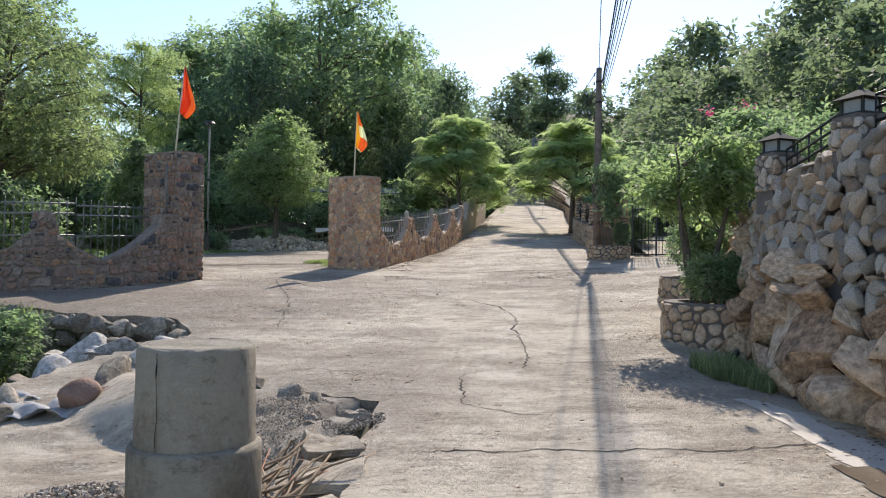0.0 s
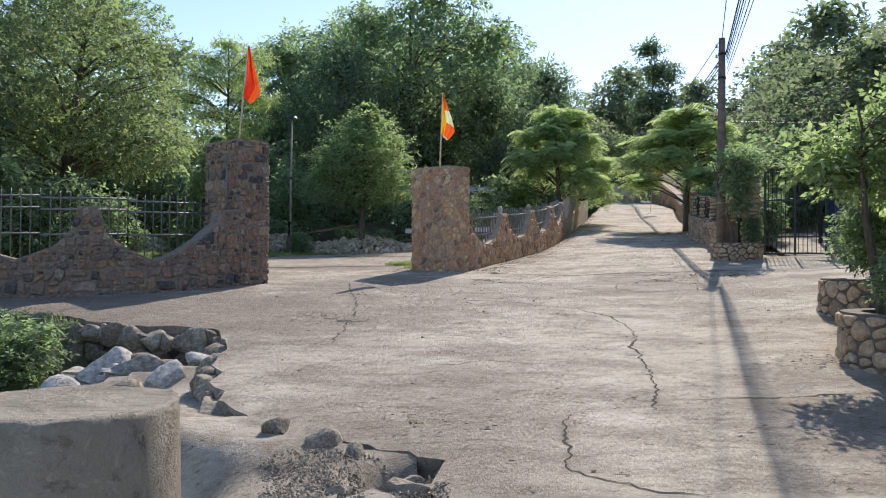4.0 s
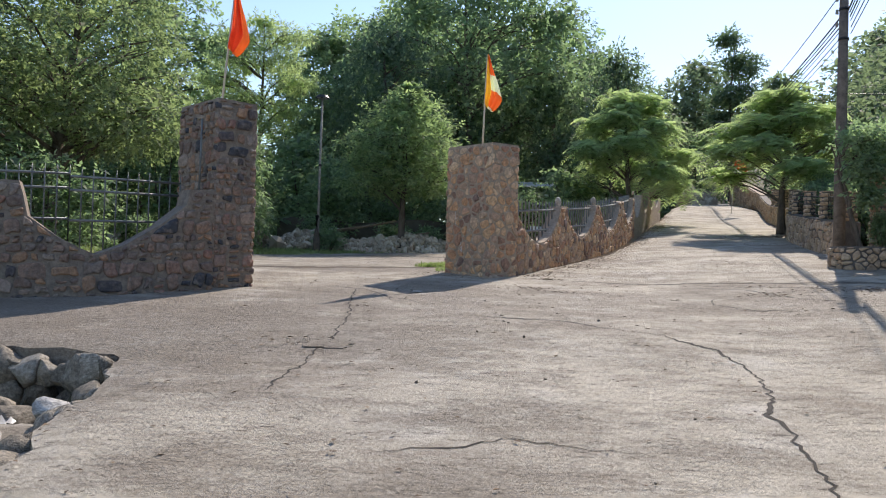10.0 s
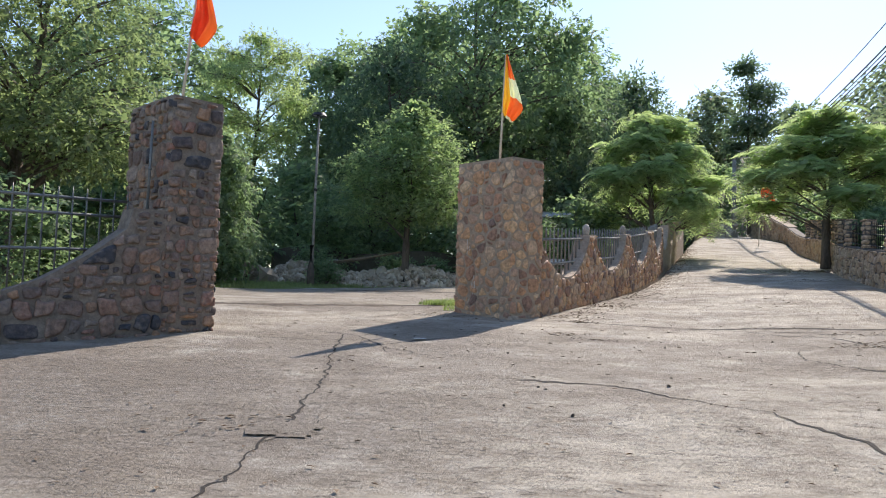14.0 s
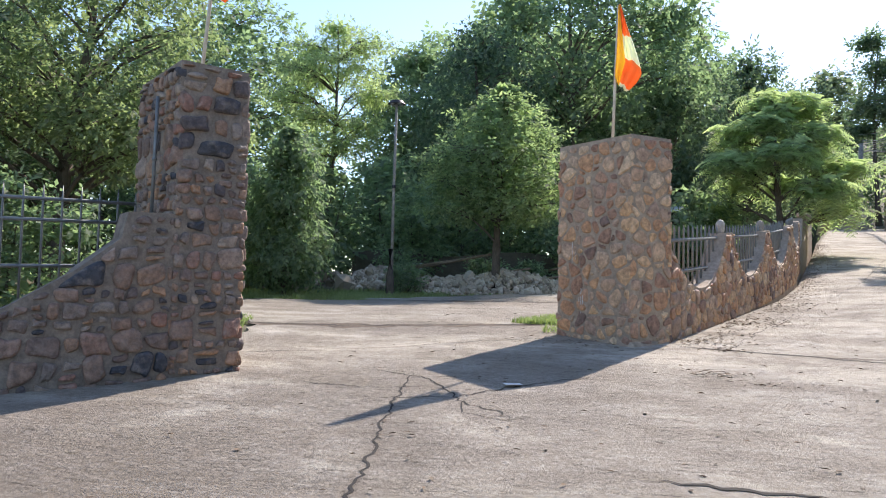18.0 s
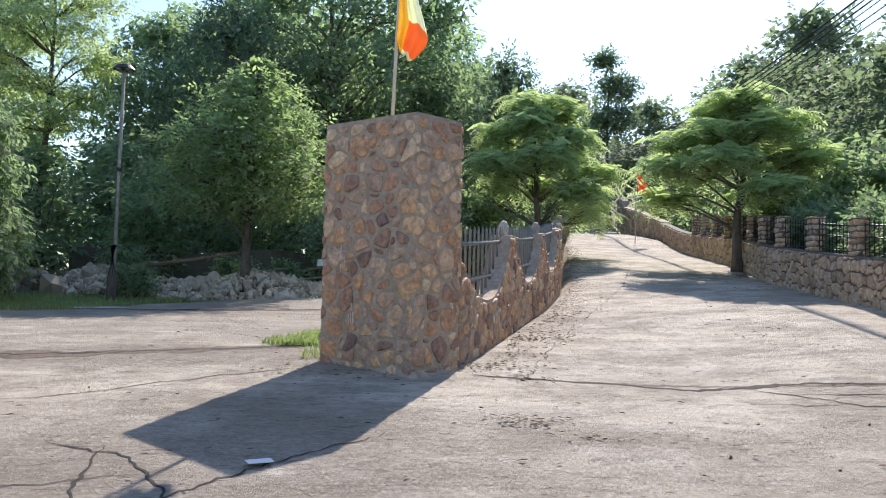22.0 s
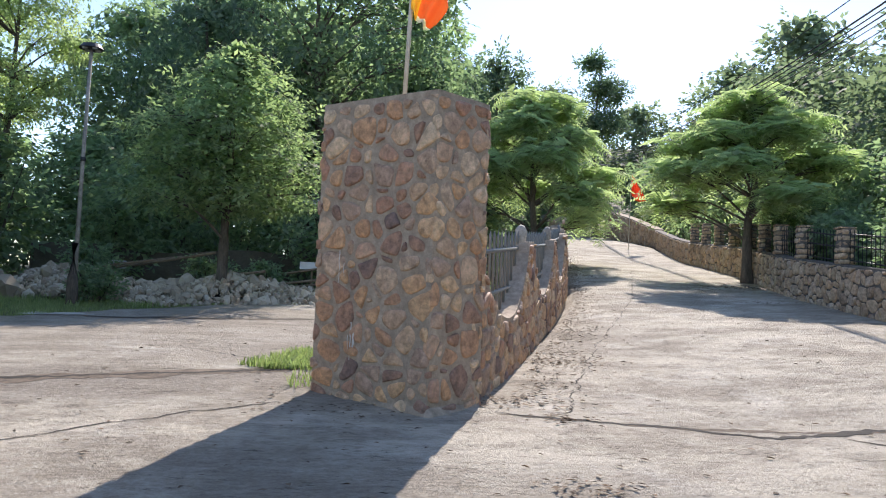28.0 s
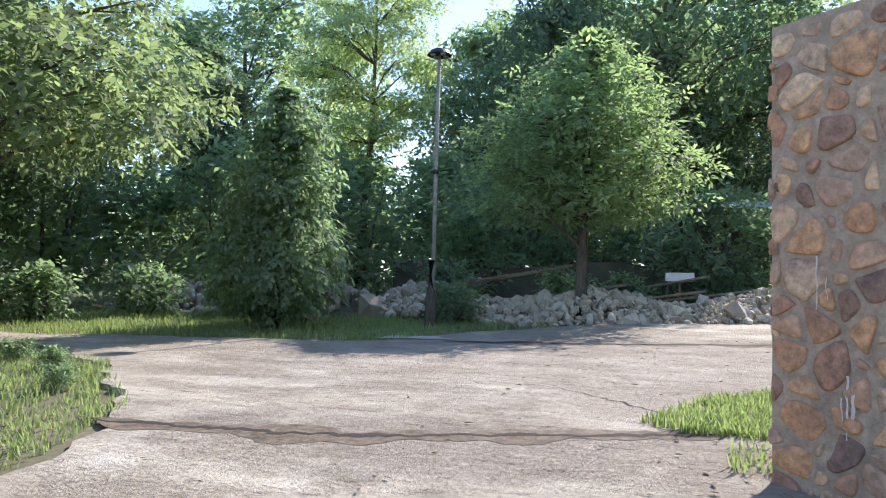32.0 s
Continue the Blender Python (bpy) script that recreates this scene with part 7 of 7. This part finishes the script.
for x, y, sc, turn in ((-5.3, 27.6, 0.45, 0), (-3.7, 32.2, 0.6, 40), (-2.3, 32.8, 0.55, 90), (-9.8, 27.3, 0.5, 200), (-11.5, 26.4, 0.6, 20), (0.4, 34, 0.6, 0), (-6.8, 32.4, 0.7, 70), (-12.5, 24.6, 0.6, 170), (-9.3, 20.4, 0.24, 80), (-6.6, 18.9, 0.13, 60), (-7.6, 19.9, 0.15, 130), (-6.4, 17.6, 0.12, 200), (-8.6, 20.4, 0.15, 250), (-7.2, 18.4, 0.14, 300)):
    tree("yard_bush", (x, y, hz(x, y)), LOW_BUSH, L_MID, "low green bush among the stones", "bush", "yard bushes", turn, sc)

# thickets that close the wood
THICK = tree_meshes(31, 5, 0.07, 0.3, [(0, 0, 1.4, 2.6, 1.5, 1.4), (1.5, 0.3, 2.6, 1.8, 1.3, 1.3), (-1.5, -0.2, 3.2, 1.7, 1.3, 1.4), (0.2, 0, 4.2, 1.4, 1.2, 1.0)], 3400, 0.27, 0.72, limb_count=8, stems=3)
# every second near thicket has paler leaves: brightness lost to tree shade, painted in
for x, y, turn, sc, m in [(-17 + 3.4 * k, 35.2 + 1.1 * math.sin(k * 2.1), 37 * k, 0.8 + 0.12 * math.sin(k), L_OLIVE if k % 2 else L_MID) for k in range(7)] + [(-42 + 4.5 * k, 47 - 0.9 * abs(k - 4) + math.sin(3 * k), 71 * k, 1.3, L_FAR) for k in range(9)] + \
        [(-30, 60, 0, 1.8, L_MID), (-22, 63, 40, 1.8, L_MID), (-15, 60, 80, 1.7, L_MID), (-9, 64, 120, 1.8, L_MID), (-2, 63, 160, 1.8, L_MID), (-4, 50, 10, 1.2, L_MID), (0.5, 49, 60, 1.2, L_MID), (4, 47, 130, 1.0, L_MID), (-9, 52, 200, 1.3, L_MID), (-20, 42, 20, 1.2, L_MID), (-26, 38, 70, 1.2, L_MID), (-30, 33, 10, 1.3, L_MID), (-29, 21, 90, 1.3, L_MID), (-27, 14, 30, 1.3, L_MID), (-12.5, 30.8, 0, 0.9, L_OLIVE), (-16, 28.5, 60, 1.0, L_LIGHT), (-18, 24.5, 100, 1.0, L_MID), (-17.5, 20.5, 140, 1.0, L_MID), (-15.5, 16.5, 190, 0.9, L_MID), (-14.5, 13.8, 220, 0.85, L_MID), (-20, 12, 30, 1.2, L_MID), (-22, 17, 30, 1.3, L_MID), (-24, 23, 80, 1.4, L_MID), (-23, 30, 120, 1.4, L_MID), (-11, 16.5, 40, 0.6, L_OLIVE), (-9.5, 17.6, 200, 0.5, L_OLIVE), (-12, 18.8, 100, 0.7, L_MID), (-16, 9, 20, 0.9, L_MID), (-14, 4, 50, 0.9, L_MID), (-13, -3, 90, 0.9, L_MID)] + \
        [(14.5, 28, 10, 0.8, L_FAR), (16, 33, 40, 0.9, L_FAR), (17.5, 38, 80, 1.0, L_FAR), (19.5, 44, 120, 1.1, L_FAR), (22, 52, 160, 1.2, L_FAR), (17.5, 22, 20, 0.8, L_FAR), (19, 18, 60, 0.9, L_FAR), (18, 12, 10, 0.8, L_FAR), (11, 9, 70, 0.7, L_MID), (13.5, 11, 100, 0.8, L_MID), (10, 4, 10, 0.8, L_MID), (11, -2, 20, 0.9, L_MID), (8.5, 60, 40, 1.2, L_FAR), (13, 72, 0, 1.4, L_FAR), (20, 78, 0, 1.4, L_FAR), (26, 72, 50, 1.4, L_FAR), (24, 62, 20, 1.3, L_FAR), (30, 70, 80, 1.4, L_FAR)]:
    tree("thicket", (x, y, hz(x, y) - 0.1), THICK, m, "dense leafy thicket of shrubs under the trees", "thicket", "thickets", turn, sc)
